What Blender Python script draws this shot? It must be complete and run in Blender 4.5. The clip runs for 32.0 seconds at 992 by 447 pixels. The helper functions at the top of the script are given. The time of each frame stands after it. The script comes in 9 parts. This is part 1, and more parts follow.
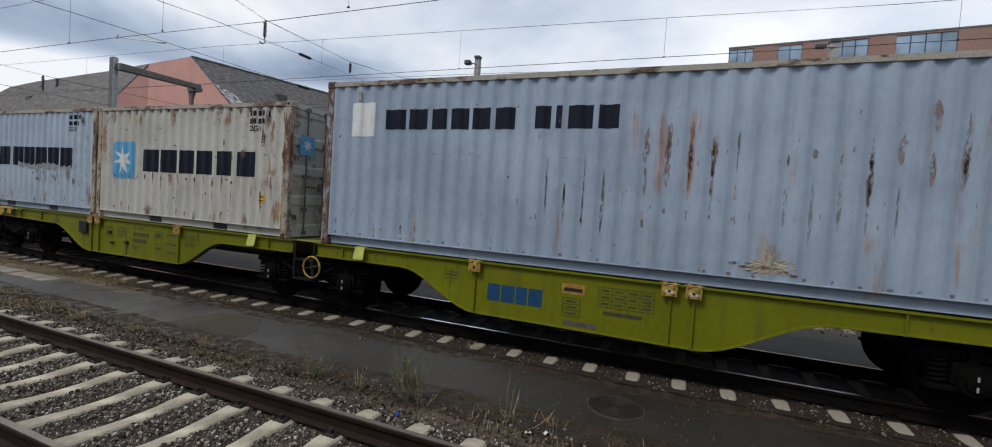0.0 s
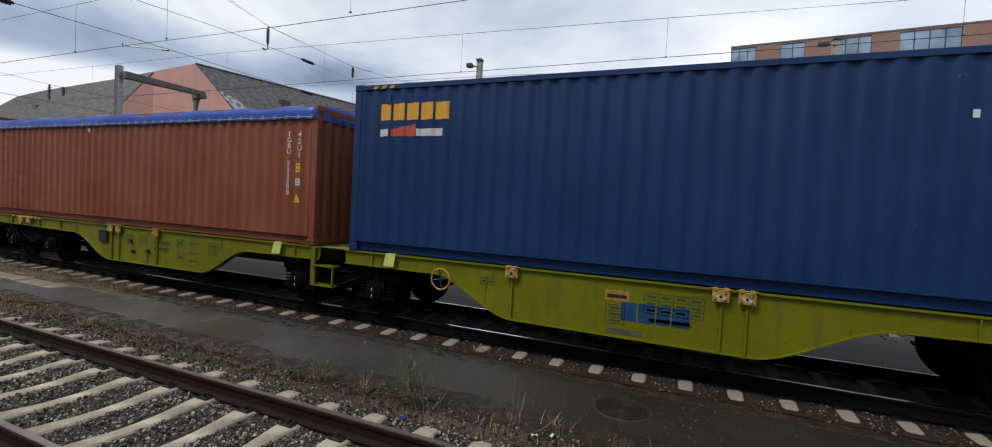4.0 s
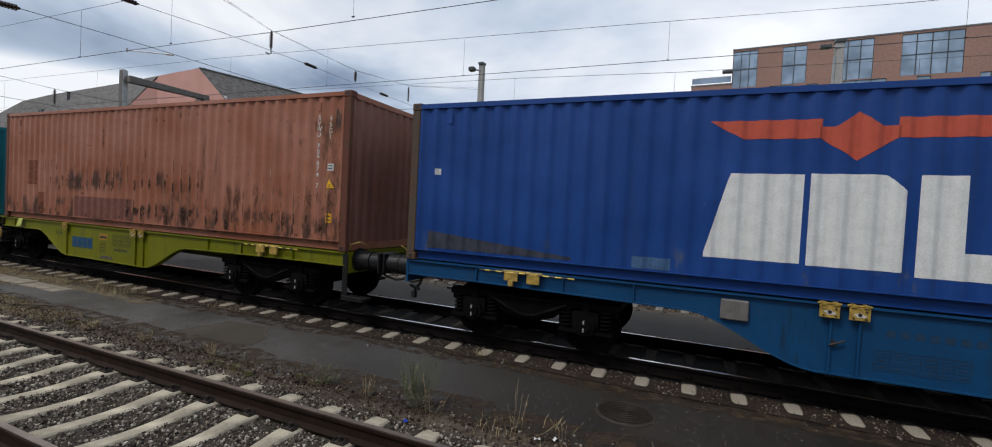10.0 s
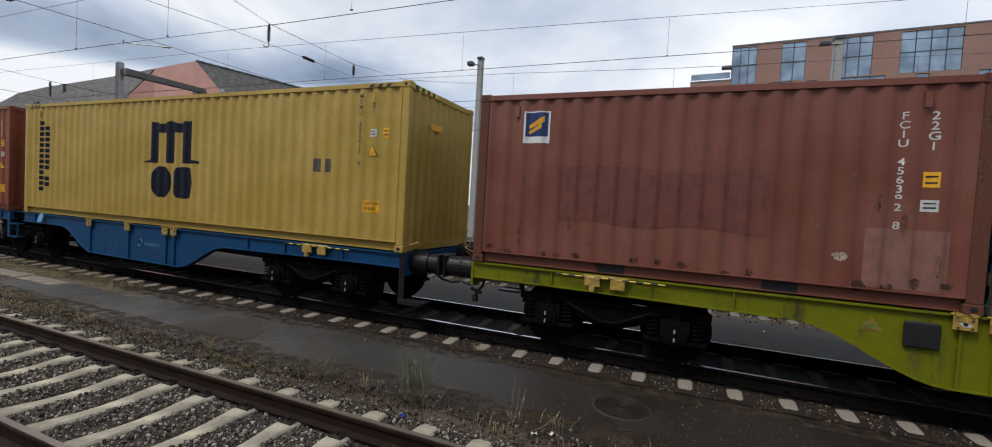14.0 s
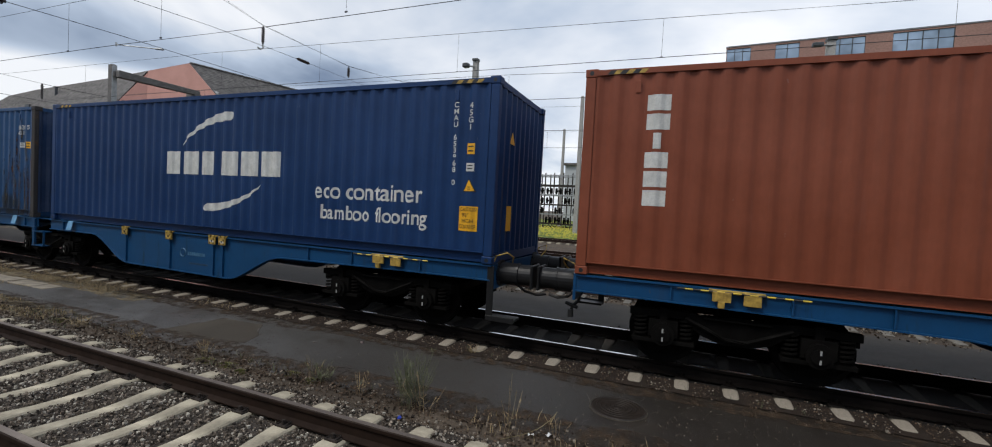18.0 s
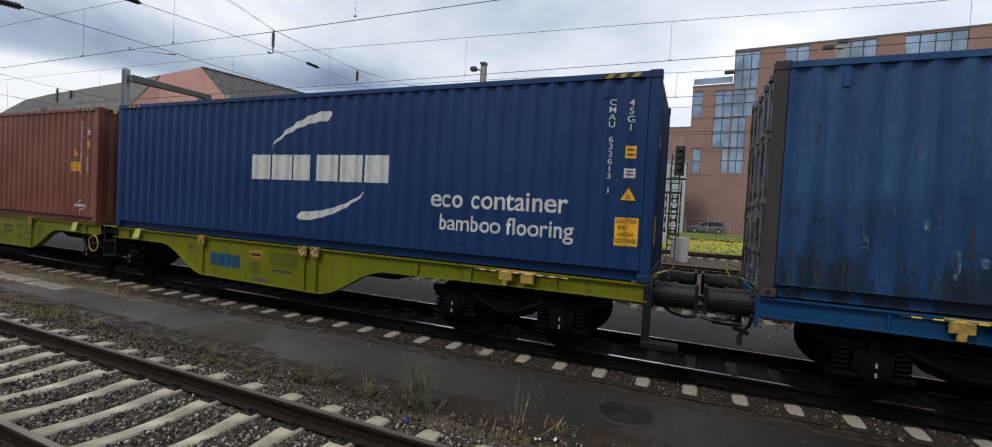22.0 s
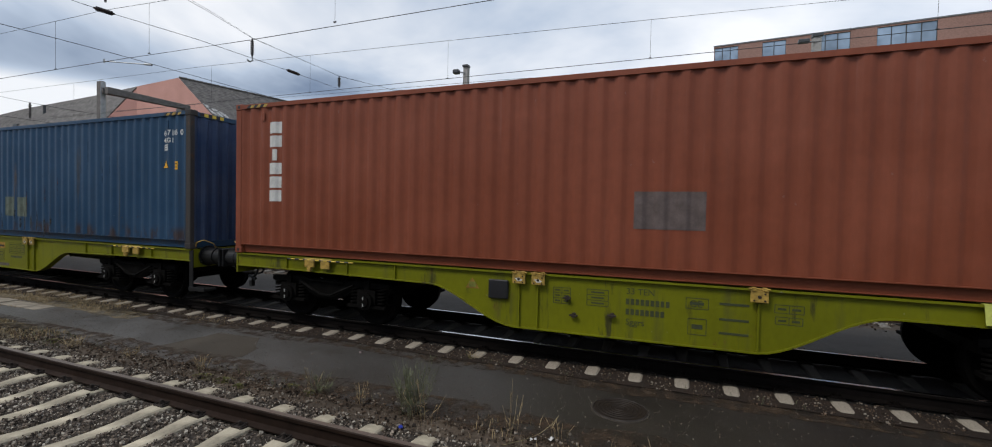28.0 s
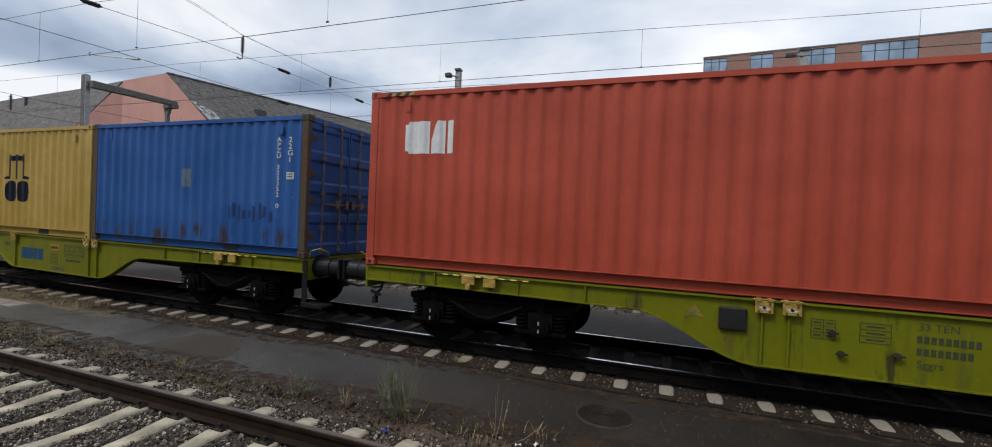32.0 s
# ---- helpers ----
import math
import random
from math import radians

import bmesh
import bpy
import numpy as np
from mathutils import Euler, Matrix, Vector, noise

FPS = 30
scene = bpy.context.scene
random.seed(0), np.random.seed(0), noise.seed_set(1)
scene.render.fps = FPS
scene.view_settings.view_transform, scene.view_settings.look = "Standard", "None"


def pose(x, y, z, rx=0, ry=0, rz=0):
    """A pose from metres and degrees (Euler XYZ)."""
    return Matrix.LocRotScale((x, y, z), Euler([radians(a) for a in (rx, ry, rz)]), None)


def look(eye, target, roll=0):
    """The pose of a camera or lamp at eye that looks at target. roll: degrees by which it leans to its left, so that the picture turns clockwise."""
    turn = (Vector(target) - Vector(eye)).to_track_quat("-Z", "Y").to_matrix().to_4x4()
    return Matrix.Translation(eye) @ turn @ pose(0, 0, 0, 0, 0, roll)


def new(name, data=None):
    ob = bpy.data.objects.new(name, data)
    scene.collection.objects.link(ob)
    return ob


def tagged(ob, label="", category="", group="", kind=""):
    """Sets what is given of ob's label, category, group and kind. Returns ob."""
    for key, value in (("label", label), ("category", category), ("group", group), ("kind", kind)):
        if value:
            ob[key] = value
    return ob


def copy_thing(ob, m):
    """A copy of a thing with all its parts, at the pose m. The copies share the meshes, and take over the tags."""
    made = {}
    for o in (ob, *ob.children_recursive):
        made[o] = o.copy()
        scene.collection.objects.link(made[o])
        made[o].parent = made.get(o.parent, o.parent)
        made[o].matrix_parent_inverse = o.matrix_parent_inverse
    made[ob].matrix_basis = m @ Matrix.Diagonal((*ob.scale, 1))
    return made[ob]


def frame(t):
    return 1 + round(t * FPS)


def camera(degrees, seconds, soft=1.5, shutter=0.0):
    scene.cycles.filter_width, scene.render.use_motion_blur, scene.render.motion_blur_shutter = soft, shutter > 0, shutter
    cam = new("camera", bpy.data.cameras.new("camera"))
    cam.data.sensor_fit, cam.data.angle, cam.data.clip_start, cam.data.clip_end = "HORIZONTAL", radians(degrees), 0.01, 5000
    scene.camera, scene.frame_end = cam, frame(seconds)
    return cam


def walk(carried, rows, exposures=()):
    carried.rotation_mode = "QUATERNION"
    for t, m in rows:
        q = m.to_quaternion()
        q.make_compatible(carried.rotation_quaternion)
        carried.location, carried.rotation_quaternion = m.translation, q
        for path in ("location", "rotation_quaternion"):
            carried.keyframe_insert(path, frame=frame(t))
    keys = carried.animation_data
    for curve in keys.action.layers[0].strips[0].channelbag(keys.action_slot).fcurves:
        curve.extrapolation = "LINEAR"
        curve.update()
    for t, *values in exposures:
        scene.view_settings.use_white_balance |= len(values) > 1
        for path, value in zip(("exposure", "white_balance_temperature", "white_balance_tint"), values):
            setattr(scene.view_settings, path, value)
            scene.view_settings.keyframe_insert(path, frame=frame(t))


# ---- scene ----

cam = camera(94.57, 32.0, 1.05)
EYE = (0.0, 0.0, 2.067)

# seconds, heading, tilt and lean of the hand-held camera, in degrees
TURNS = [
    (0, -22.14, -2.20, 3.77), (0.5, -22.10, -2.15, 3.64), (1, -22.22, -2.14, 3.60), (1.5, -22.26, -2.08, 3.57),
    (2, -22.21, -2.03, 3.54), (2.5, -22.25, -2.06, 3.42), (3, -22.29, -2.04, 3.26), (3.5, -22.50, -1.94, 3.11),
    (5.5, -22.83, -2.00, 3.12), (6, -22.84, -1.97, 3.13), (6.5, -22.86, -1.97, 3.12), (7, -22.95, -1.90, 3.10),
    (7.5, -22.97, -1.81, 3.07), (8, -22.94, -1.73, 3.09), (8.5, -22.90, -1.64, 3.01), (9, -22.93, -1.62, 2.94),
    (9.5, -22.93, -1.59, 3.01), (10, -22.94, -1.56, 3.00), (10.5, -22.84, -1.59, 2.99), (11, -22.81, -1.63, 2.96),
    (11.5, -22.82, -1.76, 2.97), (12, -22.83, -1.87, 2.98), (12.5, -22.79, -1.91, 3.01), (13, -22.71, -1.96, 3.13),
    (13.5, -22.71, -2.06, 3.23), (14, -22.67, -2.13, 3.28), (14.5, -22.59, -2.10, 3.18), (16.5, -22.33, -1.88, 2.94),
    (17, -22.28, -1.83, 2.85), (17.5, -22.22, -1.83, 2.95), (18, -22.17, -1.93, 3.02), (18.5, -22.16, -2.09, 3.11),
    (19, -22.21, -2.18, 3.15), (19.5, -22.27, -2.18, 3.23), (20, -22.62, -2.17, 3.04), (20.5, -22.92, -2.20, 2.91),
    (21, -22.99, -1.99, 3.09), (21.5, -23.01, -1.90, 3.18), (22, -23.09, -1.58, 3.17), (22.5, -22.94, -1.50, 3.17),
    (23, -22.86, -1.36, 3.05), (23.5, -22.60, -1.24, 2.96), (24, -21.69, -1.30, 2.89), (24.5, -19.08, -1.40, 2.83),
    (25, -18.56, -1.70, 3.00), (25.5, -18.28, -1.97, 2.97), (27.5, -20.92, -1.42, 1.73), (28, -21.61, -1.30, 1.17),
    (28.5, -21.64, -0.69, 1.55), (29, -21.40, -0.34, 1.79), (29.5, -21.09, -0.24, 1.95), (30, -20.87, -0.37, 2.15),
    (30.5, -20.71, -0.56, 2.24), (31, -20.53, -0.61, 2.26), (31.5, -20.36, -0.60, 2.37), (32, -20.26, -0.73, 2.38),
]


def aim(yaw, tilt, lean):
    y, p = radians(yaw), radians(tilt)
    way = Vector((math.sin(y) * math.cos(p), math.cos(y) * math.cos(p), math.sin(p)))
    return look(EYE, Vector(EYE) + way, lean)


walk(cam, [(t, aim(y, p, r)) for t, y, p, r in TURNS])

# ---- sky and light ----
world = bpy.data.worlds.new("sky")
scene.world = world
world.use_nodes = True
wn, wl = world.node_tree.nodes, world.node_tree.links
wn.clear()
w_out = wn.new("ShaderNodeOutputWorld")
w_bg = wn.new("ShaderNodeBackground")
w_sky = wn.new("ShaderNodeTexSky")
w_sky.sky_type, w_sky.sun_disc = "NISHITA", False
w_sky.sun_elevation, w_sky.sun_rotation = radians(52), radians(214.6)
w_co = wn.new("ShaderNodeTexCoord")
w_sep = wn.new("ShaderNodeSeparateXYZ")
wl.new(w_co.outputs["Generated"], w_sep.inputs[0])


def wmath(op, a, b=None):
    n = wn.new("ShaderNodeMath")
    n.operation = op
    for i, v in enumerate((a, b)):
        if v is None:
            continue
        if isinstance(v, (int, float)):
            n.inputs[i].default_value = v
        else:
            wl.new(v, n.inputs[i])
    return n.outputs[0]


# cloud layer: the direction projected on a flat deck overhead
w_h = wmath("ADD", wmath("MAXIMUM", w_sep.outputs[2], 0.0), 0.16)
w_vec = wn.new("ShaderNodeCombineXYZ")
wl.new(wmath("DIVIDE", w_sep.outputs[0], w_h), w_vec.inputs[0])
wl.new(wmath("DIVIDE", w_sep.outputs[1], w_h), w_vec.inputs[1])
w_no = wn.new("ShaderNodeTexNoise")
w_no.inputs["Scale"].default_value, w_no.inputs["Detail"].default_value = 0.62, 6.0
w_no.inputs["Roughness"].default_value, w_no.inputs["Distortion"].default_value = 0.52, 0.35
wl.new(w_vec.outputs[0], w_no.inputs["Vector"])
w_ramp = wn.new("ShaderNodeValToRGB")
w_ramp.color_ramp.elements[0].position, w_ramp.color_ramp.elements[0].color = 0.28, (0.16, 0.22, 0.34, 1)
w_ramp.color_ramp.elements[1].position, w_ramp.color_ramp.elements[1].color = 0.64, (1.02, 1.04, 1.08, 1)
w_mid = w_ramp.color_ramp.elements.new(0.46)
w_mid.color = (0.54, 0.63, 0.77, 1)


def wstep(value, a, b):
    m = wn.new("ShaderNodeMapRange")
    m.interpolation_type = "SMOOTHSTEP"
    m.inputs["From Min"].default_value, m.inputs["From Max"].default_value = a, b
    wl.new(value, m.inputs["Value"])
    return m.outputs[0]


# a slate-grey bank of cloud low in the west, with a bright gap under it; brighter clouds to the north
w_hz = wmath("ADD", w_sep.outputs[2], wmath("MULTIPLY", wmath("SUBTRACT", w_no.outputs["Fac"], 0.5), 0.16))
w_west = wstep(w_sep.outputs[0], -0.35, -0.80)
w_bank = wmath("MULTIPLY", wmath("MULTIPLY", wstep(w_hz, 0.19, 0.225), wstep(w_hz, 0.33, 0.24)), w_west)
w_gap = wstep(w_sep.outputs[2], 0.22, 0.14)
w_val = wmath("SUBTRACT", w_no.outputs["Fac"], wmath("MULTIPLY", w_bank, 0.22))
w_val = wmath("ADD", w_val, wmath("MULTIPLY", wmath("MULTIPLY", w_gap, w_west), 0.14))
w_val = wmath("ADD", w_val, wmath("MULTIPLY", w_sep.outputs[1], 0.06))
wl.new(w_val, w_ramp.inputs[0])
w_dim = wn.new("ShaderNodeMix")
w_dim.data_type, w_dim.blend_type = "RGBA", "MULTIPLY"
w_dim.inputs[0].default_value = 1.0
w_dim.inputs[7].default_value = (0.10, 0.10, 0.10, 1)
wl.new(w_sky.outputs[0], w_dim.inputs[6])
w_mix = wn.new("ShaderNodeMix")
w_mix.data_type = "RGBA"
w_mix.inputs[0].default_value = 0.88
wl.new(w_dim.outputs[2], w_mix.inputs[6])
w_east = wn.new("ShaderNodeMapRange")
w_east.inputs["From Min"].default_value, w_east.inputs["From Max"].default_value = -1.0, 0.35
w_east.inputs["To Min"].default_value, w_east.inputs["To Max"].default_value = 0.95, 1.10
wl.new(w_sep.outputs[0], w_east.inputs["Value"])
w_lit = wn.new("ShaderNodeMix")
w_lit.data_type, w_lit.blend_type = "RGBA", "MULTIPLY"
w_lit.inputs[0].default_value = 1.0
wl.new(w_ramp.outputs[0], w_lit.inputs[6])
wl.new(w_east.outputs[0], w_lit.inputs[7])
wl.new(w_lit.outputs[2], w_mix.inputs[7])
wl.new(w_mix.outputs[2], w_bg.inputs["Color"])
w_bg.inputs["Strength"].default_value = 1.0
wl.new(w_bg.outputs[0], w_out.inputs[0])

sun = new("sun", bpy.data.lights.new("sun", "SUN"))
sun.data.energy, sun.data.angle, sun.data.color = 1.85, radians(18), (1.0, 0.96, 0.9)
sun.matrix_world = look((-10, -14.5, 23), (0, 0, 0))


# ---- materials ----
def material(name, build):
    m = bpy.data.materials.new(name)
    m.use_nodes = True
    build(m.node_tree.nodes, m.node_tree.links, m.node_tree.nodes["Principled BSDF"])
    return m


def noise_node(n, l, scale, detail=4.0, stretch=(1, 1, 1), rough=0.6, coord="Object"):
    co = n.new("ShaderNodeTexCoord")
    mp = n.new("ShaderNodeMapping")
    mp.inputs["Scale"].default_value = stretch
    no = n.new("ShaderNodeTexNoise")
    no.inputs["Scale"].default_value, no.inputs["Detail"].default_value = scale, detail
    no.inputs["Roughness"].default_value = rough
    l.new(co.outputs[coord], mp.inputs["Vector"])
    l.new(mp.outputs["Vector"], no.inputs["Vector"])
    return no.outputs["Fac"]


def ramp_node(n, l, source, stops):
    r = n.new("ShaderNodeValToRGB")
    els = r.color_ramp.elements
    while len(els) < len(stops):
        els.new(0.5)
    for e, (p, c) in zip(els, stops):
        e.position = p
        e.color = (*c, 1) if len(c) == 3 else c
    l.new(source, r.inputs[0])
    return r.outputs[0]


def grey(v):
    return (v, v, v)


def mixed(n, l, fac, a, b, blend="MIX"):
    m = n.new("ShaderNodeMix")
    m.data_type, m.blend_type = "RGBA", blend
    for i, v in ((0, fac), (6, a), (7, b)):
        if isinstance(v, (int, float)):
            m.inputs[i].default_value = v
        elif isinstance(v, tuple):
            m.inputs[i].default_value = (*v, 1)
        else:
            l.new(v, m.inputs[i])
    return m.outputs[2]


def bumped(n, l, p, height, strength=0.3, distance=0.01):
    b = n.new("ShaderNodeBump")
    b.inputs["Strength"].default_value, b.inputs["Distance"].default_value = strength, distance
    l.new(height, b.inputs["Height"])
    l.new(b.outputs[0], p.inputs["Normal"])


def shade(c, k):
    return tuple(min(1.0, v * k) for v in c)


def plain(name, color, rough=0.6, metal=0.0, vary=0.25, scale=6.0, fine=60.0, bump=0.15, coat=0.5):
    """A surface of one colour with broad stains and fine grain."""
    def build(n, l, p):
        broad = noise_node(n, l, scale, 5.0)
        grain = noise_node(n, l, fine, 3.0)
        base = ramp_node(n, l, broad, [(0.3, shade(color, 1 - vary)), (0.7, shade(color, 1 + vary * 0.6))])
        g = ramp_node(n, l, grain, [(0.3, grey(0.82)), (0.7, grey(1.0))])
        l.new(mixed(n, l, 1.0, base, g, "MULTIPLY"), p.inputs["Base Color"])
        l.new(ramp_node(n, l, broad, [(0.3, grey(min(1, rough + 0.12))), (0.7, grey(max(0.05, rough - 0.1)))]), p.inputs["Roughness"])
        p.inputs["Metallic"].default_value = metal
        p.inputs["Specular IOR Level"].default_value = coat
        if bump:
            bumped(n, l, p, grain, bump, 0.004)
    return material(name, build)


RUST = (0.13, 0.052, 0.022)


def flaked(name, color, cover=0.6, scale=16.0, stretch=0.4, vary=0.4):
    """A broken layer of stain or flaked paint: holes and soft gaps let the paint below through."""
    def build(n, l, p):
        fine = noise_node(n, l, scale, 6.0, (1, 1, stretch), 0.7)
        broad = noise_node(n, l, 5.0, 4.0)
        l.new(ramp_node(n, l, broad, [(0.3, shade(color, 1 - vary)), (0.7, shade(color, 1 + vary))]), p.inputs["Base Color"])
        cut = 0.72 - 0.42 * cover
        l.new(ramp_node(n, l, fine, [(cut - 0.10, grey(0.0)), (cut + 0.10, grey(0.92))]), p.inputs["Alpha"])
        p.inputs["Roughness"].default_value = 0.85
        p.inputs["Specular IOR Level"].default_value = 0.2
    return material(name, build)


def paint(name, color, rust=0.3, fade=0.25, streak=0.3, seed=0.0, rough=0.5, dirt=0.35, stains=(), wear=0.0):
    """Container paint: chalky fading, dirt runs down the ribs, rust spots and scratches.
    stains: areas x0, x1, z0, z1 with a colour, how much of the area it takes, and how long its runs are."""
    def build(n, l, p):
        co = n.new("ShaderNodeTexCoord")
        off = n.new("ShaderNodeMapping")
        off.inputs["Location"].default_value = (seed * 7.3, seed * 3.1, seed * 5.7)
        l.new(co.outputs["Object"], off.inputs["Vector"])

        def noise_at(scale, detail, stretch, rgh=0.6):
            mp = n.new("ShaderNodeMapping")
            mp.inputs["Scale"].default_value = stretch
            no = n.new("ShaderNodeTexNoise")
            no.inputs["Scale"].default_value, no.inputs["Detail"].default_value = scale, detail
            no.inputs["Roughness"].default_value = rgh
            l.new(off.outputs[0], mp.inputs[0])
            l.new(mp.outputs[0], no.inputs["Vector"])
            return no.outputs["Fac"]
        broad = noise_at(0.6, 4, (1, 1, 1.6))
        fine = noise_at(14, 4, (1, 1, 0.5))
        runs = noise_at(2.4, 5, (1.6, 1.6, 0.16), 0.7)
        spots = noise_at(1.5, 9, (1.4, 1.4, 0.55), 0.72)
        pale = tuple(v * (1 - 0.35 * fade) + 0.35 * fade * 0.42 for v in color)
        base = ramp_node(n, l, broad, [(0.32, shade(color, 0.86)), (0.68, shade(pale, 1.1))])
        base = mixed(n, l, 1.0, base, ramp_node(n, l, fine, [(0.35, grey(0.9)), (0.65, grey(1.0))]), "MULTIPLY")
        dk = ramp_node(n, l, runs, [(0.56, grey(0)), (0.74, grey(dirt))])
        base = mixed(n, l, dk, base, tuple(0.4 * v + 0.02 for v in color))
        if streak:
            lt = ramp_node(n, l, noise_at(3.1, 5, (2.0, 2.0, 0.10), 0.7), [(0.62, grey(0)), (0.8, grey(streak))])
            base = mixed(n, l, lt, base, tuple(0.5 * v + 0.22 for v in color))
        edge = 0.80 - 0.20 * rust
        rs = ramp_node(n, l, spots, [(edge - 0.03, grey(0)), (edge + 0.03, grey(0.9))])
        base = mixed(n, l, rs, base, ramp_node(n, l, fine, [(0.3, shade(RUST, 0.6)), (0.7, shade(RUST, 1.5))]))
        chips = ramp_node(n, l, noise_at(11, 3, (1.2, 1.2, 0.7), 0.5), [(0.745 - 0.02 * wear, grey(0)), (0.765 - 0.02 * wear, grey(0.7 if rust > 0.12 else 0.3))])
        base = mixed(n, l, chips, base, tuple(0.45 * v + 0.16 for v in color))
        nicks = ramp_node(n, l, noise_at(9.0, 4, (0.8, 0.8, 1.1), 0.55), [(0.75 - 0.08 * wear, grey(0)), (0.77 - 0.08 * wear, grey(0.8 if rust > 0.12 else 0.2))])
        base = mixed(n, l, nicks, base, shade(RUST, 0.8))
        sep = n.new("ShaderNodeSeparateXYZ")
        l.new(co.outputs["Object"], sep.inputs[0])

        def inside(axis, a, b, soft):
            r = []
            for lo, hi in ((a - soft, a + soft), (b + soft, b - soft)):
                m = n.new("ShaderNodeMapRange")
                m.interpolation_type = "SMOOTHSTEP"
                m.inputs["From Min"].default_value, m.inputs["From Max"].default_value = lo, hi
                l.new(sep.outputs[axis], m.inputs["Value"])
                r.append(m.outputs[0])
            return r
        for k, (x0, x1, z0, z1, tint, much, run) in enumerate(stains):
            cut = 0.72 - 0.3 * much
            f = ramp_node(n, l, noise_at(2.2, 7, (1.5, 1.5, run), 0.68 + 0.01 * k), [(cut - 0.04, grey(0)), (cut + 0.04, grey(0.88))])
            for g in inside(0, x0, x1, 0.25) + inside(2, z0, z1, 0.10):
                f = mixed(n, l, 1.0, f, g, "MULTIPLY")
            base = mixed(n, l, f, base, ramp_node(n, l, fine, [(0.3, shade(tint, 0.7)), (0.7, shade(tint, 1.3))]))
        l.new(base, p.inputs["Base Color"])
        l.new(ramp_node(n, l, spots, [(edge - 0.05, grey(rough)), (edge + 0.05, grey(0.9))]), p.inputs["Roughness"])
        p.inputs["Specular IOR Level"].default_value = 0.30
        bumped(n, l, p, fine, 0.12, 0.004)
    return material(name, build)


def ground_mat(name, stops, scale, fine, bump=0.5, dist=0.02, rough=0.9, patches=None, gloss=0.3, x_blend=None, chips=None):
    def build(n, l, p):
        a = noise_node(n, l, scale, 6.0)
        b = noise_node(n, l, fine, 4.0, rough=0.75)
        base = ramp_node(n, l, a, stops)
        base = mixed(n, l, 1.0, base, ramp_node(n, l, b, [(0.3, grey(0.55)), (0.7, grey(1.25))]), "MULTIPLY")
        # Blends the base colour into a second one along x.
        if x_blend:
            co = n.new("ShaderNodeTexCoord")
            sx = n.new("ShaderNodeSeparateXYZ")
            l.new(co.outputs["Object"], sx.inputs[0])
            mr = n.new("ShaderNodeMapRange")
            mr.inputs["From Min"].default_value, mr.inputs["From Max"].default_value = x_blend[0], x_blend[1]
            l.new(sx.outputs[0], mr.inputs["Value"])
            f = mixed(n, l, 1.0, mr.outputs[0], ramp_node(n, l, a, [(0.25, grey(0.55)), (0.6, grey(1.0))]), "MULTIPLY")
            base = mixed(n, l, f, base, mixed(n, l, 1.0, x_blend[2], ramp_node(n, l, b, [(0.3, grey(0.6)), (0.7, grey(1.2))]), "MULTIPLY"))
        if chips:
            base = mixed(n, l, ramp_node(n, l, noise_node(n, l, 55, 2.0), [(0.665, grey(0)), (0.70, grey(0.8))]), base, chips)
            base = mixed(n, l, ramp_node(n, l, noise_node(n, l, 3.0, 7.0, rough=0.75), [(0.40, grey(0)), (0.75, grey(0.75))]), base, shade(chips, 0.45))
        if patches:
            base = mixed(n, l, ramp_node(n, l, noise_node(n, l, patches[0], 5.0), [(patches[1], grey(0)), (patches[1] + 0.08, grey(patches[3]))]), base, patches[2])
        l.new(base, p.inputs["Base Color"])
        l.new(ramp_node(n, l, a, [(0.35, grey(max(0.2, rough - 0.1))), (0.65, grey(min(1, rough + 0.06)))]), p.inputs["Roughness"])
        p.inputs["Specular IOR Level"].default_value = gloss
        bumped(n, l, p, b, bump, dist)
    return material(name, build)


M_SOIL = ground_mat("gravelly_soil", [(0.3, (0.05, 0.037, 0.026)), (0.7, (0.12, 0.092, 0.066))], 0.8, 26, 0.8, 0.03)
M_BALLAST = ground_mat("ballast_bed", [(0.3, (0.04, 0.032, 0.026)), (0.7, (0.095, 0.077, 0.062))], 1.5, 30, 1.0, 0.04)
# Base colour grows paler from x -0.5 to -7.5.
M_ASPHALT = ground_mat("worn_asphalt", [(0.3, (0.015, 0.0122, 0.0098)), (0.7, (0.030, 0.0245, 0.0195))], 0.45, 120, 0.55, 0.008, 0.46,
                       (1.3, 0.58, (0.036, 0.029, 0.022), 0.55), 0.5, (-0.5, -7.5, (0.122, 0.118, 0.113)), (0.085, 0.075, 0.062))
M_PATH = ground_mat("old_path_asphalt", [(0.3, (0.038, 0.034, 0.030)), (0.7, (0.066, 0.059, 0.051))], 0.6, 90, 0.6, 0.008, 0.85, None, 0.2, None, (0.16, 0.145, 0.125))
M_PATCH = ground_mat("old_asphalt_patch", [(0.3, (0.046, 0.038, 0.029)), (0.7, (0.074, 0.062, 0.048))], 1.1, 90, 0.4, 0.006, 0.85)
M_GRASS = ground_mat("meadow", [(0.3, (0.075, 0.12, 0.022)), (0.7, (0.17, 0.22, 0.05))], 0.5, 9, 0.8, 0.08, 0.95, (0.9, 0.52, (0.30, 0.27, 0.03), 0.75))
M_DRYGRASS = plain("dry_grass", (0.22, 0.18, 0.095), 0.9, vary=0.4)
M_WEED = plain("weed_leaf", (0.125, 0.135, 0.070), 0.8, vary=0.4)
M_MOSS = plain("moss", (0.17, 0.165, 0.05), 0.95, vary=0.4)
M_CONCRETE = plain("sleeper_concrete", (0.46, 0.405, 0.300), 0.85, vary=0.5, scale=3.6, fine=60, bump=0.45)


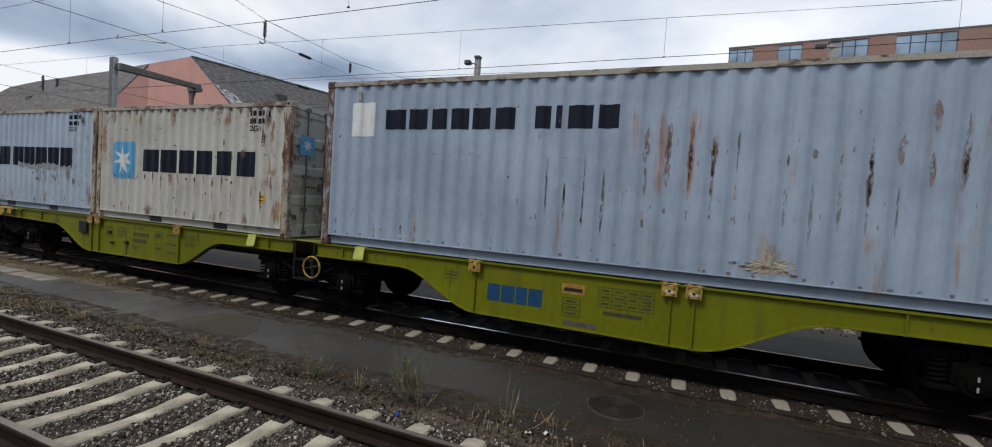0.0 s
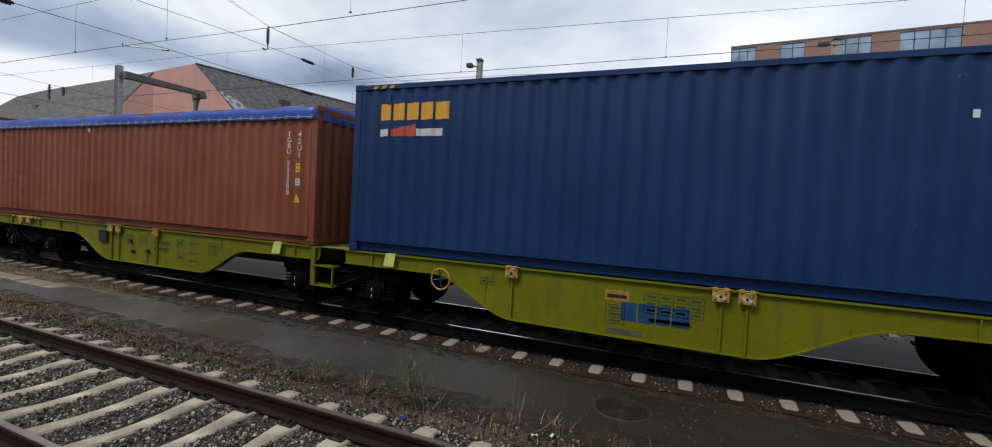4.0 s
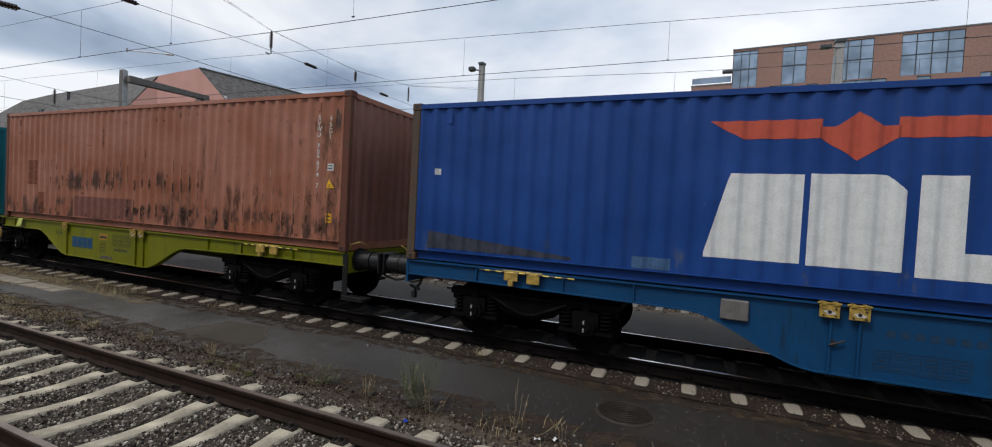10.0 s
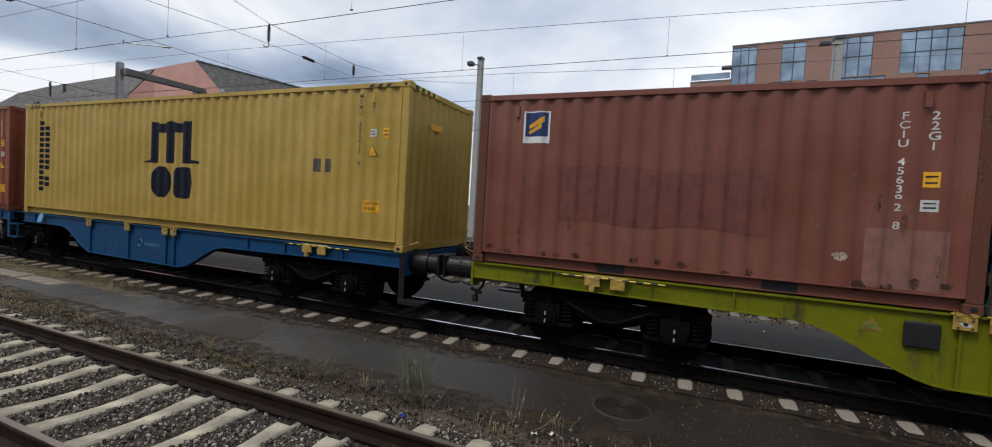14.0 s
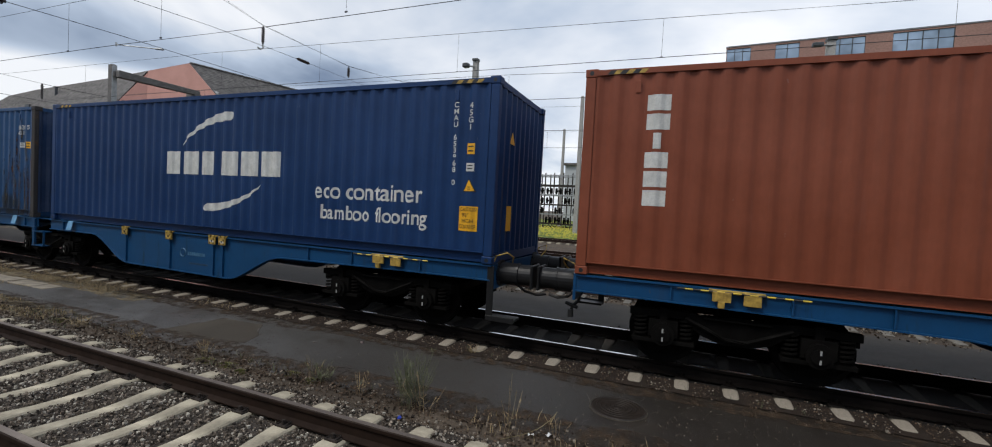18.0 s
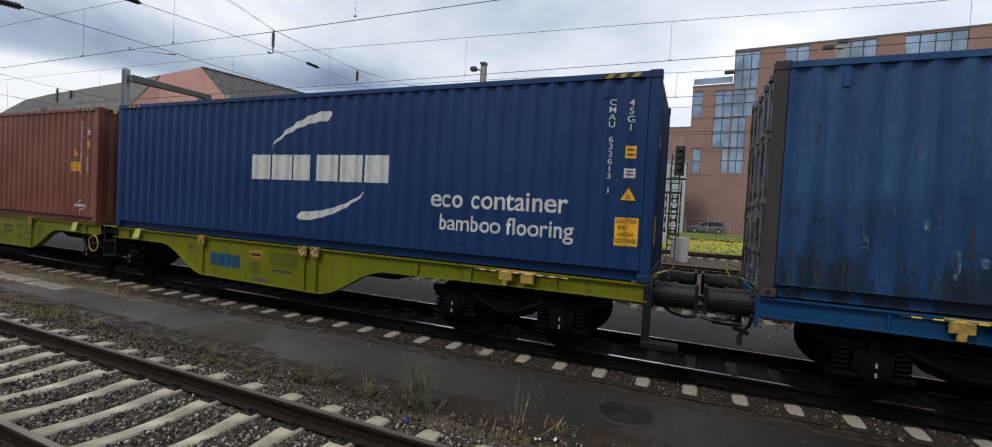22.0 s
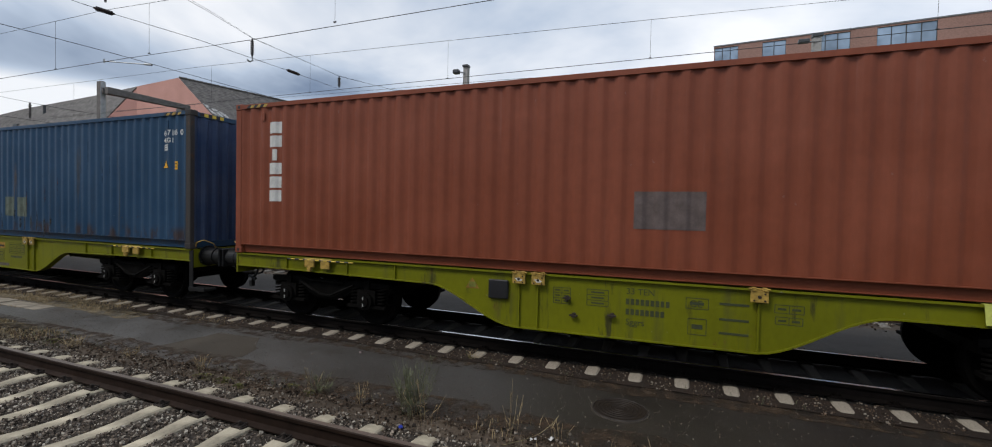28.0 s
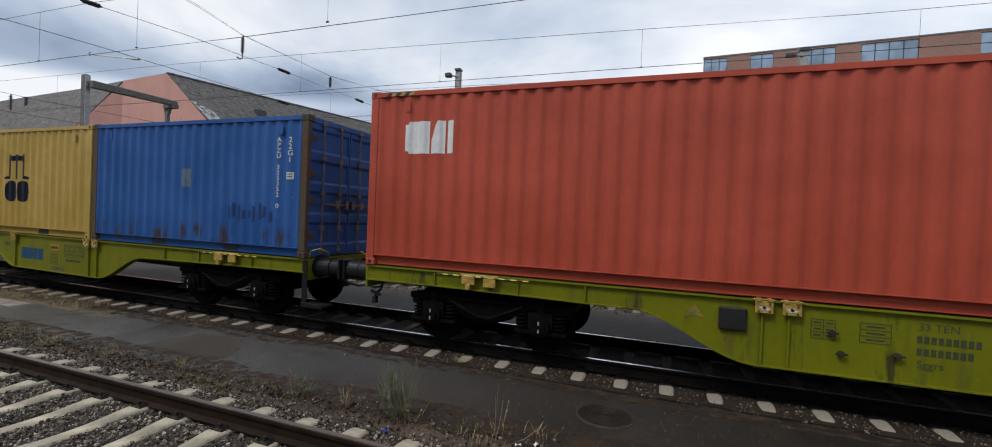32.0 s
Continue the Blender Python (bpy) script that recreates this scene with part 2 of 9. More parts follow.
def stones_mat(name, dark, light, pale):
    """Crushed stone: each one has its own shade of brown or grey, a few are pale."""
    def build(n, l, p):
        geo = n.new("ShaderNodeNewGeometry")
        base = ramp_node(n, l, geo.outputs["Random Per Island"], [(0.0, shade(dark, 0.45)), (0.5, light), (0.76, shade(light, 1.9)), (0.90, pale)])
        g = noise_node(n, l, 45, 4.0)
        l.new(mixed(n, l, 1.0, base, ramp_node(n, l, g, [(0.3, grey(0.6)), (0.7, grey(1.15))]), "MULTIPLY"), p.inputs["Base Color"])
        p.inputs["Roughness"].default_value = 0.88
        p.inputs["Specular IOR Level"].default_value = 0.3
    return material(name, build)


M_STONE_A = stones_mat("ballast_stone", (0.045, 0.035, 0.027), (0.150, 0.121, 0.095), (0.47, 0.43, 0.36))
M_STONE_B = stones_mat("brown_grit", (0.026, 0.017, 0.011), (0.075, 0.051, 0.034), (0.27, 0.235, 0.19))
M_RAIL = plain("rusty_rail", (0.022, 0.0125, 0.0085), 0.65, 0.0, 0.4, 4.0, 50, coat=0.15)
M_STEEL = plain("polished_rail_head", (0.62, 0.62, 0.63), 0.16, 1.0, 0.15, 3.0, 60, 0.05)
M_STEEL_WORN = plain("worn_rail_head", (0.30, 0.245, 0.205), 0.42, 0.75, 0.3, 3.0, 60, 0.05)
M_IRON = plain("cast_iron", (0.022, 0.015, 0.011), 0.7, 0.0, 0.4)
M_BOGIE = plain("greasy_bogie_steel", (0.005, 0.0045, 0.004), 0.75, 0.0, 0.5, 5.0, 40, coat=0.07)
M_BUFFER = plain("dark_buffer_steel", (0.012, 0.012, 0.0125), 0.45, 0.0, 0.35, coat=0.3)
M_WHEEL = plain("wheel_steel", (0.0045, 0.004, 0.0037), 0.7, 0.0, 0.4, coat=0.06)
M_GREEN = paint("wagon_lime_paint", (0.150, 0.156, 0.003), 0.14, 0.0, 0.0, 1.7, 0.45, 0.75, ((-13, 13, 0.25, 1.16, (0.035, 0.032, 0.014), 0.30, 0.25), (-13, 13, 0.25, 1.16, (0.10, 0.045, 0.02), 0.16, 0.6)))
M_LIME_DARK = plain("lime_deck", (0.20, 0.21, 0.03), 0.7, 0.0, 0.5)
M_BLUEW = paint("wagon_blue_paint", (0.004, 0.053, 0.143), 0.10, 0.0, 0.0, 4.1, 0.45, 0.55, ((-13, 13, 0.25, 1.16, (0.008, 0.03, 0.06), 0.35, 0.2), (-13, 13, 0.25, 1.16, (0.07, 0.05, 0.035), 0.14, 0.5)))
M_BLUEW_LIGHT = plain("pale_blue_plate", (0.14, 0.34, 0.55), 0.5)
M_LIME_LIGHT = plain("pale_lime_plate", (0.47, 0.50, 0.10), 0.5)
M_YELLOW = plain("safety_yellow", (0.42, 0.27, 0.05), 0.6, vary=0.55, scale=14.0)
M_YELLOW2 = plain("bright_yellow", (0.70, 0.50, 0.04), 0.45)
M_BLACK = plain("black_paint", (0.012, 0.012, 0.014), 0.5)
M_WHITE = plain("white_paint", (0.72, 0.72, 0.70), 0.5, vary=0.12)
M_OFFWHITE = plain("chalky_white_paint", (0.60, 0.60, 0.57), 0.6, vary=0.2)
M_RUBBER = plain("black_hose_rubber", (0.012, 0.012, 0.012), 0.6)
M_RUSTY = plain("rusted_steel", (0.026, 0.017, 0.012), 0.85, 0.0, 0.6, 7.0, 40)
M_GALV = plain("galvanised_steel", (0.36, 0.37, 0.37), 0.5, 0.6, 0.2)
M_LOCKROD = plain("dirty_locking_bar", (0.17, 0.155, 0.14), 0.6, 0.3, 0.5, 5.0, 40)
M_MAST = plain("mast_concrete", (0.36, 0.35, 0.33), 0.85, vary=0.15)
M_WIRE = plain("copper_wire", (0.05, 0.05, 0.05), 0.6, 0.3)
M_INSUL = plain("brown_insulator", (0.035, 0.022, 0.018), 0.3)


# ---- mesh helpers ----
def box(bm, x0, x1, y0, y1, z0, z1):
    v = [bm.verts.new((x, y, z)) for x in (x0, x1) for y in (y0, y1) for z in (z0, z1)]
    for f in ((0, 1, 3, 2), (4, 6, 7, 5), (0, 4, 5, 1), (2, 3, 7, 6), (0, 2, 6, 4), (1, 5, 7, 3)):
        bm.faces.new([v[i] for i in f])


def bevelled(bm, width=0.01, segments=1):
    bmesh.ops.bevel(bm, geom=list(bm.edges), offset=width, segments=segments, affect="EDGES", profile=0.5)
    return bm


def rod(bm, p0, p1, r, seg=10, r1=None):
    """A closed round bar from p0 to p1."""
    p0, p1 = Vector(p0), Vector(p1)
    q = (p1 - p0).to_track_quat("Z", "Y")
    r1 = r if r1 is None else r1
    rings = []
    for p, rr in ((p0, r), (p1, r1)):
        rings.append([bm.verts.new(p + q @ Vector((rr * math.cos(2 * math.pi * i / seg), rr * math.sin(2 * math.pi * i / seg), 0))) for i in range(seg)])
    for i in range(seg):
        j = (i + 1) % seg
        bm.faces.new((rings[0][i], rings[0][j], rings[1][j], rings[1][i]))
    bm.faces.new(rings[0][::-1])
    bm.faces.new(rings[1])


def tube(bm, pts, r, seg=6):
    """A round bar bent along pts."""
    pts = [Vector(p) for p in pts]
    rings = []
    for i, p in enumerate(pts):
        d = (pts[min(i + 1, len(pts) - 1)] - pts[max(i - 1, 0)]).normalized()
        q = d.to_track_quat("Z", "Y")
        rings.append([bm.verts.new(p + q @ Vector((r * math.cos(2 * math.pi * k / seg), r * math.sin(2 * math.pi * k / seg), 0))) for k in range(seg)])
    for a, b in zip(rings, rings[1:]):
        best = min(range(seg), key=lambda s: (b[s].co - a[0].co).length)
        for i in range(seg):
            bm.faces.new((a[i], a[(i + 1) % seg], b[(i + 1 + best) % seg], b[(i + best) % seg]))
    bm.faces.new(rings[0][::-1])
    bm.faces.new(rings[-1])


def ring(bm, centre, axis, R, r, seg=24, tseg=6):
    """A torus."""
    q = Vector(axis).to_track_quat("Z", "Y")
    c = Vector(centre)
    rows = []
    for i in range(seg):
        a = 2 * math.pi * i / seg
        row = []
        for k in range(tseg):
            b = 2 * math.pi * k / tseg
            rr = R + r * math.cos(b)
            row.append(bm.verts.new(c + q @ Vector((rr * math.cos(a), rr * math.sin(a), r * math.sin(b)))))
        rows.append(row)
    for i in range(seg):
        for k in range(tseg):
            bm.faces.new((rows[i][k], rows[(i + 1) % seg][k], rows[(i + 1) % seg][(k + 1) % tseg], rows[i][(k + 1) % tseg]))


def slab(bm, outline, y0, y1):
    """A plate with an outline in x and z, from y0 to y1."""
    a = [bm.verts.new((x, y0, z)) for x, z in outline]
    b = [bm.verts.new((x, y1, z)) for x, z in outline]
    bm.faces.new(a)
    bm.faces.new(b[::-1])
    n = len(outline)
    for i in range(n):
        bm.faces.new((a[(i + 1) % n], a[i], b[i], b[(i + 1) % n]))


def strip(bm, xs, lo, hi, ys):
    """A sheet that spans lo to hi at each x, lying at the depth ys."""
    a = [bm.verts.new((x, y, z)) for x, y, z in zip(xs, ys, lo)]
    b = [bm.verts.new((x, y, z)) for x, y, z in zip(xs, ys, hi)]
    for i in range(len(xs) - 1):
        bm.faces.new((a[i], a[i + 1], b[i + 1], b[i]))


def mesh_of(name, bm, mat, smooth=False):
    bmesh.ops.recalc_face_normals(bm, faces=bm.faces)
    me = bpy.data.meshes.new(name)
    bm.to_mesh(me)
    bm.free()
    me.materials.append(mat)
    if smooth:
        me.polygons.foreach_set("use_smooth", [True] * len(me.polygons))
    return me


def part(name, bm, mat, parent, label="", smooth=False):
    ob = new(name, mesh_of(name, bm, mat, smooth))
    ob.parent = parent
    if label:
        tagged(ob, label)
    return ob


def thing(name, label, category, group="", kind=""):
    ob = new(name)
    ob.empty_display_size = 0.2
    return tagged(ob, label, category, group, kind)


def fresh():
    return bmesh.new()

# ---- ground and tracks ----
TRACK_Y = 7.75      # middle of the train's track; its rail heads are at z = 0
NEAR_Y = 2.72       # middle of the empty track beside the camera


def ground_z(y):
    knots = [(-400, -0.22), (24, -0.22), (31, -0.05), (40, 0.15), (50, 0.2), (60, 0.6), (66, 0.75), (3000, 0.75)]
    for (a, za), (b, zb) in zip(knots, knots[1:]):
        if y <= b:
            return za + (zb - za) * (y - a) / (b - a)
    return knots[-1][1]


def sheet(name, mat, x0, x1, ys, label, category, lift=0.0, kind="structure", nx=2, edge=0.0):
    bm = fresh()
    rows = []
    for k, y in enumerate(ys):
        row = []
        for i in range(nx):
            x = x0 + (x1 - x0) * i / (nx - 1)
            dy = edge * (noise.noise(Vector((x * 0.7, y, 3.1))) + 0.5 * noise.noise(Vector((x * 2.9, y, 7.7)))) if k in (0, len(ys) - 1) else 0
            row.append(bm.verts.new((x, y + dy, ground_z(y) + lift)))
        rows.append(row)
    for a, b in zip(rows, rows[1:]):
        for i in range(nx - 1):
            bm.faces.new((a[i], a[i + 1], b[i + 1], b[i]))
    return tagged(new(name, mesh_of(name, bm, mat)), label, category, kind=kind)


# Ballast colour made near black to carry the shade under the train.
M_SHADEBED = ground_mat("shaded_ballast", [(0.3, (0.006, 0.005, 0.0042)), (0.7, (0.016, 0.013, 0.011))], 1.5, 30, 1.0, 0.04)
sheet("ground", M_SOIL, -3000, 3000, [-400, 0, 24, 31, 40, 50, 60, 66, 3000], "brown gravelly soil of the rail yard", "ground")
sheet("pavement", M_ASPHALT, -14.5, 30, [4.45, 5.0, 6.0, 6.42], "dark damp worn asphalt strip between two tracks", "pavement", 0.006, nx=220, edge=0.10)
sheet("pavement_far", M_PATH, -60, 60, [9.2, 10.5, 11.9], "grey asphalt path behind the train", "pavement", 0.006, nx=120, edge=0.05)
sheet("ballast_near", M_BALLAST, -60, 30, [0.6, 2.7, 4.1], "dark ballast bed of the empty track", "ballast", 0.010, nx=200, edge=0.12)
sheet("ballast_train", M_SHADEBED, -90, 60, [6.44, 7.75, 9.18], "ballast bed under the train, shade painted into its colour", "ballast", 0.012, nx=200, edge=0.05)
M_EARTH = ground_mat("brown_earth", [(0.3, (0.017, 0.011, 0.0075)), (0.7, (0.042, 0.027, 0.018))], 2.2, 60, 0.9, 0.02)
sheet("ballast_edge", M_EARTH, -40, 30, [6.33, 6.45, 6.62, 6.84], "brown earth and grit beside the train's rail", "ballast", 0.020, nx=420, edge=0.07)
sheet("meadow", M_GRASS, -200, 200, [32.3, 40, 47.5], "green grass strip full of yellow flowers", "grass", 0.03, nx=160, edge=0.5)
sheet("verge", M_GRASS, -200, 200, [52, 60, 66], "grassy verge before the brick building", "grass", 0.03, nx=80, edge=0.5)

RAIL_OUTLINE = [(-0.075, -0.172), (0.075, -0.172), (0.075, -0.160), (0.014, -0.140), (0.010, -0.060), (0.034, -0.040),
                (0.036, -0.008), (0.028, 0.0), (-0.028, 0.0), (-0.036, -0.008), (-0.034, -0.040), (-0.010, -0.060), (-0.014, -0.140), (-0.075, -0.160)]


def rail_mesh(x0, x1, mat):
    bm = fresh()
    a = [bm.verts.new((x0, y, z)) for y, z in RAIL_OUTLINE]
    b = [bm.verts.new((x1, y, z)) for y, z in RAIL_OUTLINE]
    n = len(a)
    for i in range(n):
        bm.faces.new((a[i], a[(i + 1) % n], b[(i + 1) % n], b[i]))
    bm.faces.new(a[::-1])
    bm.faces.new(b)
    return mesh_of("rail", bm, mat)


def sleeper_mesh(mat, wide=1.0):
    """A waisted concrete sleeper, lower in its middle, with its rail seats at 0.75 m."""
    bm = fresh()
    rows = []
    for y, half, top in ((-1.3, 0.115, -0.200), (-1.24, 0.13, -0.186), (-0.95, 0.135, -0.172), (-0.55, 0.13, -0.166), (-0.38, 0.115, -0.176), (-0.2, 0.105, -0.190), (0, 0.102, -0.195),
                         (0.2, 0.105, -0.190), (0.38, 0.115, -0.176), (0.55, 0.13, -0.166), (0.95, 0.135, -0.172), (1.24, 0.13, -0.186), (1.3, 0.115, -0.200)):
        rows.append([bm.verts.new(p) for p in ((-half * wide - 0.05, y, -0.38), (-half * wide, y, top - 0.015), (-half * wide + 0.02, y, top), (half * wide - 0.02, y, top), (half * wide, y, top - 0.015), (half * wide + 0.05, y, -0.38))])
    for a, b in zip(rows, rows[1:]):
        for i in range(5):
            bm.faces.new((a[i], a[i + 1], b[i + 1], b[i]))
    bm.faces.new(rows[0])
    bm.faces.new(rows[-1][::-1])
    return mesh_of("sleeper", bm, mat)


def shaded_sleeper():
    """Greyish concrete, black beside the rails; middle darkened as painted shade under the wagons."""
    def build(n, l, p):
        co = n.new("ShaderNodeTexCoord")
        sx = n.new("ShaderNodeSeparateXYZ")
        l.new(co.outputs["Object"], sx.inputs[0])
        ab = n.new("ShaderNodeMath")
        ab.operation = "ABSOLUTE"
        l.new(sx.outputs[1], ab.inputs[0])
        ad = n.new("ShaderNodeMath")
        ad.operation = "MULTIPLY_ADD"
        l.new(noise_node(n, l, 9, 4.0), ad.inputs[0])
        ad.inputs[1].default_value = 0.16
        of = n.new("ShaderNodeMath")
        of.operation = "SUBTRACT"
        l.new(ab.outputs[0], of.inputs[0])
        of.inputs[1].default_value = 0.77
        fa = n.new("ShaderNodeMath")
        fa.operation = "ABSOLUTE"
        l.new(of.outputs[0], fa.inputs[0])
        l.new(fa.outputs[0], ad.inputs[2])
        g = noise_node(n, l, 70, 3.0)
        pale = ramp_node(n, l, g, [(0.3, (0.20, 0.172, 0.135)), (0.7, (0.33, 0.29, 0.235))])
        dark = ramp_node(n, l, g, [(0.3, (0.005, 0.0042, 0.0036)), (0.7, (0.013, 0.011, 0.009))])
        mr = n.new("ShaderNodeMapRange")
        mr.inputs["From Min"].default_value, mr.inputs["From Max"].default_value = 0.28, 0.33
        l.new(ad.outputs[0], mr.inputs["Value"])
        # Between the rails the wagons' shade is painted as darker concrete.
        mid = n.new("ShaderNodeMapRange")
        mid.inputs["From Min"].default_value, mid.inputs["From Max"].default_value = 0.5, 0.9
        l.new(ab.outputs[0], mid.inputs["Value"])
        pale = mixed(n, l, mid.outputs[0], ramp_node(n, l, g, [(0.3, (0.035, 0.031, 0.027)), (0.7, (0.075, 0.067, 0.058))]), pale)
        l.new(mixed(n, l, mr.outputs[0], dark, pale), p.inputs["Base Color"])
        p.inputs["Roughness"].default_value = 0.9
        p.inputs["Specular IOR Level"].default_value = 0.15
        bumped(n, l, p, g, 0.2, 0.004)
    return material("shaded_sleeper_concrete", build)


def clip_mesh(mat):
    """Tension clamps and guide plates on both sides of both rails."""
    bm = fresh()
    for y in (-0.75, 0.75):
        for s in (-1, 1):
            box(bm, -0.075, 0.075, y + s * 0.085 if s > 0 else y - 0.16, y + 0.16 if s > 0 else y - 0.085, -0.172, -0.150)
            rod(bm, (0, y + s * 0.12, -0.150), (0, y + s * 0.12, -0.105), 0.018, 6)
            tube(bm, [(-0.055, y + s * 0.15, -0.145), (-0.05, y + s * 0.07, -0.135), (0, y + s * 0.10, -0.128), (0.05, y + s * 0.07, -0.135), (0.055, y + s * 0.15, -0.145)], 0.009, 5)
    return mesh_of("rail_clip", bm, mat)


def track(name, y, x0, x1, first, gap, label, head, single=True, z=0.0, rail_m=None, wood=None):
    tr = thing(name, label, "railway track", kind="structure")
    tr.location = (0, y, z)
    rail = rail_mesh(x0, x1, rail_m or M_RAIL)
    for s in (-0.75, 0.75):
        r = new("rail", rail)
        r.parent, r.location = tr, (0, s, 0)
        bm = fresh()
        box(bm, x0, x1, -0.027, 0.027, -0.004, 0.0025)
        h = part("running_surface", bm, head, r, "shiny worn top of the rail")
    if single:
        sl, cl = sleeper_mesh(wood or M_CONCRETE, 0.70 if wood else 0.84), clip_mesh(rail_m or M_RUSTY)
        x = first
        while x < x1:
            if x > x0:
                o = new("sleeper", sl)
                o.parent, o.location = tr, (x, random.uniform(-0.02, 0.02), random.uniform(-0.006, 0.004))
                o.rotation_euler = (0, 0, radians(random.uniform(-0.7, 0.7)))
                o.scale = (1, 0.965 if wood else 1, 1)
                c = new("rail_clip", cl)
                c.parent = o
            x += gap
    else:
        bm = fresh()
        x = first
        while x < x1:
            box(bm, x - 0.13, x + 0.13, -1.3, 1.3, -0.36, -0.175)
            x += gap
        tagged(part("sleepers", bm, M_CONCRETE, tr), kind="stuff")
    return tr


# Near-black copy of the rail colour, standing for the train's shade.
M_RAIL_DARK = plain("shaded_rail", (0.006, 0.0045, 0.004), 0.75, 0.0, 0.4, 4.0, 50, coat=0.08)
track("track_near", NEAR_Y, -45, 25, -2.27 - 0.612 * 69, 0.612, "empty track with rusty rails on pale concrete sleepers", M_STEEL_WORN)
track("track_train", TRACK_Y, -90, 60, -2.88 - 0.6 * 140, 0.6, "track under the train with bright rails on concrete sleepers", M_STEEL, rail_m=M_RAIL_DARK, wood=shaded_sleeper())
track("track_third", 13.4, -70, 60, -69.0, 0.6, "track behind the asphalt path on concrete sleepers", M_STEEL, rail_m=M_RAIL, wood=plain("grey_dusty_concrete", (0.17, 0.155, 0.13), 0.9, vary=0.4))
for nm, yy in (("track_fourth", 22.4), ("track_fifth", 30.6), ("track_sixth", 49.5)):
    track(nm, yy, -160, 160, -160, 0.62, "far track across the rail yard with rusty rails", M_STEEL_WORN, False, ground_z(yy) + 0.22)


# ---- unseen wall added behind the viewer to block low light ----
M_BLOCK_WALL = plain("block_wall_grey", (0.34, 0.32, 0.28), 0.9, vary=0.2, scale=0.6, fine=12)
bm = fresh()
box(bm, -70, 70, -8.3, -8.0, -0.25, 5.2)
tagged(new("wall_south", mesh_of("wall_south", bm, M_BLOCK_WALL)), "unseen plain wall added to block low light", "wall", kind="structure")

# ---- buildings behind the yard ----
def brick_mat(name, c, mortar):
    def build(n, l, p):
        co = n.new("ShaderNodeTexCoord")
        mp = n.new("ShaderNodeMapping")
        mp.inputs["Rotation"].default_value = (radians(90), 0, 0)
        l.new(co.outputs["Object"], mp.inputs[0])
        br = n.new("ShaderNodeTexBrick")
        br.inputs["Color1"].default_value, br.inputs["Color2"].default_value = (*shade(c, 0.85), 1), (*shade(c, 1.15), 1)
        br.inputs["Mortar"].default_value = (*mortar, 1)
        br.inputs["Scale"].default_value, br.inputs["Mortar Size"].default_value = 4.0, 0.012
        l.new(mp.outputs[0], br.inputs["Vector"])
        broad = noise_node(n, l, 0.12, 5.0)
        l.new(mixed(n, l, 1.0, br.outputs["Color"], ramp_node(n, l, broad, [(0.3, grey(0.85)), (0.7, grey(1.1))]), "MULTIPLY"), p.inputs["Base Color"])
        p.inputs["Roughness"].default_value = 0.9
    return material(name, build)


M_BRICK = brick_mat("red_brown_brick", (0.285, 0.165, 0.135), (0.275, 0.17, 0.142))
M_PINK = plain("pink_render", (0.60, 0.32, 0.265), 0.9, vary=0.1, scale=0.5, fine=20)
M_ROOF = plain("grey_roof_tiles", (0.128, 0.118, 0.110), 0.85, vary=0.5, scale=2.2, fine=7, bump=0.5)
M_FRAME = plain("dark_window_frame", (0.055, 0.06, 0.065), 0.5)
M_COPING = plain("grey_metal_coping", (0.17, 0.18, 0.19), 0.5, 0.2)
M_SHED = plain("pale_sheet_metal", (0.45, 0.47, 0.49), 0.6, vary=0.1)


def glass_mat(name, tint, rough):
    def build(n, l, p):
        a = noise_node(n, l, 0.35, 2.0)
        l.new(ramp_node(n, l, a, [(0.35, shade(tint, 0.7)), (0.65, shade(tint, 1.3))]), p.inputs["Base Color"])
        p.inputs["Roughness"].default_value = rough
        p.inputs["Specular IOR Level"].default_value = 0.9
        p.inputs["Metallic"].default_value = 0.35
    return material(name, build)


# The pane colour itself carries the bluish reflection of the sky.
M_PANE = glass_mat("pane_with_sky_colour", (0.30, 0.38, 0.47), 0.08)


def window_unit(parent, x, z, w, h, cols, rows, y, depth=0.25, name="window"):
    """A recessed window: frame bars and separate panes."""
    bm = fresh()
    t = 0.09
    holes = [(x + w * i / cols + t / 2, x + w * (i + 1) / cols - t / 2, z + h * j / rows + t / 2, z + h * (j + 1) / rows - t / 2) for i in range(cols) for j in range(rows)]
    facade(bm, x - 0.03, x + w + 0.03, z - 0.03, z + h + 0.03, holes, y - 0.05, 0.14)
    bmesh.ops.remove_doubles(bm, verts=bm.verts, dist=0.001)
    win = part(name, bm, M_FRAME, parent)
    for i in range(cols):
        for j in range(rows):
            bm = fresh()
            box(bm, x + w * i / cols + t / 2, x + w * (i + 1) / cols - t / 2, y + 0.01, y + 0.05, z + h * j / rows + t / 2, z + h * (j + 1) / rows - t / 2)
            part("pane", bm, M_PANE, win)
    return win


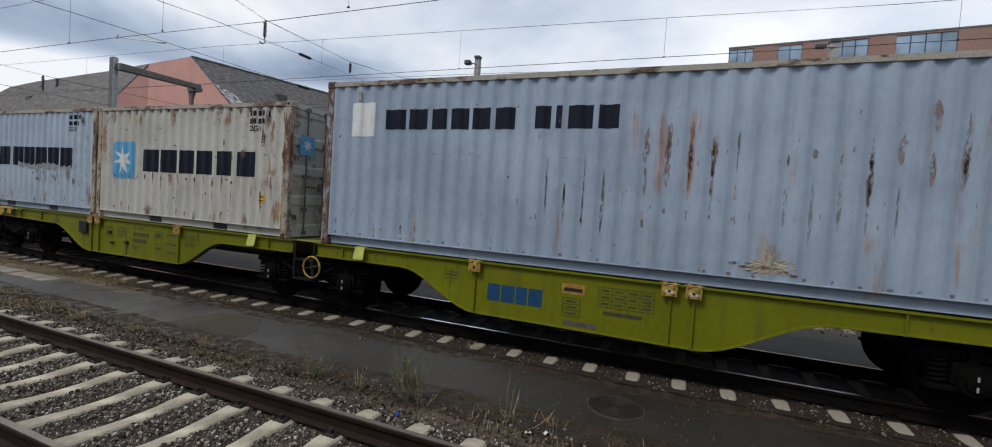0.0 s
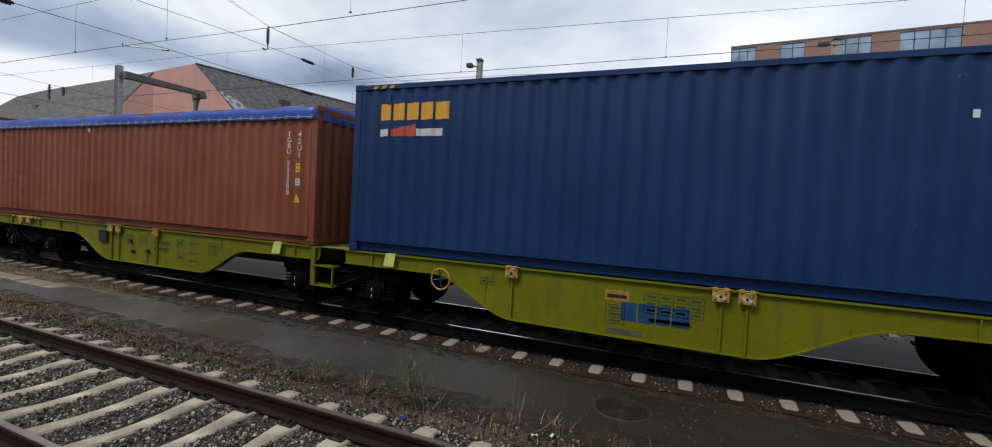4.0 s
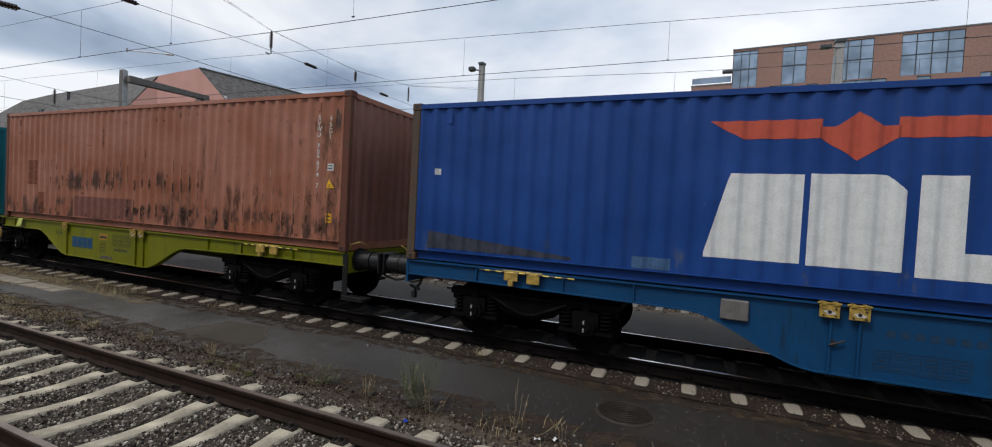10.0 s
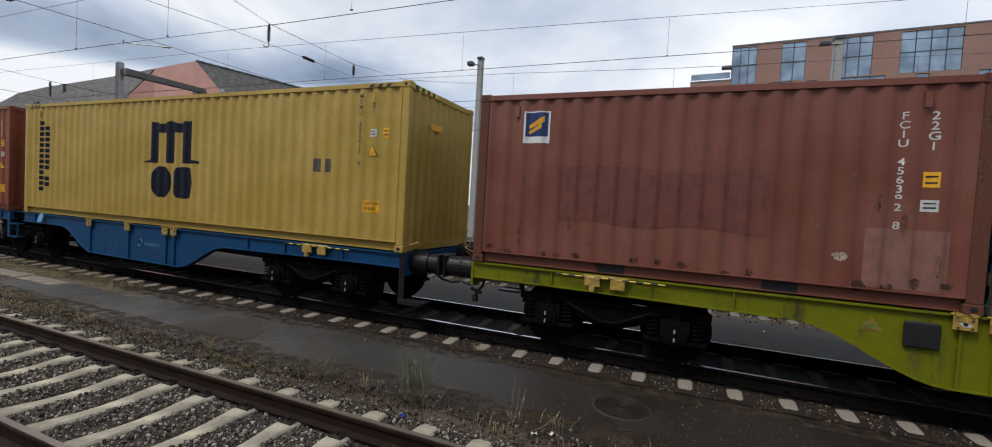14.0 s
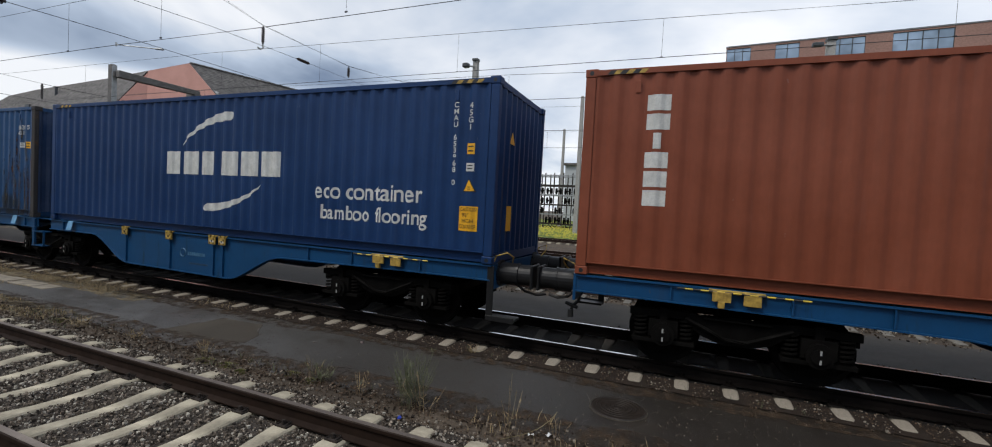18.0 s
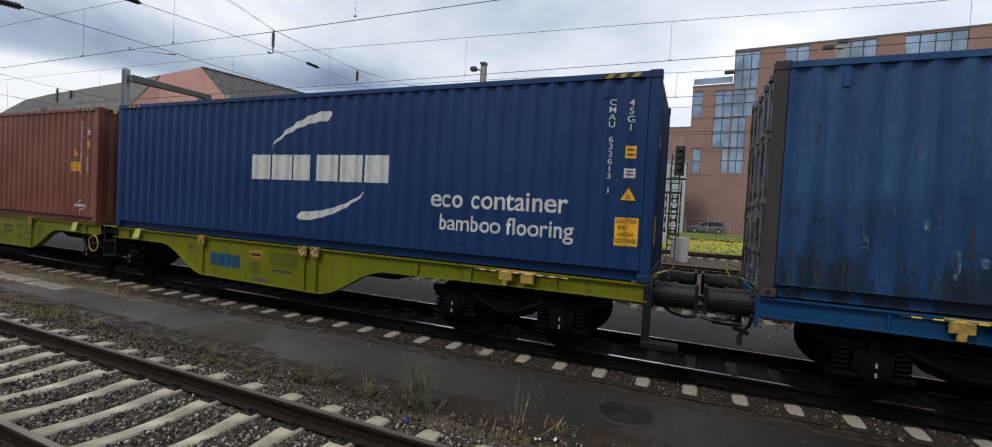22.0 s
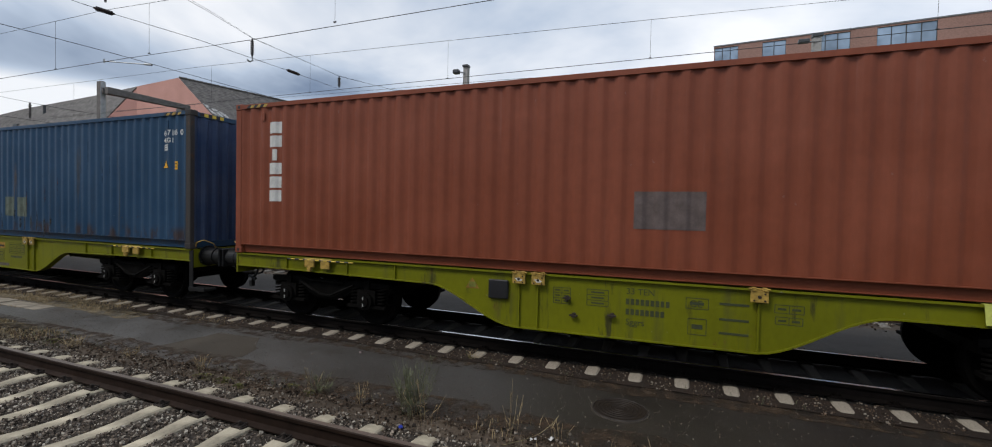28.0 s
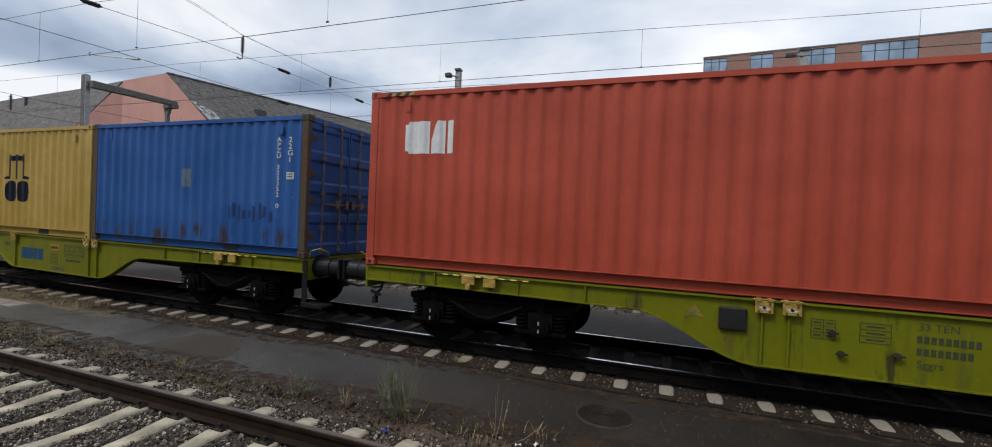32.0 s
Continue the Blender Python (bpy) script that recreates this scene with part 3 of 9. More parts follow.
def facade(bm, x0, x1, z0, z1, holes, y=0.0, depth=0.2):
    """A wall face with real openings and their reveals; holes: x0, x1, z0, z1."""
    xs = sorted({x0, x1, *[h[0] for h in holes], *[h[1] for h in holes]})
    zs = sorted({z0, z1, *[h[2] for h in holes], *[h[3] for h in holes]})
    for a, b in zip(xs, xs[1:]):
        for c, d in zip(zs, zs[1:]):
            mx, mz = (a + b) / 2, (c + d) / 2
            if not any(h[0] < mx < h[1] and h[2] < mz < h[3] for h in holes):
                bm.faces.new([bm.verts.new(p) for p in ((a, y, c), (b, y, c), (b, y, d), (a, y, d))])
    for a, b, c, d in holes:
        for p, q in (((a, c), (b, c)), ((b, c), (b, d)), ((b, d), (a, d)), ((a, d), (a, c))):
            bm.faces.new([bm.verts.new(v) for v in ((p[0], y, p[1]), (q[0], y, q[1]), (q[0], y + depth, q[1]), (p[0], y + depth, p[1]))])


def brick_block():
    """The red brick office block: x along the front, y into the block, z up from its foot."""
    b = thing("office_building", "red brick office block with tall blue-grey window strips", "building")
    b.matrix_world = pose(4.06, 70.0, 0.7, 0, 0, -5.0)
    top = 24.8
    # x0, x1, z0, z1, columns, rows
    main = [(0.05, 2.94, 19.7, 24.6, 3, 2), (0.05, 2.8, 15.95, 19.6, 2, 2), (0.05, 1.79, 11.8, 15.85, 2, 2), (0.05, 1.81, 8.25, 11.7, 2, 2),
            (5.75, 8.41, 19.75, 24.6, 2, 2), (4.47, 7.15, 15.8, 19.65, 2, 2), (8.63, 9.76, 15.8, 19.6, 1, 1), (5.76, 7.16, 8.05, 11.65, 1, 2),
            (11.35, 15.14, 19.75, 24.6, 3, 2), (12.18, 16.53, 15.85, 19.65, 3, 2), (12.31, 15.09, 11.75, 15.75, 2, 2), (12.73, 15.12, 8.4, 11.0, 2, 1),
            (17.73, 23.22, 19.75, 24.6, 4, 2), (19.29, 20.54, 16.8, 19.6, 1, 1), (24.66, 26.5, 15.8, 19.6, 2, 1), (25.86, 27.9, 8.1, 13.0, 2, 2),
            (28.6, 31.3, 19.75, 24.6, 2, 2), (33.5, 37.3, 19.75, 24.6, 3, 2), (30.2, 33.0, 11.75, 15.75, 2, 2)]
    step = [(-5.0, -3.72, 16.0, 19.7, 1, 2), (-2.15, -0.05, 15.95, 19.6, 2, 2), (-2.2, -0.05, 11.8, 15.8, 2, 2), (-4.58, -3.5, 8.2, 11.68, 1, 2), (-0.9, -0.06, 8.25, 11.7, 1, 2)]
    for x0, x1, tp, rects, yy in ((0.0, 60.0, top, main, 0.0), (-5.05, 0.0, 20.3, step, 0.012), (-11.65, -5.05, 14.7, [], 0.3), (-14.9, -11.65, 11.6, [], 0.8)):
        bm = fresh()
        facade(bm, x0, x1, 0.0, tp, [r[:4] for r in rects], yy)
        box(bm, x0 + 0.01, x1 - 0.01, yy + 0.24, 24, 0, tp - 0.01)
        part("wall", bm, M_BRICK, b)
        bm = fresh()
        box(bm, x0 - 0.06, x1 + 0.06, yy - 0.06, 24.1, tp, tp + 0.16)
        part("roof", bm, M_COPING, b, "grey metal roof edge")
        for r in rects:
            window_unit(b, r[0], r[2], r[1] - r[0], r[3] - r[2], r[4], r[5], yy + 0.12)
    # storey joints in the brickwork
    for z in (7.9, 11.74, 15.9):
        bm = fresh()
        box(bm, -5.0, 40, -0.012, 0.0, z - 0.02, z + 0.02)
        part("storey_joint", bm, M_FRAME, b)
    # glass parapet of the roof terrace
    bm = fresh()
    for i in range(5):
        box(bm, -5.0 + i * 1.2, -4.96 + i * 1.2, 0.1, 0.14, 20.55, 21.4)
    box(bm, -5.0, -0.1, 0.09, 0.15, 21.38, 21.45)
    rail = part("terrace_railing", bm, M_GALV, b, "grey terrace railing with glass panels")
    bm = fresh()
    box(bm, -4.98, -0.1, 0.115, 0.125, 20.62, 21.36)
    part("pane", bm, M_PANE, rail)
    bm = fresh()
    box(bm, -1.2, 0.0, -0.4, 0.6, 21.9, 22.15)
    part("canopy", bm, M_FRAME, b)
    # roof plant
    for x, w in ((18.2, 1.6), (20.3, 2.4), (22.0, 1.2)):
        bm = fresh()
        box(bm, x, x + w, 1.5, 3.0, top + 0.28, top + 0.62)
        part("roof_light", bevelled(bm, 0.08), M_GALV, b)
    return b


def pink_house():
    """Pink gable towards the tracks, its ridge running away from them, and a long wing with a hipped roof."""
    b = thing("pink_house", "pink rendered house with grey tiled hip roof", "building")
    b.matrix_world = pose(-48.5, 32.0, ground_z(32))
    SKEW = 0.24     # the house stands askew to its gable
    bm = fresh()
    g = [(-6.4, 0), (-6.4, 15.02), (0.25, 15.36), (6.2, 10.42), (9.0, 8.1), (9.0, 0)]
    slab(bm, g, 0.0, 30.0)
    for v in bm.verts:
        v.co.x += SKEW * v.co.y
    part("wall", bm, M_PINK, b)
    bm = fresh()
    v = [bm.verts.new(p) for p in ((-6.4, 0.02, 14.85), (-10.2, -2.5, 9.3), (-10.2, -2.5, 0), (-6.4, 0.02, 0))]
    bm.faces.new(v)
    v2 = [bm.verts.new(p) for p in ((-6.4, 3, 14.85), (-16.2, 3, 9.3), (-16.2, 3, 0), (-6.4, 3, 0))]
    bm.faces.new(v2)
    bm.faces.new((v[0], v[1], v2[1], v2[0]))
    part("wall", bm, M_PINK, b)
    # roof of the gable house: two slopes with courses of tiles
    bm = fresh()
    n = 34
    for x1, z1 in ((9.6, 7.62), (-6.5, 15.03)):
        pr = None
        for i in range(n + 1):
            k = i / n
            x, z = 0.25 + (x1 - 0.25) * k, 15.40 + (z1 + 0.02 - 15.40) * k
            cur = [bm.verts.new((x, 0.06, z + 0.016)), bm.verts.new((x + SKEW * 30.3, 30.3, z + 0.016)), bm.verts.new((x, 0.06, z - 0.014)), bm.verts.new((x + SKEW * 30.3, 30.3, z - 0.014))]
            if pr:
                bm.faces.new((pr[2], pr[3], cur[1], cur[0]))
                bm.faces.new((cur[0], cur[1], cur[3], cur[2]))
            pr = cur
    part("roof", bm, M_ROOF, b)
    bm = fresh()
    i = 0
    while i < 40:
        rod(bm, (0.25 + SKEW * (i * 0.75 + 0.1), i * 0.75 + 0.1, 15.42), (0.25 + SKEW * (i * 0.75 + 0.8), i * 0.75 + 0.8, 15.45), 0.12, 6)
        i += 1
    part("ridge_tiles", bm, M_ROOF, b)
    bm = fresh()
    v = [bm.verts.new(p) for p in ((4.0, -0.1, 12.55), (8.3, -0.1, 9.12), (8.3, 4.4, 9.12), (6.0, 3.8, 10.96), (5.2, 1.6, 11.6))]
    bm.faces.new(v)
    part("flashing", bm, flaked("pale_roof_lichen", (0.44, 0.44, 0.43), 0.55, 1.6, 1.0, 0.25), b, "pale worn strip along the verge")
    # dormer vents and a pipe on the roof
    for x, y in ((3.4, 6.5), (5.6, 14.0), (7.4, 9.0)):
        z = 15.35 + (7.85 - 15.35) * x / 9.6
        bm = fresh()
        x += SKEW * y
        box(bm, x, x + 0.6, y, y + 1.2, z - 0.3, z + 0.35)
        part("roof_hatch", bm, M_FRAME, b)
    # long wing to the west
    bm = fresh()
    box(bm, -56, -15, 0.8, 11.5, 0, 9.4)
    part("wall", bm, M_PINK, b)
    bm = fresh()
    ridge = [(-13.2, 4.0, 16.65), (-22, 4.0, 16.15), (-38, 4.0, 15.55), (-45.7, 4.0, 15.0), (-51.8, 4.0, 13.6)]
    eave = [(-10.3, -2.55, 9.22), (-18, -2.0, 8.9), (-38, 0.45, 9.3), (-46, 0.45, 9.3), (-56, 0.45, 9.3)]
    back = [(-8, 12, 9.3), (-22, 12, 9.3), (-38, 12, 9.3), (-46, 12, 9.3), (-56, 12, 9.3)]
    rv, ev, bv = ([bm.verts.new(p) for p in q] for q in (ridge, eave, back))
    tip = bm.verts.new((-6.42, -0.02, 14.98))
    bm.faces.new((tip, rv[0], ev[0]))
    bm.faces.new((tip, bv[0], rv[0]))
    for i in range(4):
        bm.faces.new((ev[i], rv[i], rv[i + 1], ev[i + 1]))
        bm.faces.new((bv[i], bv[i + 1], rv[i + 1], rv[i]))
    bm.faces.new((ev[4], rv[4], bv[4]))
    part("roof", bm, M_ROOF, b)
    bm = fresh()
    rod(bm, (-15.5, 3.1, 15.1), (-22.3, 0.6, 10.2), 0.10, 6)
    part("valley_gutter", bm, M_FRAME, b)
    for x, y in ((-17.5, 1.6), (-20.5, 2.0), (-27.0, 1.8), (-36.0, 2.0)):
        z = 9.5 + (y - 0.45) / 3.55 * 6.6
        bm = fresh()
        slab(bm, [(x, z), (x + 1.1, z), (x + 1.1, z + 0.5), (x, z + 0.5)], y - 0.12, y + 0.3)
        part("roof_hatch", bm, M_FRAME, b)
    for x, y, z0, z1 in ((-30.0, 2.6, 13.2, 15.2),):
        bm = fresh()
        rod(bm, (x, y, z0), (x, y, z1), 0.16, 8)
        box(bm, x - 0.22, x + 0.22, y - 0.22, y + 0.22, z1 - 0.1, z1)
        part("chimney", bm, M_FRAME, b)
    return b


def portal():
    """A concrete portal across a track."""
    p = thing("portal_gantry", "weathered concrete portal gantry over a track", "gantry")
    p.location = (-29.08, 15.2, ground_z(15))
    bm = fresh()
    box(bm, -0.20, 0.16, -0.11, 0.11, 0, 8.95)
    part("post", bevelled(bm, 0.02), M_MAST_DARK, p)
    # Pale strip on the +x side paints how light falls on the post.
    bm = fresh()
    box(bm, 0.16, 0.21, -0.11, 0.11, 0, 8.9)
    part("post_channel", bm, M_GALV, p, "pale strip painted for the post's lit side")
    bm = fresh()
    a = [bm.verts.new(v) for v in ((0.26, 0.0, 8.24), (0.60, 0.0, 8.24), (0.60, 0.0, 8.62), (0.26, 0.0, 8.62))]
    c = [bm.verts.new(v) for v in ((0.70, 4.2, 8.24), (1.0, 4.2, 8.24), (1.0, 4.2, 8.52), (0.70, 4.2, 8.52))]
    for i in range(4):
        bm.faces.new((a[i], a[(i + 1) % 4], c[(i + 1) % 4], c[i]))
    bm.faces.new(a[::-1])
    bm.faces.new(c)
    part("beam", bevelled(bm, 0.02), M_MAST_DARK, p)
    bm = fresh()
    box(bm, 0.10, 0.30, -0.08, 0.08, 8.30, 8.56)
    part("bracket", bm, M_MAST_DARK, p)
    bm = fresh()
    box(bm, 0.20, 1.02, 3.85, 4.25, 8.10, 8.32)
    slab(bm, [(0.24, 7.7), (0.46, 7.7), (0.62, 8.10), (0.12, 8.10)], 3.95, 4.12)
    box(bm, 0.25, 0.45, 3.95, 4.12, 0, 7.7)
    part("post", bm, M_MAST_DARK, p)
    return p


M_MAST_DARK = plain("weathered_beam", (0.15, 0.14, 0.13), 0.85)


def mast(x, y, top, w0, w1, label, lamp=0, conduit=False):
    z0 = ground_z(y) - 0.1
    m = thing("lighting_mast" if lamp else "catenary_mast", label, "mast")
    m.location = (x, y, z0)
    bm = fresh()
    h = top - z0
    a = [bm.verts.new(p) for p in ((-w0 / 2, -w0 / 2, 0), (w0 / 2, -w0 / 2, 0), (w0 / 2, w0 / 2, 0), (-w0 / 2, w0 / 2, 0))]
    b = [bm.verts.new(p) for p in ((-w1 / 2, -w1 / 2, h), (w1 / 2, -w1 / 2, h), (w1 / 2, w1 / 2, h), (-w1 / 2, w1 / 2, h))]
    for i in range(4):
        bm.faces.new((a[i], a[(i + 1) % 4], b[(i + 1) % 4], b[i]))
    bm.faces.new(a[::-1])
    bm.faces.new(b)
    part("pole", bevelled(bm, 0.03), M_MAST, m)
    if conduit:
        bm = fresh()
        rod(bm, (-w0 / 2 - 0.12, -w0 / 2, 0), (-w1 / 2 - 0.02, -w1 / 2, h - 1.0), 0.10, 8)
        part("conduit", bm, M_GALV, m, "pale galvanised cable pipe")
    if lamp:
        bm = fresh()
        rod(bm, (0, -w1 / 2, h - 0.4), (-0.9 * lamp, -w1 / 2 - 0.2, h - 0.35), 0.05, 6)
        arm = part("lamp_arm", bm, M_GALV, m)
        bm = fresh()
        box(bm, -1.25 * lamp, -0.55 * lamp, -w1 / 2 - 0.45, -w1 / 2 - 0.05, h - 0.5, h - 0.22)
        part("floodlight", bevelled(bm, 0.05), M_FRAME, arm)
        bm = fresh()
        box(bm, -0.30 * lamp, 0.34 * lamp, -w1 / 2 - 0.1, w1 / 2, h, h + 0.22 * lamp)
        part("cap", bm, M_FRAME, m)
    return m


brick_block()
pink_house()
portal()
mast(-13.6, 28.3, 11.9, 0.42, 0.34, "grey concrete mast with a floodlight", 0.6)
mast(9.1, 40.0, 15.4, 0.74, 0.52, "tall grey concrete mast with floodlight and cable pipe", 1.0, True)
mast(14.9, 60.0, 12.0, 0.42, 0.36, "slender grey steel mast")
mast(-12.9, 50.5, 11.3, 0.36, 0.24, "slim grey catenary mast behind the tracks")
mast(-8.75, 40.0, 12.2, 0.40, 0.28, "grey catenary mast with brackets")


# ---- overhead line ----
def wire(bm, pts, r=0.008):
    tube(bm, pts, r, 4)


def overhead(y, contact, high, droppers, x0=-150, x1=150, name="overhead_line", thick=1.0, sag=0.0):
    """A contact wire, the messenger wire over it and the droppers between; high: x and z of the messenger."""
    o = thing(name, "thin dark overhead contact line with droppers", "overhead line")
    bm = fresh()
    wire(bm, [(x, y, contact - sag * k) for x, k in ((x0, 0), (-60, 0), (-20, 0), (-14.7, 0.15), (-9.2, 1), (0, 0.95), (14, 0), (60, 0), (x1, 0))], 0.0085 * thick)
    part("contact_wire", bm, M_WIRE, o)

    def z_at(x):
        for (a, za), (b, zb) in zip(high, high[1:]):
            if a <= x <= b:
                return za + (zb - za) * (x - a) / (b - a)
        return high[0][1] if x < high[0][0] else high[-1][1]
    bm = fresh()
    wire(bm, [(x, y, z) for x, z in high], 0.0065 * thick)
    part("messenger_wire", bm, M_WIRE, o)
    for x in droppers:
        bm = fresh()
        wire(bm, [(x, y, contact), (x, y, z_at(x))], 0.004 * thick)
        rod(bm, (x - 0.03, y, contact + 0.01), (x + 0.03, y, contact + 0.01), 0.018 * thick, 5)
        part("dropper", bm, M_WIRE, o)
    return o


overhead(7.75, 6.0, [(-73, 7.2), (-58, 6.75), (-43, 6.95), (-30, 7.30), (-21.7, 7.41), (-14.7, 7.38), (-5, 6.95), (10, 6.5), (25, 6.5), (46, 7.2)], [-40, -32, -25, -17.0, -12.8, -6.8, 0.5, 8, 16, 24], name="overhead_line", sag=0.075)
overhead(13.0, 6.3, [(-80, 8.0), (-36, 7.96), (-18, 7.78), (-5.9, 7.47), (-0.8, 7.33), (4.1, 7.18), (16, 7.05), (30, 7.2), (60, 8.0)], [-36, -27, -17.6, -12.5, -6.9, -0.8, 5.2, 13, 21], name="overhead_line")
overhead(17.5, 6.45, [(-70, 8.1), (-30, 7.8), (-6.9, 7.5), (-0.8, 7.32), (10, 7.2), (40, 7.8)], [-25, -15, -6.9, -0.8, 6, 14], name="overhead_line", thick=1.2)
overhead(22.4, 6.1, [(-60, 7.8), (-20, 7.45), (0, 7.2), (20, 7.3), (60, 7.8)], [-20, -10, -4, 1, 8], name="overhead_line", thick=1.4)
overhead(30.6, 6.4, [(-60, 8.0), (-20, 7.6), (0, 7.4), (20, 7.5), (60, 8.0)], [-18, -9, -1.5, 6], name="overhead_line", thick=1.6)


def insulator(parent, p0, p1, r=0.05):
    """A stick of ribbed discs."""
    bm = fresh()
    p0, p1 = Vector(p0), Vector(p1)
    rod(bm, p0, p1, r * 0.45, 6)
    for i in range(7):
        c = p0.lerp(p1, 0.15 + 0.7 * i / 6)
        d = (p1 - p0).normalized() * 0.012
        rod(bm, c - d, c + d, r, 8)
    part("insulator", bm, M_INSUL, parent, "brown ribbed insulator")


def headspan(x, levels, name="headspan"):
    """Cross wires that carry the contact lines of several tracks."""
    hs = thing(name, "dark cross wires with brown insulators over the tracks", "overhead wires")
    for pts, r in levels:
        bm = fresh()
        wire(bm, [(x, y, z) for y, z in pts], r)
        part("cross_wire", bm, M_WIRE, hs)
    return hs


hs = headspan(-13.6, [([(-14, 5.75), (5.1, 5.9), (7.3, 5.97), (11.6, 6.03), (20, 6.1), (28.1, 6.15), (31.5, 6.4)], 0.007),
                      ([(-14, 6.5), (7.2, 6.965), (9.6, 7.12), (13.3, 7.21), (17.8, 7.25), (28.1, 7.4)], 0.007),
                      ([(-14, 11.2), (0, 9.4), (6, 8.55), (10, 8.08), (11.5, 7.84), (15.8, 7.77), (19.8, 8.2), (28.1, 10.2)], 0.0065),
                      ([(-14, 11.35), (0, 9.5), (6, 8.62), (10, 8.13), (11.5, 7.86), (15.8, 7.79), (19.8, 8.22), (28.1, 10.3)], 0.0055)])
insulator(hs, (-13.6, 11.5, 7.82), (-13.6, 11.5, 7.22), 0.06)
bm = fresh()
tube(bm, [(-13.6, 11.5, 7.22), (-13.6, 11.52, 7.1), (-13.6, 11.42, 7.02), (-13.6, 11.30, 7.05)], 0.025, 6)
part("hook", bm, M_GALV, hs)
insulator(hs, (-13.6, 7.2, 8.36), (-13.6, 7.2, 7.2), 0.06)
insulator(hs, (-13.6, 15.8, 7.75), (-13.6, 15.8, 7.3), 0.06)
insulator(hs, (-13.6, 19.8, 8.15), (-13.6, 19.8, 7.4), 0.06)
insulator(hs, (-13.6, 4.65, 5.865), (-13.6, 5.12, 5.90), 0.07)
insulator(hs, (-13.6, 6.95, 6.955), (-13.6, 7.40, 6.98), 0.06)
for y, z in ((13.3, 7.21), (17.8, 7.25), (13.3, 6.045), (22.5, 7.3)):
    insulator(hs, (-13.6, y - 0.32, z), (-13.6, y + 0.32, z), 0.06)
bm = fresh()
rod(bm, (-14.69, 7.75, 6.0), (-13.6, 8.32, 5.965), 0.014, 6)
rod(bm, (-13.78, 8.22, 5.97), (-13.6, 8.32, 5.965), 0.028, 6)
rod(bm, (-14.69, 7.75, 5.96), (-14.69, 7.75, 6.06), 0.02, 6)
part("steady_arm", bm, M_GALV, hs)
hs2 = headspan(-36.0, [([(-5, 8.3), (12, 8.2), (16, 8.05), (40, 8.3)], 0.014), ([(-5, 7.0), (15, 7.05), (40, 7.1)], 0.012)])
insulator(hs2, (-36.0, 15.2, 8.05), (-36.0, 15.2, 7.15), 0.10)


# ---- signals, racks, fence and car across the yard ----
def lattice(parent, x, y, z0, z1, w=0.42, name="lattice_post", mat=None):
    bm = fresh()
    for sx in (0, w):
        box(bm, x + sx - 0.03, x + sx + 0.03, y - 0.03, y + 0.03, z0, z1)
    z = z0 + 0.3
    while z < z1:
        box(bm, x, x + w, y - 0.02, y + 0.02, z - 0.02, z + 0.02)
        z += 0.33
    return part(name, bm, mat or M_IRON, parent)


def signal(x, y, top, lamps, label):
    s = thing("railway_signal", label, "railway signal")
    g = ground_z(y) - 0.05
    s.location = (x, y, g)
    lattice(s, 0, 0, 0, top - g - 0.4)
    bm = fresh()
    box(bm, 0.15, 0.62, -0.10, 0.05, top - g - 1.55, top - g)
    hd = part("signal_head", bm, M_BLACK, s)
    for i in range(lamps):
        z = top - g - 0.2 - i * 1.3 / lamps
        bm = fresh()
        rod(bm, (0.38, -0.09, z), (0.38, -0.36, z + 0.02), 0.12, 10, 0.10)
        part("hood", bm, M_BLACK, hd)
    bm = fresh()
    box(bm, -0.35, 0.75, -0.3, 0.3, top - g - 1.75, top - g - 1.70)
    part("platform", bm, M_IRON, s)
    bm = fresh()
    rod(bm, (0.42, 0, top - g), (0.42, 0, top - g + 0.6), 0.025, 6)
    part("finial", bm, M_GALV, s)
    return s


signal(-1.15, 26.0, 6.0, 4, "black signal head on a lattice ladder post")
signal(-2.75, 35.0, 6.0, 2, "small signal on a lattice post")
cab = thing("relay_cabinet", "grey metal relay cabinet beside the track", "cabinet")
cab.location = (-0.52, 26.6, ground_z(26.6))
bm = fresh()
box(bm, -0.45, 0.45, -0.3, 0.3, 0, 1.35)
part("body", bevelled(bm, 0.02), M_MAST, cab)
bm = fresh()
box(bm, -0.43, -0.01, -0.325, -0.3, 0.08, 1.27)
part("door", bm, M_MAST, cab)
bm = fresh()
box(bm, 0.01, 0.43, -0.325, -0.3, 0.08, 1.27)
part("door", bm, M_MAST, cab)
for x, w, hh in ((-3.9, 0.7, 1.3), (-2.0, 0.6, 1.0)):
    c2 = thing("relay_cabinet", "small pale cabinet in the grass", "cabinet")
    c2.location = (x, 38.0, ground_z(38))
    bm = fresh()
    box(bm, -w / 2, w / 2, -0.25, 0.25, 0, hh)
    part("body", bevelled(bm, 0.02), M_SHED, c2)
    bm = fresh()
    box(bm, -w / 2 + 0.04, w / 2 - 0.04, -0.27, -0.25, 0.06, hh - 0.06)
    part("door", bm, M_SHED, c2)

rack = thing("storage_rack", "tall steel rack full of spare wheelsets", "rack")
rack.location = (0, 46.0, ground_z(46))
for i in range(15):
    bm = fresh()
    x = -14.4 + i * 0.95
    box(bm, x - 0.05, x + 0.05, -0.05, 0.05, 0, 5.8)
    box(bm, x - 0.05, x + 0.05, 1.95, 2.05, 0, 5.8)
    part("post", bm, M_IRON, rack)
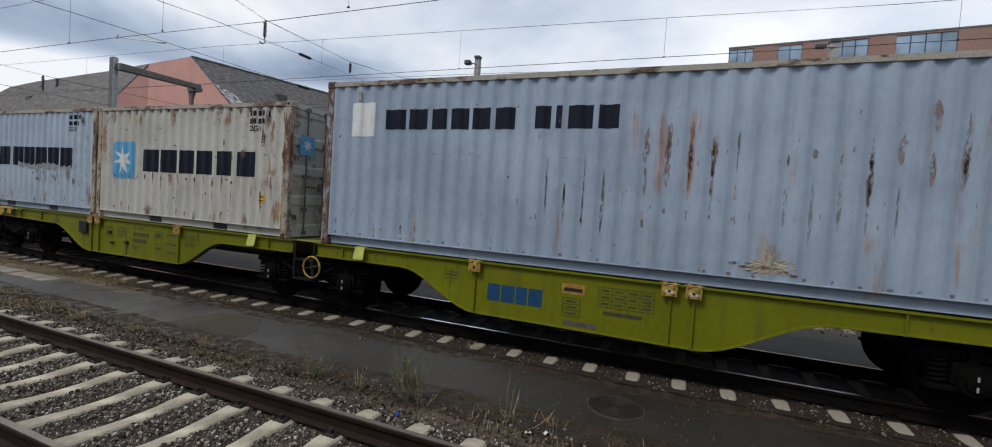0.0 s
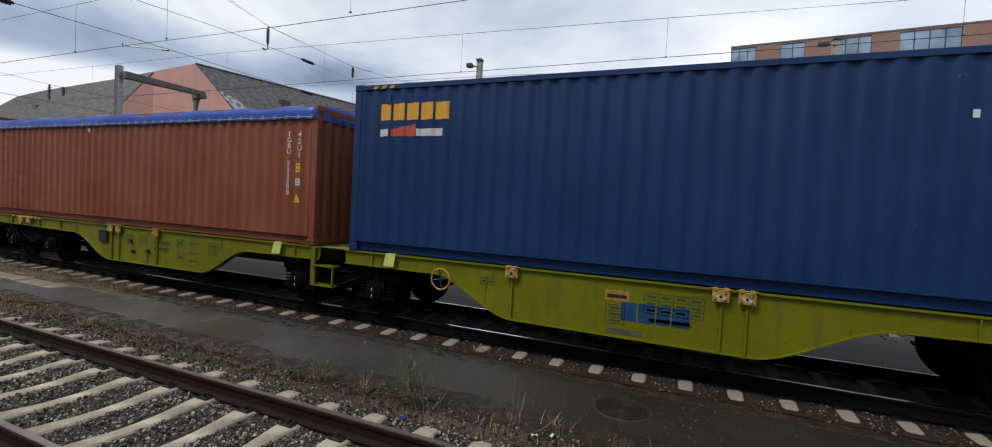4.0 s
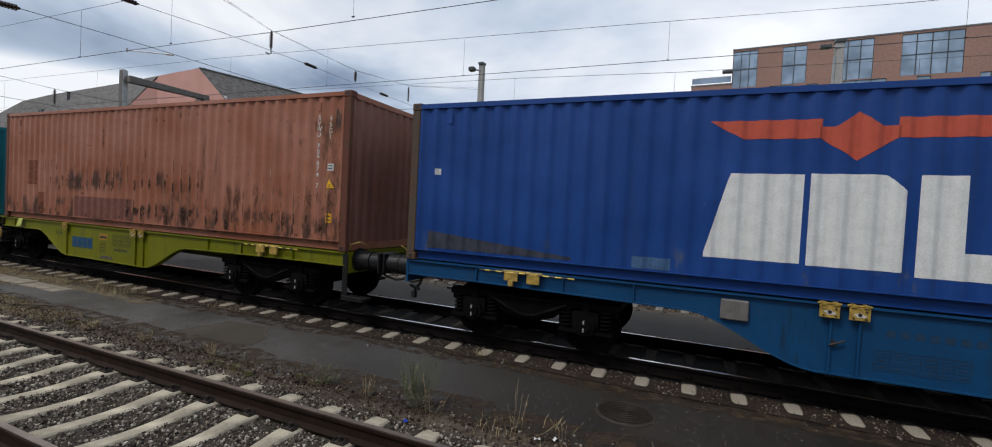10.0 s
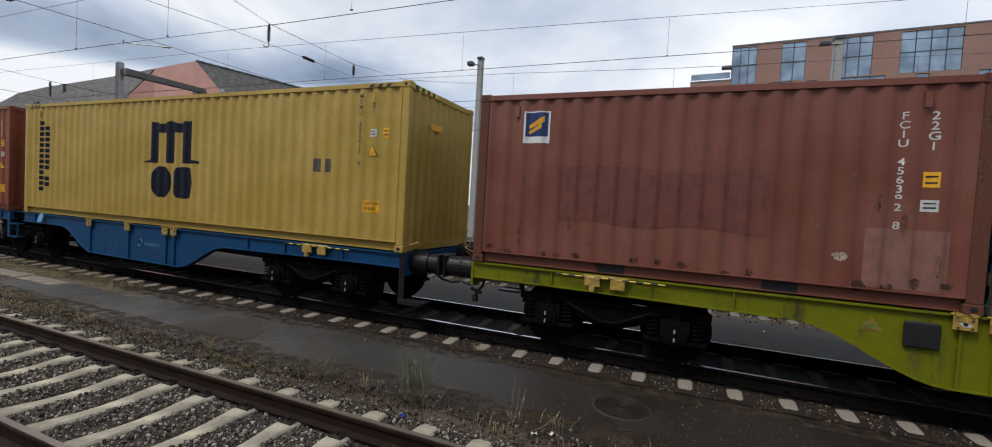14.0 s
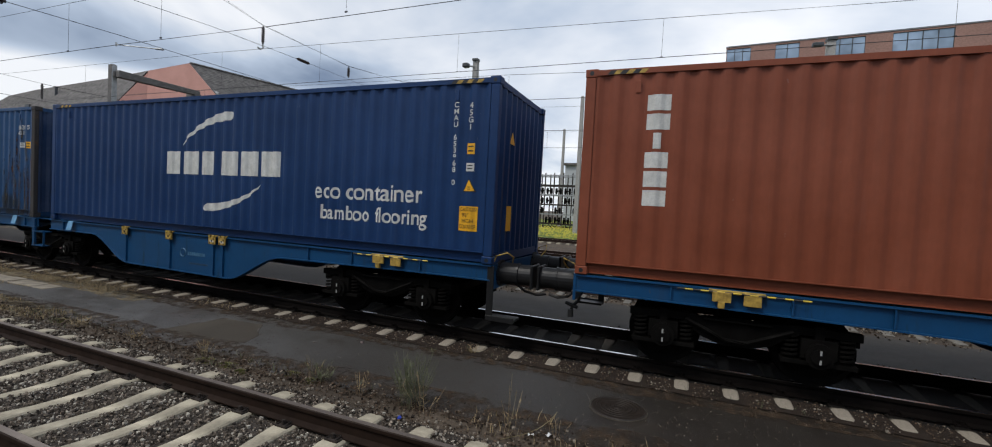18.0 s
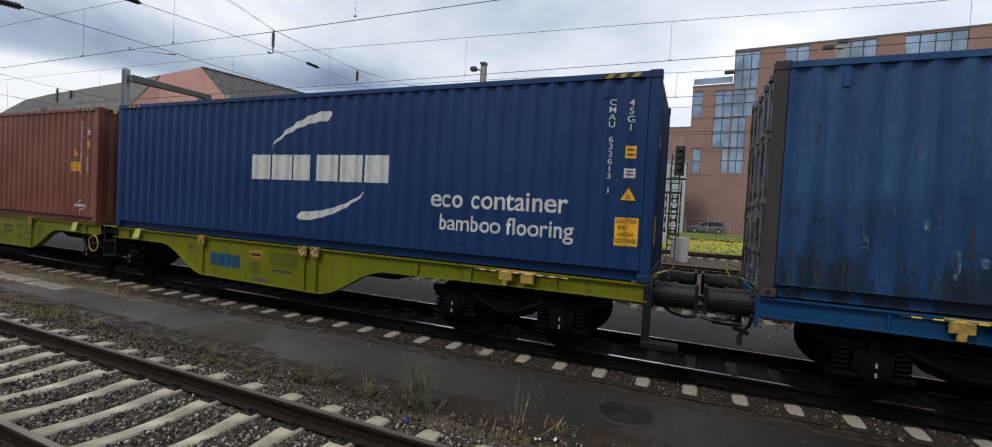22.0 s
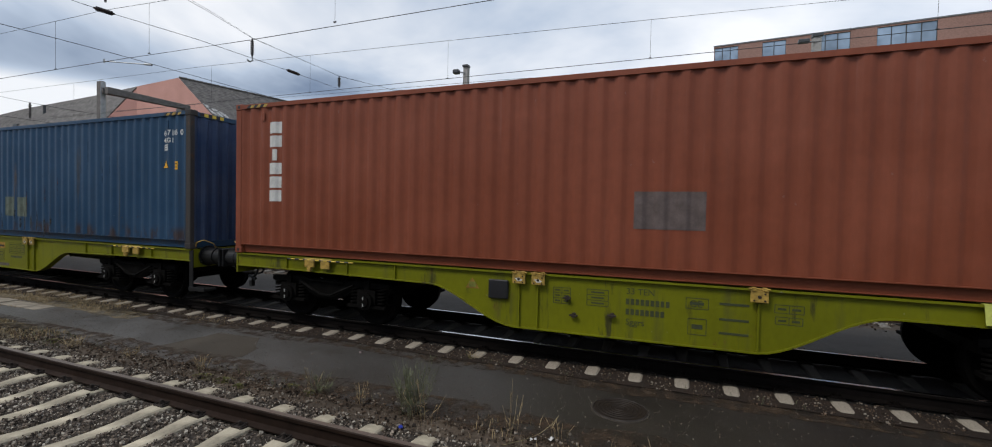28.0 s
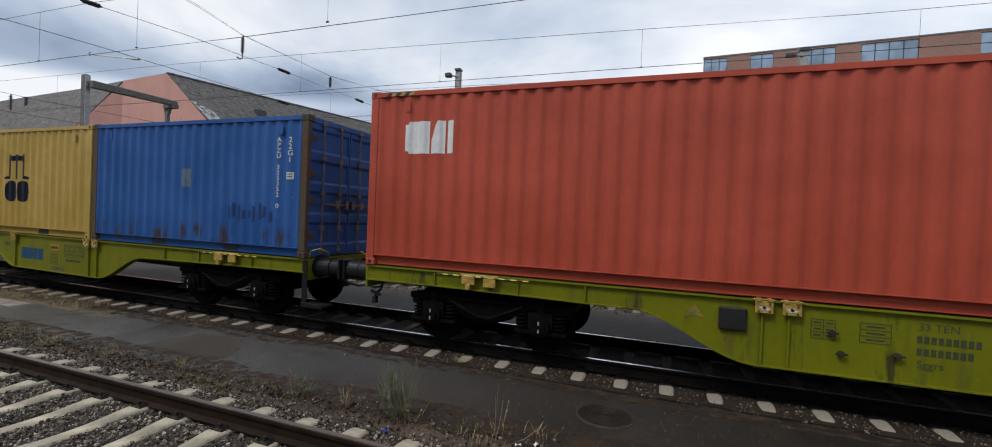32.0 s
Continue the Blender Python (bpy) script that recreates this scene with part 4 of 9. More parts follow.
for j in range(6):
    bm = fresh()
    z = 0.55 + j * 1.0
    box(bm, -14.5, -1.0, -0.06, 0.06, z - 0.06, z + 0.06)
    box(bm, -14.5, -1.0, 1.94, 2.06, z - 0.06, z + 0.06)
    part("shelf_beam", bm, M_GALV if j % 2 else M_IRON, rack)
axle = None
for j in range(4):
    for i in range(14):
        if random.random() < 0.12:
            continue
        m = pose(-13.95 + i * 0.95, 46.2, ground_z(46) + 0.62 + j * 1.0 + 0.34)
        if axle is None:
            axle = thing("spare_wheelset", "dark spare wheelset lying on a rack", "wheelset", "spare wheelsets on the rack")
            bm = fresh()
            rod(bm, (-0.30, 0, 0), (0.30, 0, 0), 0.07, 8)
            part("axle", bm, M_WHEEL, axle)
            for sx in (-0.22, 0.22):
                bm = fresh()
                rod(bm, (sx - 0.05, 0, 0), (sx + 0.05, 0, 0), 0.33, 14)
                part("wheel", bm, M_WHEEL, axle)
            axle.matrix_world = m
        else:
            copy_thing(axle, m)

shed = thing("storage_shed", "pale sheet metal shed behind the racks", "building")
shed.location = (0, 61.5, ground_z(61))
bm = fresh()
box(bm, -6.6, -1.0, 0, 6, 0, 8.7)
part("wall", bm, M_SHED, shed)
bm = fresh()
box(bm, -6.7, -0.9, -0.1, 6.1, 8.7, 8.95)
part("roof", bm, M_GALV, shed)
for i in range(4):
    bm = fresh()
    box(bm, -3.9 + i * 0.5, -3.82 + i * 0.5, -0.03, 0, 6.0, 8.2)
    part("cladding_joint", bm, M_FRAME, shed)

hut = thing("small_house", "small white gabled house with grey roof", "building")
hut.location = (-13.2, 66.0, ground_z(66))
bm = fresh()
slab(bm, [(-3.2, 0), (3.2, 0), (3.2, 4.9), (1.4, 8.1), (-3.2, 8.1)], 0, 8)
part("wall", bm, M_SHED, hut)
bm = fresh()
slab(bm, [(-3.4, 8.1), (1.45, 8.1), (3.6, 4.6), (3.75, 4.75), (1.6, 8.4), (-3.4, 8.4)], -0.4, 8.4)
part("roof", bm, M_ROOF, hut)

fence = thing("wire_fence", "grey post and wire fence along the verge", "fence")
fence.location = (0, 58.5, ground_z(58.5))
for i in range(14):
    bm = fresh()
    x = -3.0 + i * 2.35
    rod(bm, (x, 0, 0), (x, 0, 2.0), 0.045, 6)
    part("post", bm, M_GALV, fence)
for z in (0.15, 1.0, 1.95):
    bm = fresh()
    rod(bm, (-3.0, 0, z), (27.5, 0, z), 0.02, 5)
    part("rail", bm, M_GALV, fence)


def parked_car():
    c = thing("estate_car", "dark grey estate car parked beside the brick block", "car")
    c.matrix_world = pose(1.75, 64.0, ground_z(64), 0, 0, 2)
    body = plain("dark_grey_car_paint", (0.15, 0.16, 0.18), 0.3, 0.3, 0.1)
    glass = glass_mat("dark_car_glass", (0.05, 0.06, 0.07), 0.05)
    low = [(-2.2, 0.28), (-2.15, 0.62), (-1.95, 0.80), (-1.15, 0.93), (2.1, 0.95), (2.2, 0.60), (2.15, 0.28)]
    top = [(-1.15, 0.92), (-0.45, 1.42), (0.2, 1.52), (1.7, 1.50), (2.08, 0.95)]
    bm = fresh()
    slab(bm, low, -0.87, 0.87)
    part("body", bevelled(bm, 0.06), body, c)
    bm = fresh()
    slab(bm, top, -0.74, 0.74)
    cab_part = part("cabin", bevelled(bm, 0.07), body, c)
    for pts in ([(-0.90, 0.98), (-0.35, 1.38), (-0.28, 1.38), (-0.28, 0.98)], [(-0.2, 0.98), (-0.2, 1.40), (0.75, 1.44), (0.75, 0.98)], [(0.83, 0.98), (0.83, 1.44), (1.62, 1.42), (1.85, 0.98)]):
        bm = fresh()
        slab(bm, pts, -0.762, -0.742)
        part("window", bm, glass, cab_part)
    bm = fresh()
    for i in range(2):
        box(bm, -0.2, 1.6, -0.6 + i * 1.2, -0.56 + i * 1.2, 1.53, 1.57)
    part("roof_rail", bm, M_GALV, c)
    for x in (-1.38, 1.35):
        for y in (-0.80, 0.80):
            bm = fresh()
            rod(bm, (x, y - 0.1, 0.31), (x, y + 0.1, 0.31), 0.31, 16)
            wh = part("wheel", bm, M_RUBBER, c)
            bm = fresh()
            rod(bm, (x, y - 0.11, 0.31), (x, y + 0.11, 0.31), 0.19, 12)
            part("rim", bm, M_GALV, wh)
    bm = fresh()
    box(bm, -2.18, -2.0, -0.80, -0.5, 0.62, 0.76)
    part("headlight", bevelled(bm, 0.02), M_WHITE, c)
    bm = fresh()
    box(bm, 2.1, 2.2, -0.84, -0.70, 0.66, 0.92)
    part("tail_light", bm, plain("red_lens", (0.35, 0.02, 0.02), 0.2), c)


parked_car()
for i, (x, y, s) in enumerate(((12.5, 57.0, 1.2), (13.6, 57.2, 0.9), (6.5, 57.0, 0.7))):
    sh = thing("shrub", "low green shrub in the verge", "shrub", "shrubs in the verge")
    sh.location = (x, y, ground_z(y))
    bm = fresh()
    for k in range(260):
        a, b2, r = random.uniform(0, 6.28), random.uniform(0, 1.4), s * random.uniform(0.35, 1.0)
        p = Vector((r * math.cos(a) * math.cos(b2), r * math.sin(a) * math.cos(b2), 0.15 + 0.85 * r * math.sin(b2)))
        q = Euler((random.uniform(0, 3), random.uniform(0, 3), random.uniform(0, 3))).to_matrix()
        v = [bm.verts.new(p + q @ Vector(w)) for w in ((-0.09, 0, 0), (0, 0.05, 0), (0.09, 0, 0), (0, -0.05, 0))]
        bm.faces.new(v)
    part("leaves", bm, M_WEED, sh)
    bm = fresh()
    for k in range(7):
        a = k * 0.9
        rod(bm, (0, 0, 0), (0.5 * s * math.cos(a), 0.5 * s * math.sin(a), 0.6 * s), 0.02, 4)
    part("stems", bm, M_RUSTY, sh)

# ---- the train ----
BOX_Y = 7.711       # middle of the containers
DECK = 1.19         # underside of the containers
JOINT, BUFFER_GAP, PITCH = 0.817, 1.293, 26.494
FIRST_JOINT = -6.337
HALF = 12.192 + JOINT / 2     # from the joint to the end beam


def travel(t):
    """Metres that the train has rolled to the right at t seconds."""
    late = [(0, -0.14), (1.2, 0.0), (2.5, 0.14), (5.0, 0.13), (8, 0.08), (10.5, -0.03), (13.3, 0.03), (15.5, 0.02), (18.7, 0.06), (20.5, 0.12), (22.2, 0.10), (24, 0.20), (25.2, 0.14), (28, 0.12), (29, 0.08), (32, -0.12), (40, -0.12)]
    d = 0.0
    for (a, da), (b, db) in zip(late, late[1:]):
        if a <= t <= b:
            k = (t - a) / (b - a)
            d = da + (db - da) * k * k * (3 - 2 * k)
    return 6.6536 * t + 0.0093008 * t * t + 0.00011742 * t ** 3 + d


MOVERS, WHEELS = [], []


# -- containers --
RIB = 0.278
# one rib from outer face to outer face: share of the pitch and of the depth, bent with round edges
RIB_FORM = [(0, 0), (0.10, 0), (0.17, 0.13), (0.33, 0.87), (0.40, 1), (0.60, 1), (0.67, 0.87), (0.83, 0.13), (0.90, 0), (1, 0)]


def rib_depth(x, x0, n, pitch, depth=0.036):
    """How far the corrugated wall lies back at x."""
    u = ((x - x0) / pitch) % 1.0
    for (a, da), (b, db) in zip(RIB_FORM, RIB_FORM[1:]):
        if a <= u <= b:
            return depth * (da + (db - da) * (u - a) / (b - a))
    return 0.0


class Wall:
    """The ribbed side of a container, for the wall itself and for what is painted on it."""
    def __init__(self, length):
        self.x0, self.x1 = -length / 2 + 0.16, length / 2 - 0.16
        self.n = round((self.x1 - self.x0) / RIB)
        self.pitch = (self.x1 - self.x0) / self.n

    def breaks(self, a, b, step=None):
        xs = {a, b}
        for i in range(self.n):
            for u, _ in RIB_FORM[1:-1]:
                x = self.x0 + (i + u) * self.pitch
                if a < x < b:
                    xs.add(x)
        if step:
            k = int((b - a) / step)
            xs |= {a + (b - a) * i / (k + 1) for i in range(1, k + 1)}
        return sorted(xs)

    def y(self, x, lift=0.0):
        d = rib_depth(x, self.x0, self.n, self.pitch) if self.x0 <= x <= self.x1 else 0
        return -1.207 + d - lift


def corrugated(bm, wall, z0, z1, side):
    xs = wall.breaks(wall.x0, wall.x1)
    strip(bm, xs, [z0] * len(xs), [z1] * len(xs), [side * -wall.y(x) if side > 0 else wall.y(x) for x in xs])


def decal(parent, wall, mat, x0, x1, lo, hi, name="marking", label="", step=None, lift=0.004):
    """Paint on the near side between the heights lo and hi, numbers or functions of x from 0 to 1."""
    xs = wall.breaks(x0, x1, step)
    f = (lambda v: v if callable(v) else (lambda u: v))
    lo, hi = f(lo), f(hi)
    us = [(x - x0) / (x1 - x0) for x in xs]
    bm = fresh()
    strip(bm, xs, [lo(u) for u in us], [hi(u) for u in us], [wall.y(x, lift) for x in xs])
    return part(name, bm, mat, parent, label)


WALLS = {}


def conform(me, wall, lift):
    """Lays a flat marking into the ribs of the wall behind it."""
    bm = fresh()
    bm.from_mesh(me)
    xs = [v.co.x for v in bm.verts]
    for x in wall.breaks(min(xs), max(xs))[1:-1]:
        bmesh.ops.bisect_plane(bm, geom=list(bm.verts) + list(bm.edges) + list(bm.faces), dist=0.0002, plane_co=(x, 0, 0), plane_no=(1, 0, 0))
    for v in bm.verts:
        v.co.y = wall.y(v.co.x, lift)
    bm.to_mesh(me)
    bm.free()


def reach(text, size, bold):
    """How far a line of letters runs to the right."""
    cu = bpy.data.curves.new("letters", "FONT")
    cu.body, cu.size, cu.offset = text, size, bold
    ob = bpy.data.objects.new("letters", cu)
    me = bpy.data.meshes.new_from_object(ob)
    bpy.data.objects.remove(ob)
    return max(v.co.x for v in me.vertices)


def lettering(parent, text, x, z, size, mat, y=-1.2125, vertical=False, bold=0.0, name="lettering", turn=0.0, leading=1.0, width=1.0):
    """Flat letters standing on the near side, from their left end and foot; vertical: one below another."""
    if name == "lettering" and " " in text and not vertical:
        done = ""
        for word in text.split(" "):
            done += word
            lettering(parent, word, x + (reach(done, size, bold) - reach(word, size, bold)) * width, z, size, mat, y, False, bold, name, turn, leading, width)
            done += " "
        return None
    cu = bpy.data.curves.new("letters", "FONT")
    cu.body = "\n".join(text) if vertical else text
    cu.size = size
    cu.offset = bold
    if vertical:
        cu.align_x = "CENTER"
        cu.space_line = leading
    ob = bpy.data.objects.new("letters", cu)
    me = bpy.data.meshes.new_from_object(ob)
    bpy.data.objects.remove(ob)
    me.transform(Matrix.Translation((x, y, z)) @ Matrix.Rotation(turn, 4, "Y") @ Matrix.Rotation(radians(90), 4, "X") @ Matrix.Diagonal((width, 1, 1, 1)))
    me.materials.clear()
    me.materials.append(mat)
    if parent in WALLS:
        conform(me, WALLS[parent], 0.005 - (y + 1.2125))
    o = new(name, me)
    o.parent = parent
    if name in ("code", "caution_text"):
        tagged(o, kind="stuff")
    return o


def bars(parent, wall, mat, x0, z0, height, widths, gap, label="", name="marking"):
    """A brand name as a row of plain blocks."""
    x = x0
    for w in widths:
        if w > 0:
            decal(parent, wall, mat, x, x + w, z0, z0 + height, name, label)
        x += abs(w) + gap


def column(parent, wall, mat, x0, w, ztop, heights, gap, label="", name="marking"):
    """A brand name as blocks one below another."""
    z = ztop
    for h in heights:
        if h > 0:
            decal(parent, wall, mat, x0, x0 + w, z - h, z, name, label)
        z -= abs(h) + gap


def triangle_sign(parent, wall, x, z, s=0.24):
    decal(parent, wall, M_BLACK, x - s / 2, x + s / 2, z, lambda u: z + 0.01 + s * 0.88 * (1 - abs(2 * u - 1)), "warning_sign", "yellow warning triangle", 0.05, 0.004)
    decal(parent, wall, M_SIGNYEL, x - s * 0.42, x + s * 0.42, z + 0.012, lambda u: z + 0.016 + s * 0.74 * (1 - abs(2 * u - 1)), "warning_sign", "yellow warning triangle", 0.05, 0.007)
    decal(parent, wall, M_BLACK, x - s * 0.14, x + s * 0.14, z + s * 0.16, z + s * 0.2, "warning_sign", "", None, 0.010)
    decal(parent, wall, M_BLACK, x - s * 0.14, x + s * 0.14, z + s * 0.30, z + s * 0.34, "warning_sign", "", None, 0.010)


M_SIGNYEL = plain("sign_yellow", (0.85, 0.43, 0.014), 0.45, vary=0.1)


def casting(bm, x, y, z, sx, sy):
    """A corner casting with its oval holes sunk in."""
    box(bm, min(x, x + sx * 0.178), max(x, x + sx * 0.178), min(y, y + sy * 0.162), max(y, y + sy * 0.162), z, z + 0.118)


def container(name, label, mat, length, height, doors, post_mat=None, rail_mat=None, group="containers on the train", end_mat=None, open_top=False, top_mat=None):
    """A corrugated freight container. doors: +1 on its right end, -1 on its left."""
    c = thing(name, label, "container", group)
    post_mat, rail_mat, end_mat = post_mat or mat, rail_mat or mat, end_mat or mat
    w, hl = Wall(length), length / 2
    for s in (-1, 1):
        bm = fresh()
        corrugated(bm, w, 0.17, height - 0.085, s)
        part("side_panel", bm, mat, c, smooth=True)
        # top and bottom rails
        bm = fresh()
        box(bm, -hl + 0.162, hl - 0.162, s * 1.219 if s < 0 else 1.155, -1.155 if s < 0 else 1.219, height - 0.095, height - 0.02)
        part("top_rail", bm, top_mat or rail_mat, c)
        bm = fresh()
        yo = s * 1.212
        ring_pts = [(0.004, 0.180), (0.004, 0.168), (-0.068, 0.160), (-0.074, 0.034), (-0.060, 0.032), (-0.060, 0.020), (-0.12, 0.020), (-0.12, 0.180)]
        ra, rb = ([bm.verts.new((xx, yo + s * dy, zz)) for dy, zz in ring_pts] for xx in (-hl + 0.165, hl - 0.165))
        for i in range(8):
            bm.faces.new((ra[i], ra[(i + 1) % 8], rb[(i + 1) % 8], rb[i]))
        part("bottom_rail", bm, rail_mat, c)
    for sx in (-1, 1):
        for sy in (-1, 1):
            x, y = sx * hl, sy * 1.219
            bm = fresh()
            x1 = x - sx * 0.155
            box(bm, min(x - sx * 0.006, x1), max(x - sx * 0.006, x1), min(y - sy * 0.004, y - sy * 0.10), max(y - sy * 0.004, y - sy * 0.10), 0.115, height - 0.115)
            part("corner_post", bevelled(bm, 0.012), post_mat, c)
            for z in (0.0, height - 0.118):
                bm = fresh()
                casting(bm, x, y, z, -sx, -sy)
                cc = part("corner_casting", bevelled(bm, 0.012), post_mat, c)
                bm = fresh()
                rod(bm, (x - sx * 0.089, y + sy * 0.002, z + 0.059), (x - sx * 0.089, y - sy * 0.02, z + 0.059), 0.032, 10)
                part("casting_hole", bm, M_BLACK, cc)
    for sx in (-1, 1):
        for sy in (-1, 1):
            bm = fresh()
            x = sx * (hl - 0.73) if length > 8 else sx * (hl - 0.62)
            box(bm, x - 0.035, x + 0.035, min(sy * 1.205, sy * 1.222), max(sy * 1.205, sy * 1.222), height - 0.36, height - 0.19)
            part("vent_cover", bevelled(bm, 0.006), top_mat or mat, c, "small ventilator cover")
    # roof and floor
    bm = fresh()
    if open_top:
        box(bm, -hl + 0.1, hl - 0.1, -1.16, 1.16, height - 0.16, height - 0.13)
    else:
        n = 36 if length > 8 else 18
        xs, zs = [], []
        for i in range(n):
            for u, d in ((0.1, 0), (0.35, 1), (0.6, 1), (0.85, 0)):
                xs.append(-hl + 0.1 + (length - 0.2) * (i + u) / n)
                zs.append(height - 0.045 + 0.02 * d)
        a = [bm.verts.new((x, -1.16, z)) for x, z in zip(xs, zs)]
        b = [bm.verts.new((x, 1.16, z)) for x, z in zip(xs, zs)]
        for i in range(len(xs) - 1):
            bm.faces.new((a[i], a[i + 1], b[i + 1], b[i]))
    part("roof", bm, mat, c)
    bm = fresh()
    box(bm, -hl + 0.16, hl - 0.16, -1.14, 1.14, 0.13, 0.165)
    x = -hl + 0.5
    while x < hl - 0.4:
        box(bm, x, x + 0.05, -1.13, 1.13, 0.02, 0.13)
        x += 0.6
    part("floor", bm, M_BOGIE, c)
    for sx in (-1, 1):
        x = sx * hl
        bm = fresh()
        box(bm, min(x - sx * 0.03, x - sx * 0.12), max(x - sx * 0.03, x - sx * 0.12), -1.06, 1.06, height - 0.115, height - 0.02)
        part("header", bm, rail_mat, c)
        bm = fresh()
        box(bm, min(x - sx * 0.02, x - sx * 0.14), max(x - sx * 0.02, x - sx * 0.14), -1.06, 1.06, 0.02, 0.15)
        part("sill", bm, rail_mat, c)
        if sx == doors:
            for sy in (-1, 1):
                bm = fresh()
                xo, xi = x - sx * 0.045, x - sx * 0.075
                zz = 0.15
                steps = [(0.15, 0)]
                nb = 4
                for k in range(nb):
                    za = 0.15 + (height - 0.3) * (k + 0.12) / nb
                    zb = 0.15 + (height - 0.3) * (k + 0.88) / nb
                    steps += [(za, 0), (za + 0.05, 1), (zb - 0.05, 1), (zb, 0)]
                steps.append((height - 0.12, 0))
                y0, y1 = (0.012, 1.10) if sy > 0 else (-1.10, -0.012)
                a = [bm.verts.new((xo - sx * 0.03 * d, y0, z)) for z, d in steps]
                b = [bm.verts.new((xo - sx * 0.03 * d, y1, z)) for z, d in steps]
                for i in range(len(steps) - 1):
                    bm.faces.new((a[i], a[i + 1], b[i + 1], b[i]))
                for yy in (y0, y1):
                    box(bm, min(xo - sx * 0.005, xi), max(xo - sx * 0.005, xi), min(yy, yy - 0.03 if yy > y0 else yy + 0.03), max(yy, yy - 0.03 if yy > y0 else yy + 0.03), 0.15, height - 0.12)
                d = part("door", bm, end_mat, c)
                for k in (0.30, 0.78):
                    bm = fresh()
                    y = sy * k
                    rod(bm, (x - sx * 0.015, y, 0.06), (x - sx * 0.015, y, height - 0.05), 0.017, 8)
                    for z in (0.1, 0.55, 1.2, height - 0.75, height - 0.1):
                        box(bm, min(x - sx * 0.045, x + sx * 0.006), max(x - sx * 0.045, x + sx * 0.006), y - 0.05, y + 0.05, z - 0.035, z + 0.035)
                    part("lock_rod", bm, M_LOCKROD, d, "dirty grey steel locking bar")
                    bm = fresh()
                    box(bm, min(x - sx * 0.012, x + sx * 0.008), max(x - sx * 0.012, x + sx * 0.008), min(y, y - sy * 0.42), max(y, y - sy * 0.42), 0.98, 1.02)
                    box(bm, min(x - sx * 0.04, x + sx * 0.012), max(x - sx * 0.04, x + sx * 0.012), y - sy * 0.40 - 0.05, y - sy * 0.40 + 0.05, 0.92, 1.08)
                    part("door_handle", bm, M_LOCKROD, d)
                for z in (0.4, 1.05, height - 1.05, height - 0.4):
                    bm = fresh()
                    rod(bm, (x - sx * 0.012, sy * 1.11, z - 0.07), (x - sx * 0.012, sy * 1.11, z + 0.07), 0.022, 8)
                    box(bm, min(x - sx * 0.05, x - sx * 0.004), max(x - sx * 0.05, x - sx * 0.004), min(sy * 0.98, sy * 1.11), max(sy * 0.98, sy * 1.11), z - 0.04, z + 0.04)
                    part("hinge", bm, post_mat, d)
        else:
            bm = fresh()
            nb = 9
            ys, xs = [], []
            for i in range(nb):
                for u, dd in ((0.1, 0), (0.35, 1), (0.65, 1), (0.9, 0)):
                    ys.append(-1.10 + 2.2 * (i + u) / nb)
                    xs.append(x - sx * (0.03 + 0.045 * dd))
            ys, xs = [-1.12] + ys + [1.12], [x - sx * 0.03] + xs + [x - sx * 0.03]
            a = [bm.verts.new((xx, yy, 0.13)) for xx, yy in zip(xs, ys)]
            b = [bm.verts.new((xx, yy, height - 0.1)) for xx, yy in zip(xs, ys)]
            for i in range(len(xs) - 1):
                bm.faces.new((a[i], a[i + 1], b[i + 1], b[i]))
            part("end_wall", bm, end_mat, c)
    return c, w


def stripes_at(parent, wall, x0, x1, z, flip=1):
    """Yellow and black height stripes at a top corner."""
    n = 6
    for i in range(n):
        a, b = x0 + (x1 - x0) * i / n, x0 + (x1 - x0) * (i + 1) / n
        bm = fresh()
        v = [bm.verts.new((a, -1.2225, z)), bm.verts.new((b, -1.2225, z)), bm.verts.new((b + 0.05 * flip, -1.2225, z + 0.055)), bm.verts.new((a + 0.05 * flip, -1.2225, z + 0.055))]
        bm.faces.new(v)
        part("height_stripe", bm, M_YELLOW if i % 2 else M_BLACK, parent)

# containers in the order in which they roll by: colours first
def steel(name, c, rust=0.3, fade=0.25, streak=0.3, rough=0.5, dirt=0.35, stains=(), wear=0.0):
    steel.count += 1
    return paint(name, c, rust, fade, streak, steel.count * 1.37, rough, dirt, stains, wear)


BROWN, SOOT, ORANGE_RUST, SCRAPE = (0.10, 0.042, 0.02), (0.045, 0.025, 0.018), (0.22, 0.085, 0.03), (0.19, 0.28, 0.34)

def rusty(name, paint_c, cut, stretch=(1, 1, 0.45)):
    """Old paint on a post or rail, broken by rust that eats in from chips."""
    def build(n, l, p):
        big = noise_node(n, l, 4.5, 8.0, stretch, 0.72)
        fine = noise_node(n, l, 38, 4.0)
        tone = ramp_node(n, l, fine, [(0.3, shade(paint_c, 0.75)), (0.7, shade(paint_c, 1.1))])
        rust_c = ramp_node(n, l, fine, [(0.3, (0.045, 0.024, 0.015)), (0.55, (0.11, 0.055, 0.030)), (0.75, (0.18, 0.10, 0.058))])
        l.new(mixed(n, l, ramp_node(n, l, big, [(cut - 0.03, grey(0)), (cut + 0.05, grey(0.95))]), tone, rust_c), p.inputs["Base Color"])
        p.inputs["Roughness"].default_value = 0.8
        p.inputs["Specular IOR Level"].default_value = 0.25
        bumped(n, l, p, big, 0.25, 0.006)
    return material(name, build)


steel.count = 0
M_WORN = rusty("worn_brown_post", (0.085, 0.062, 0.045), 0.53)
M_DARKPOST = rusty("dark_grimy_post", (0.05, 0.045, 0.042), 0.61)
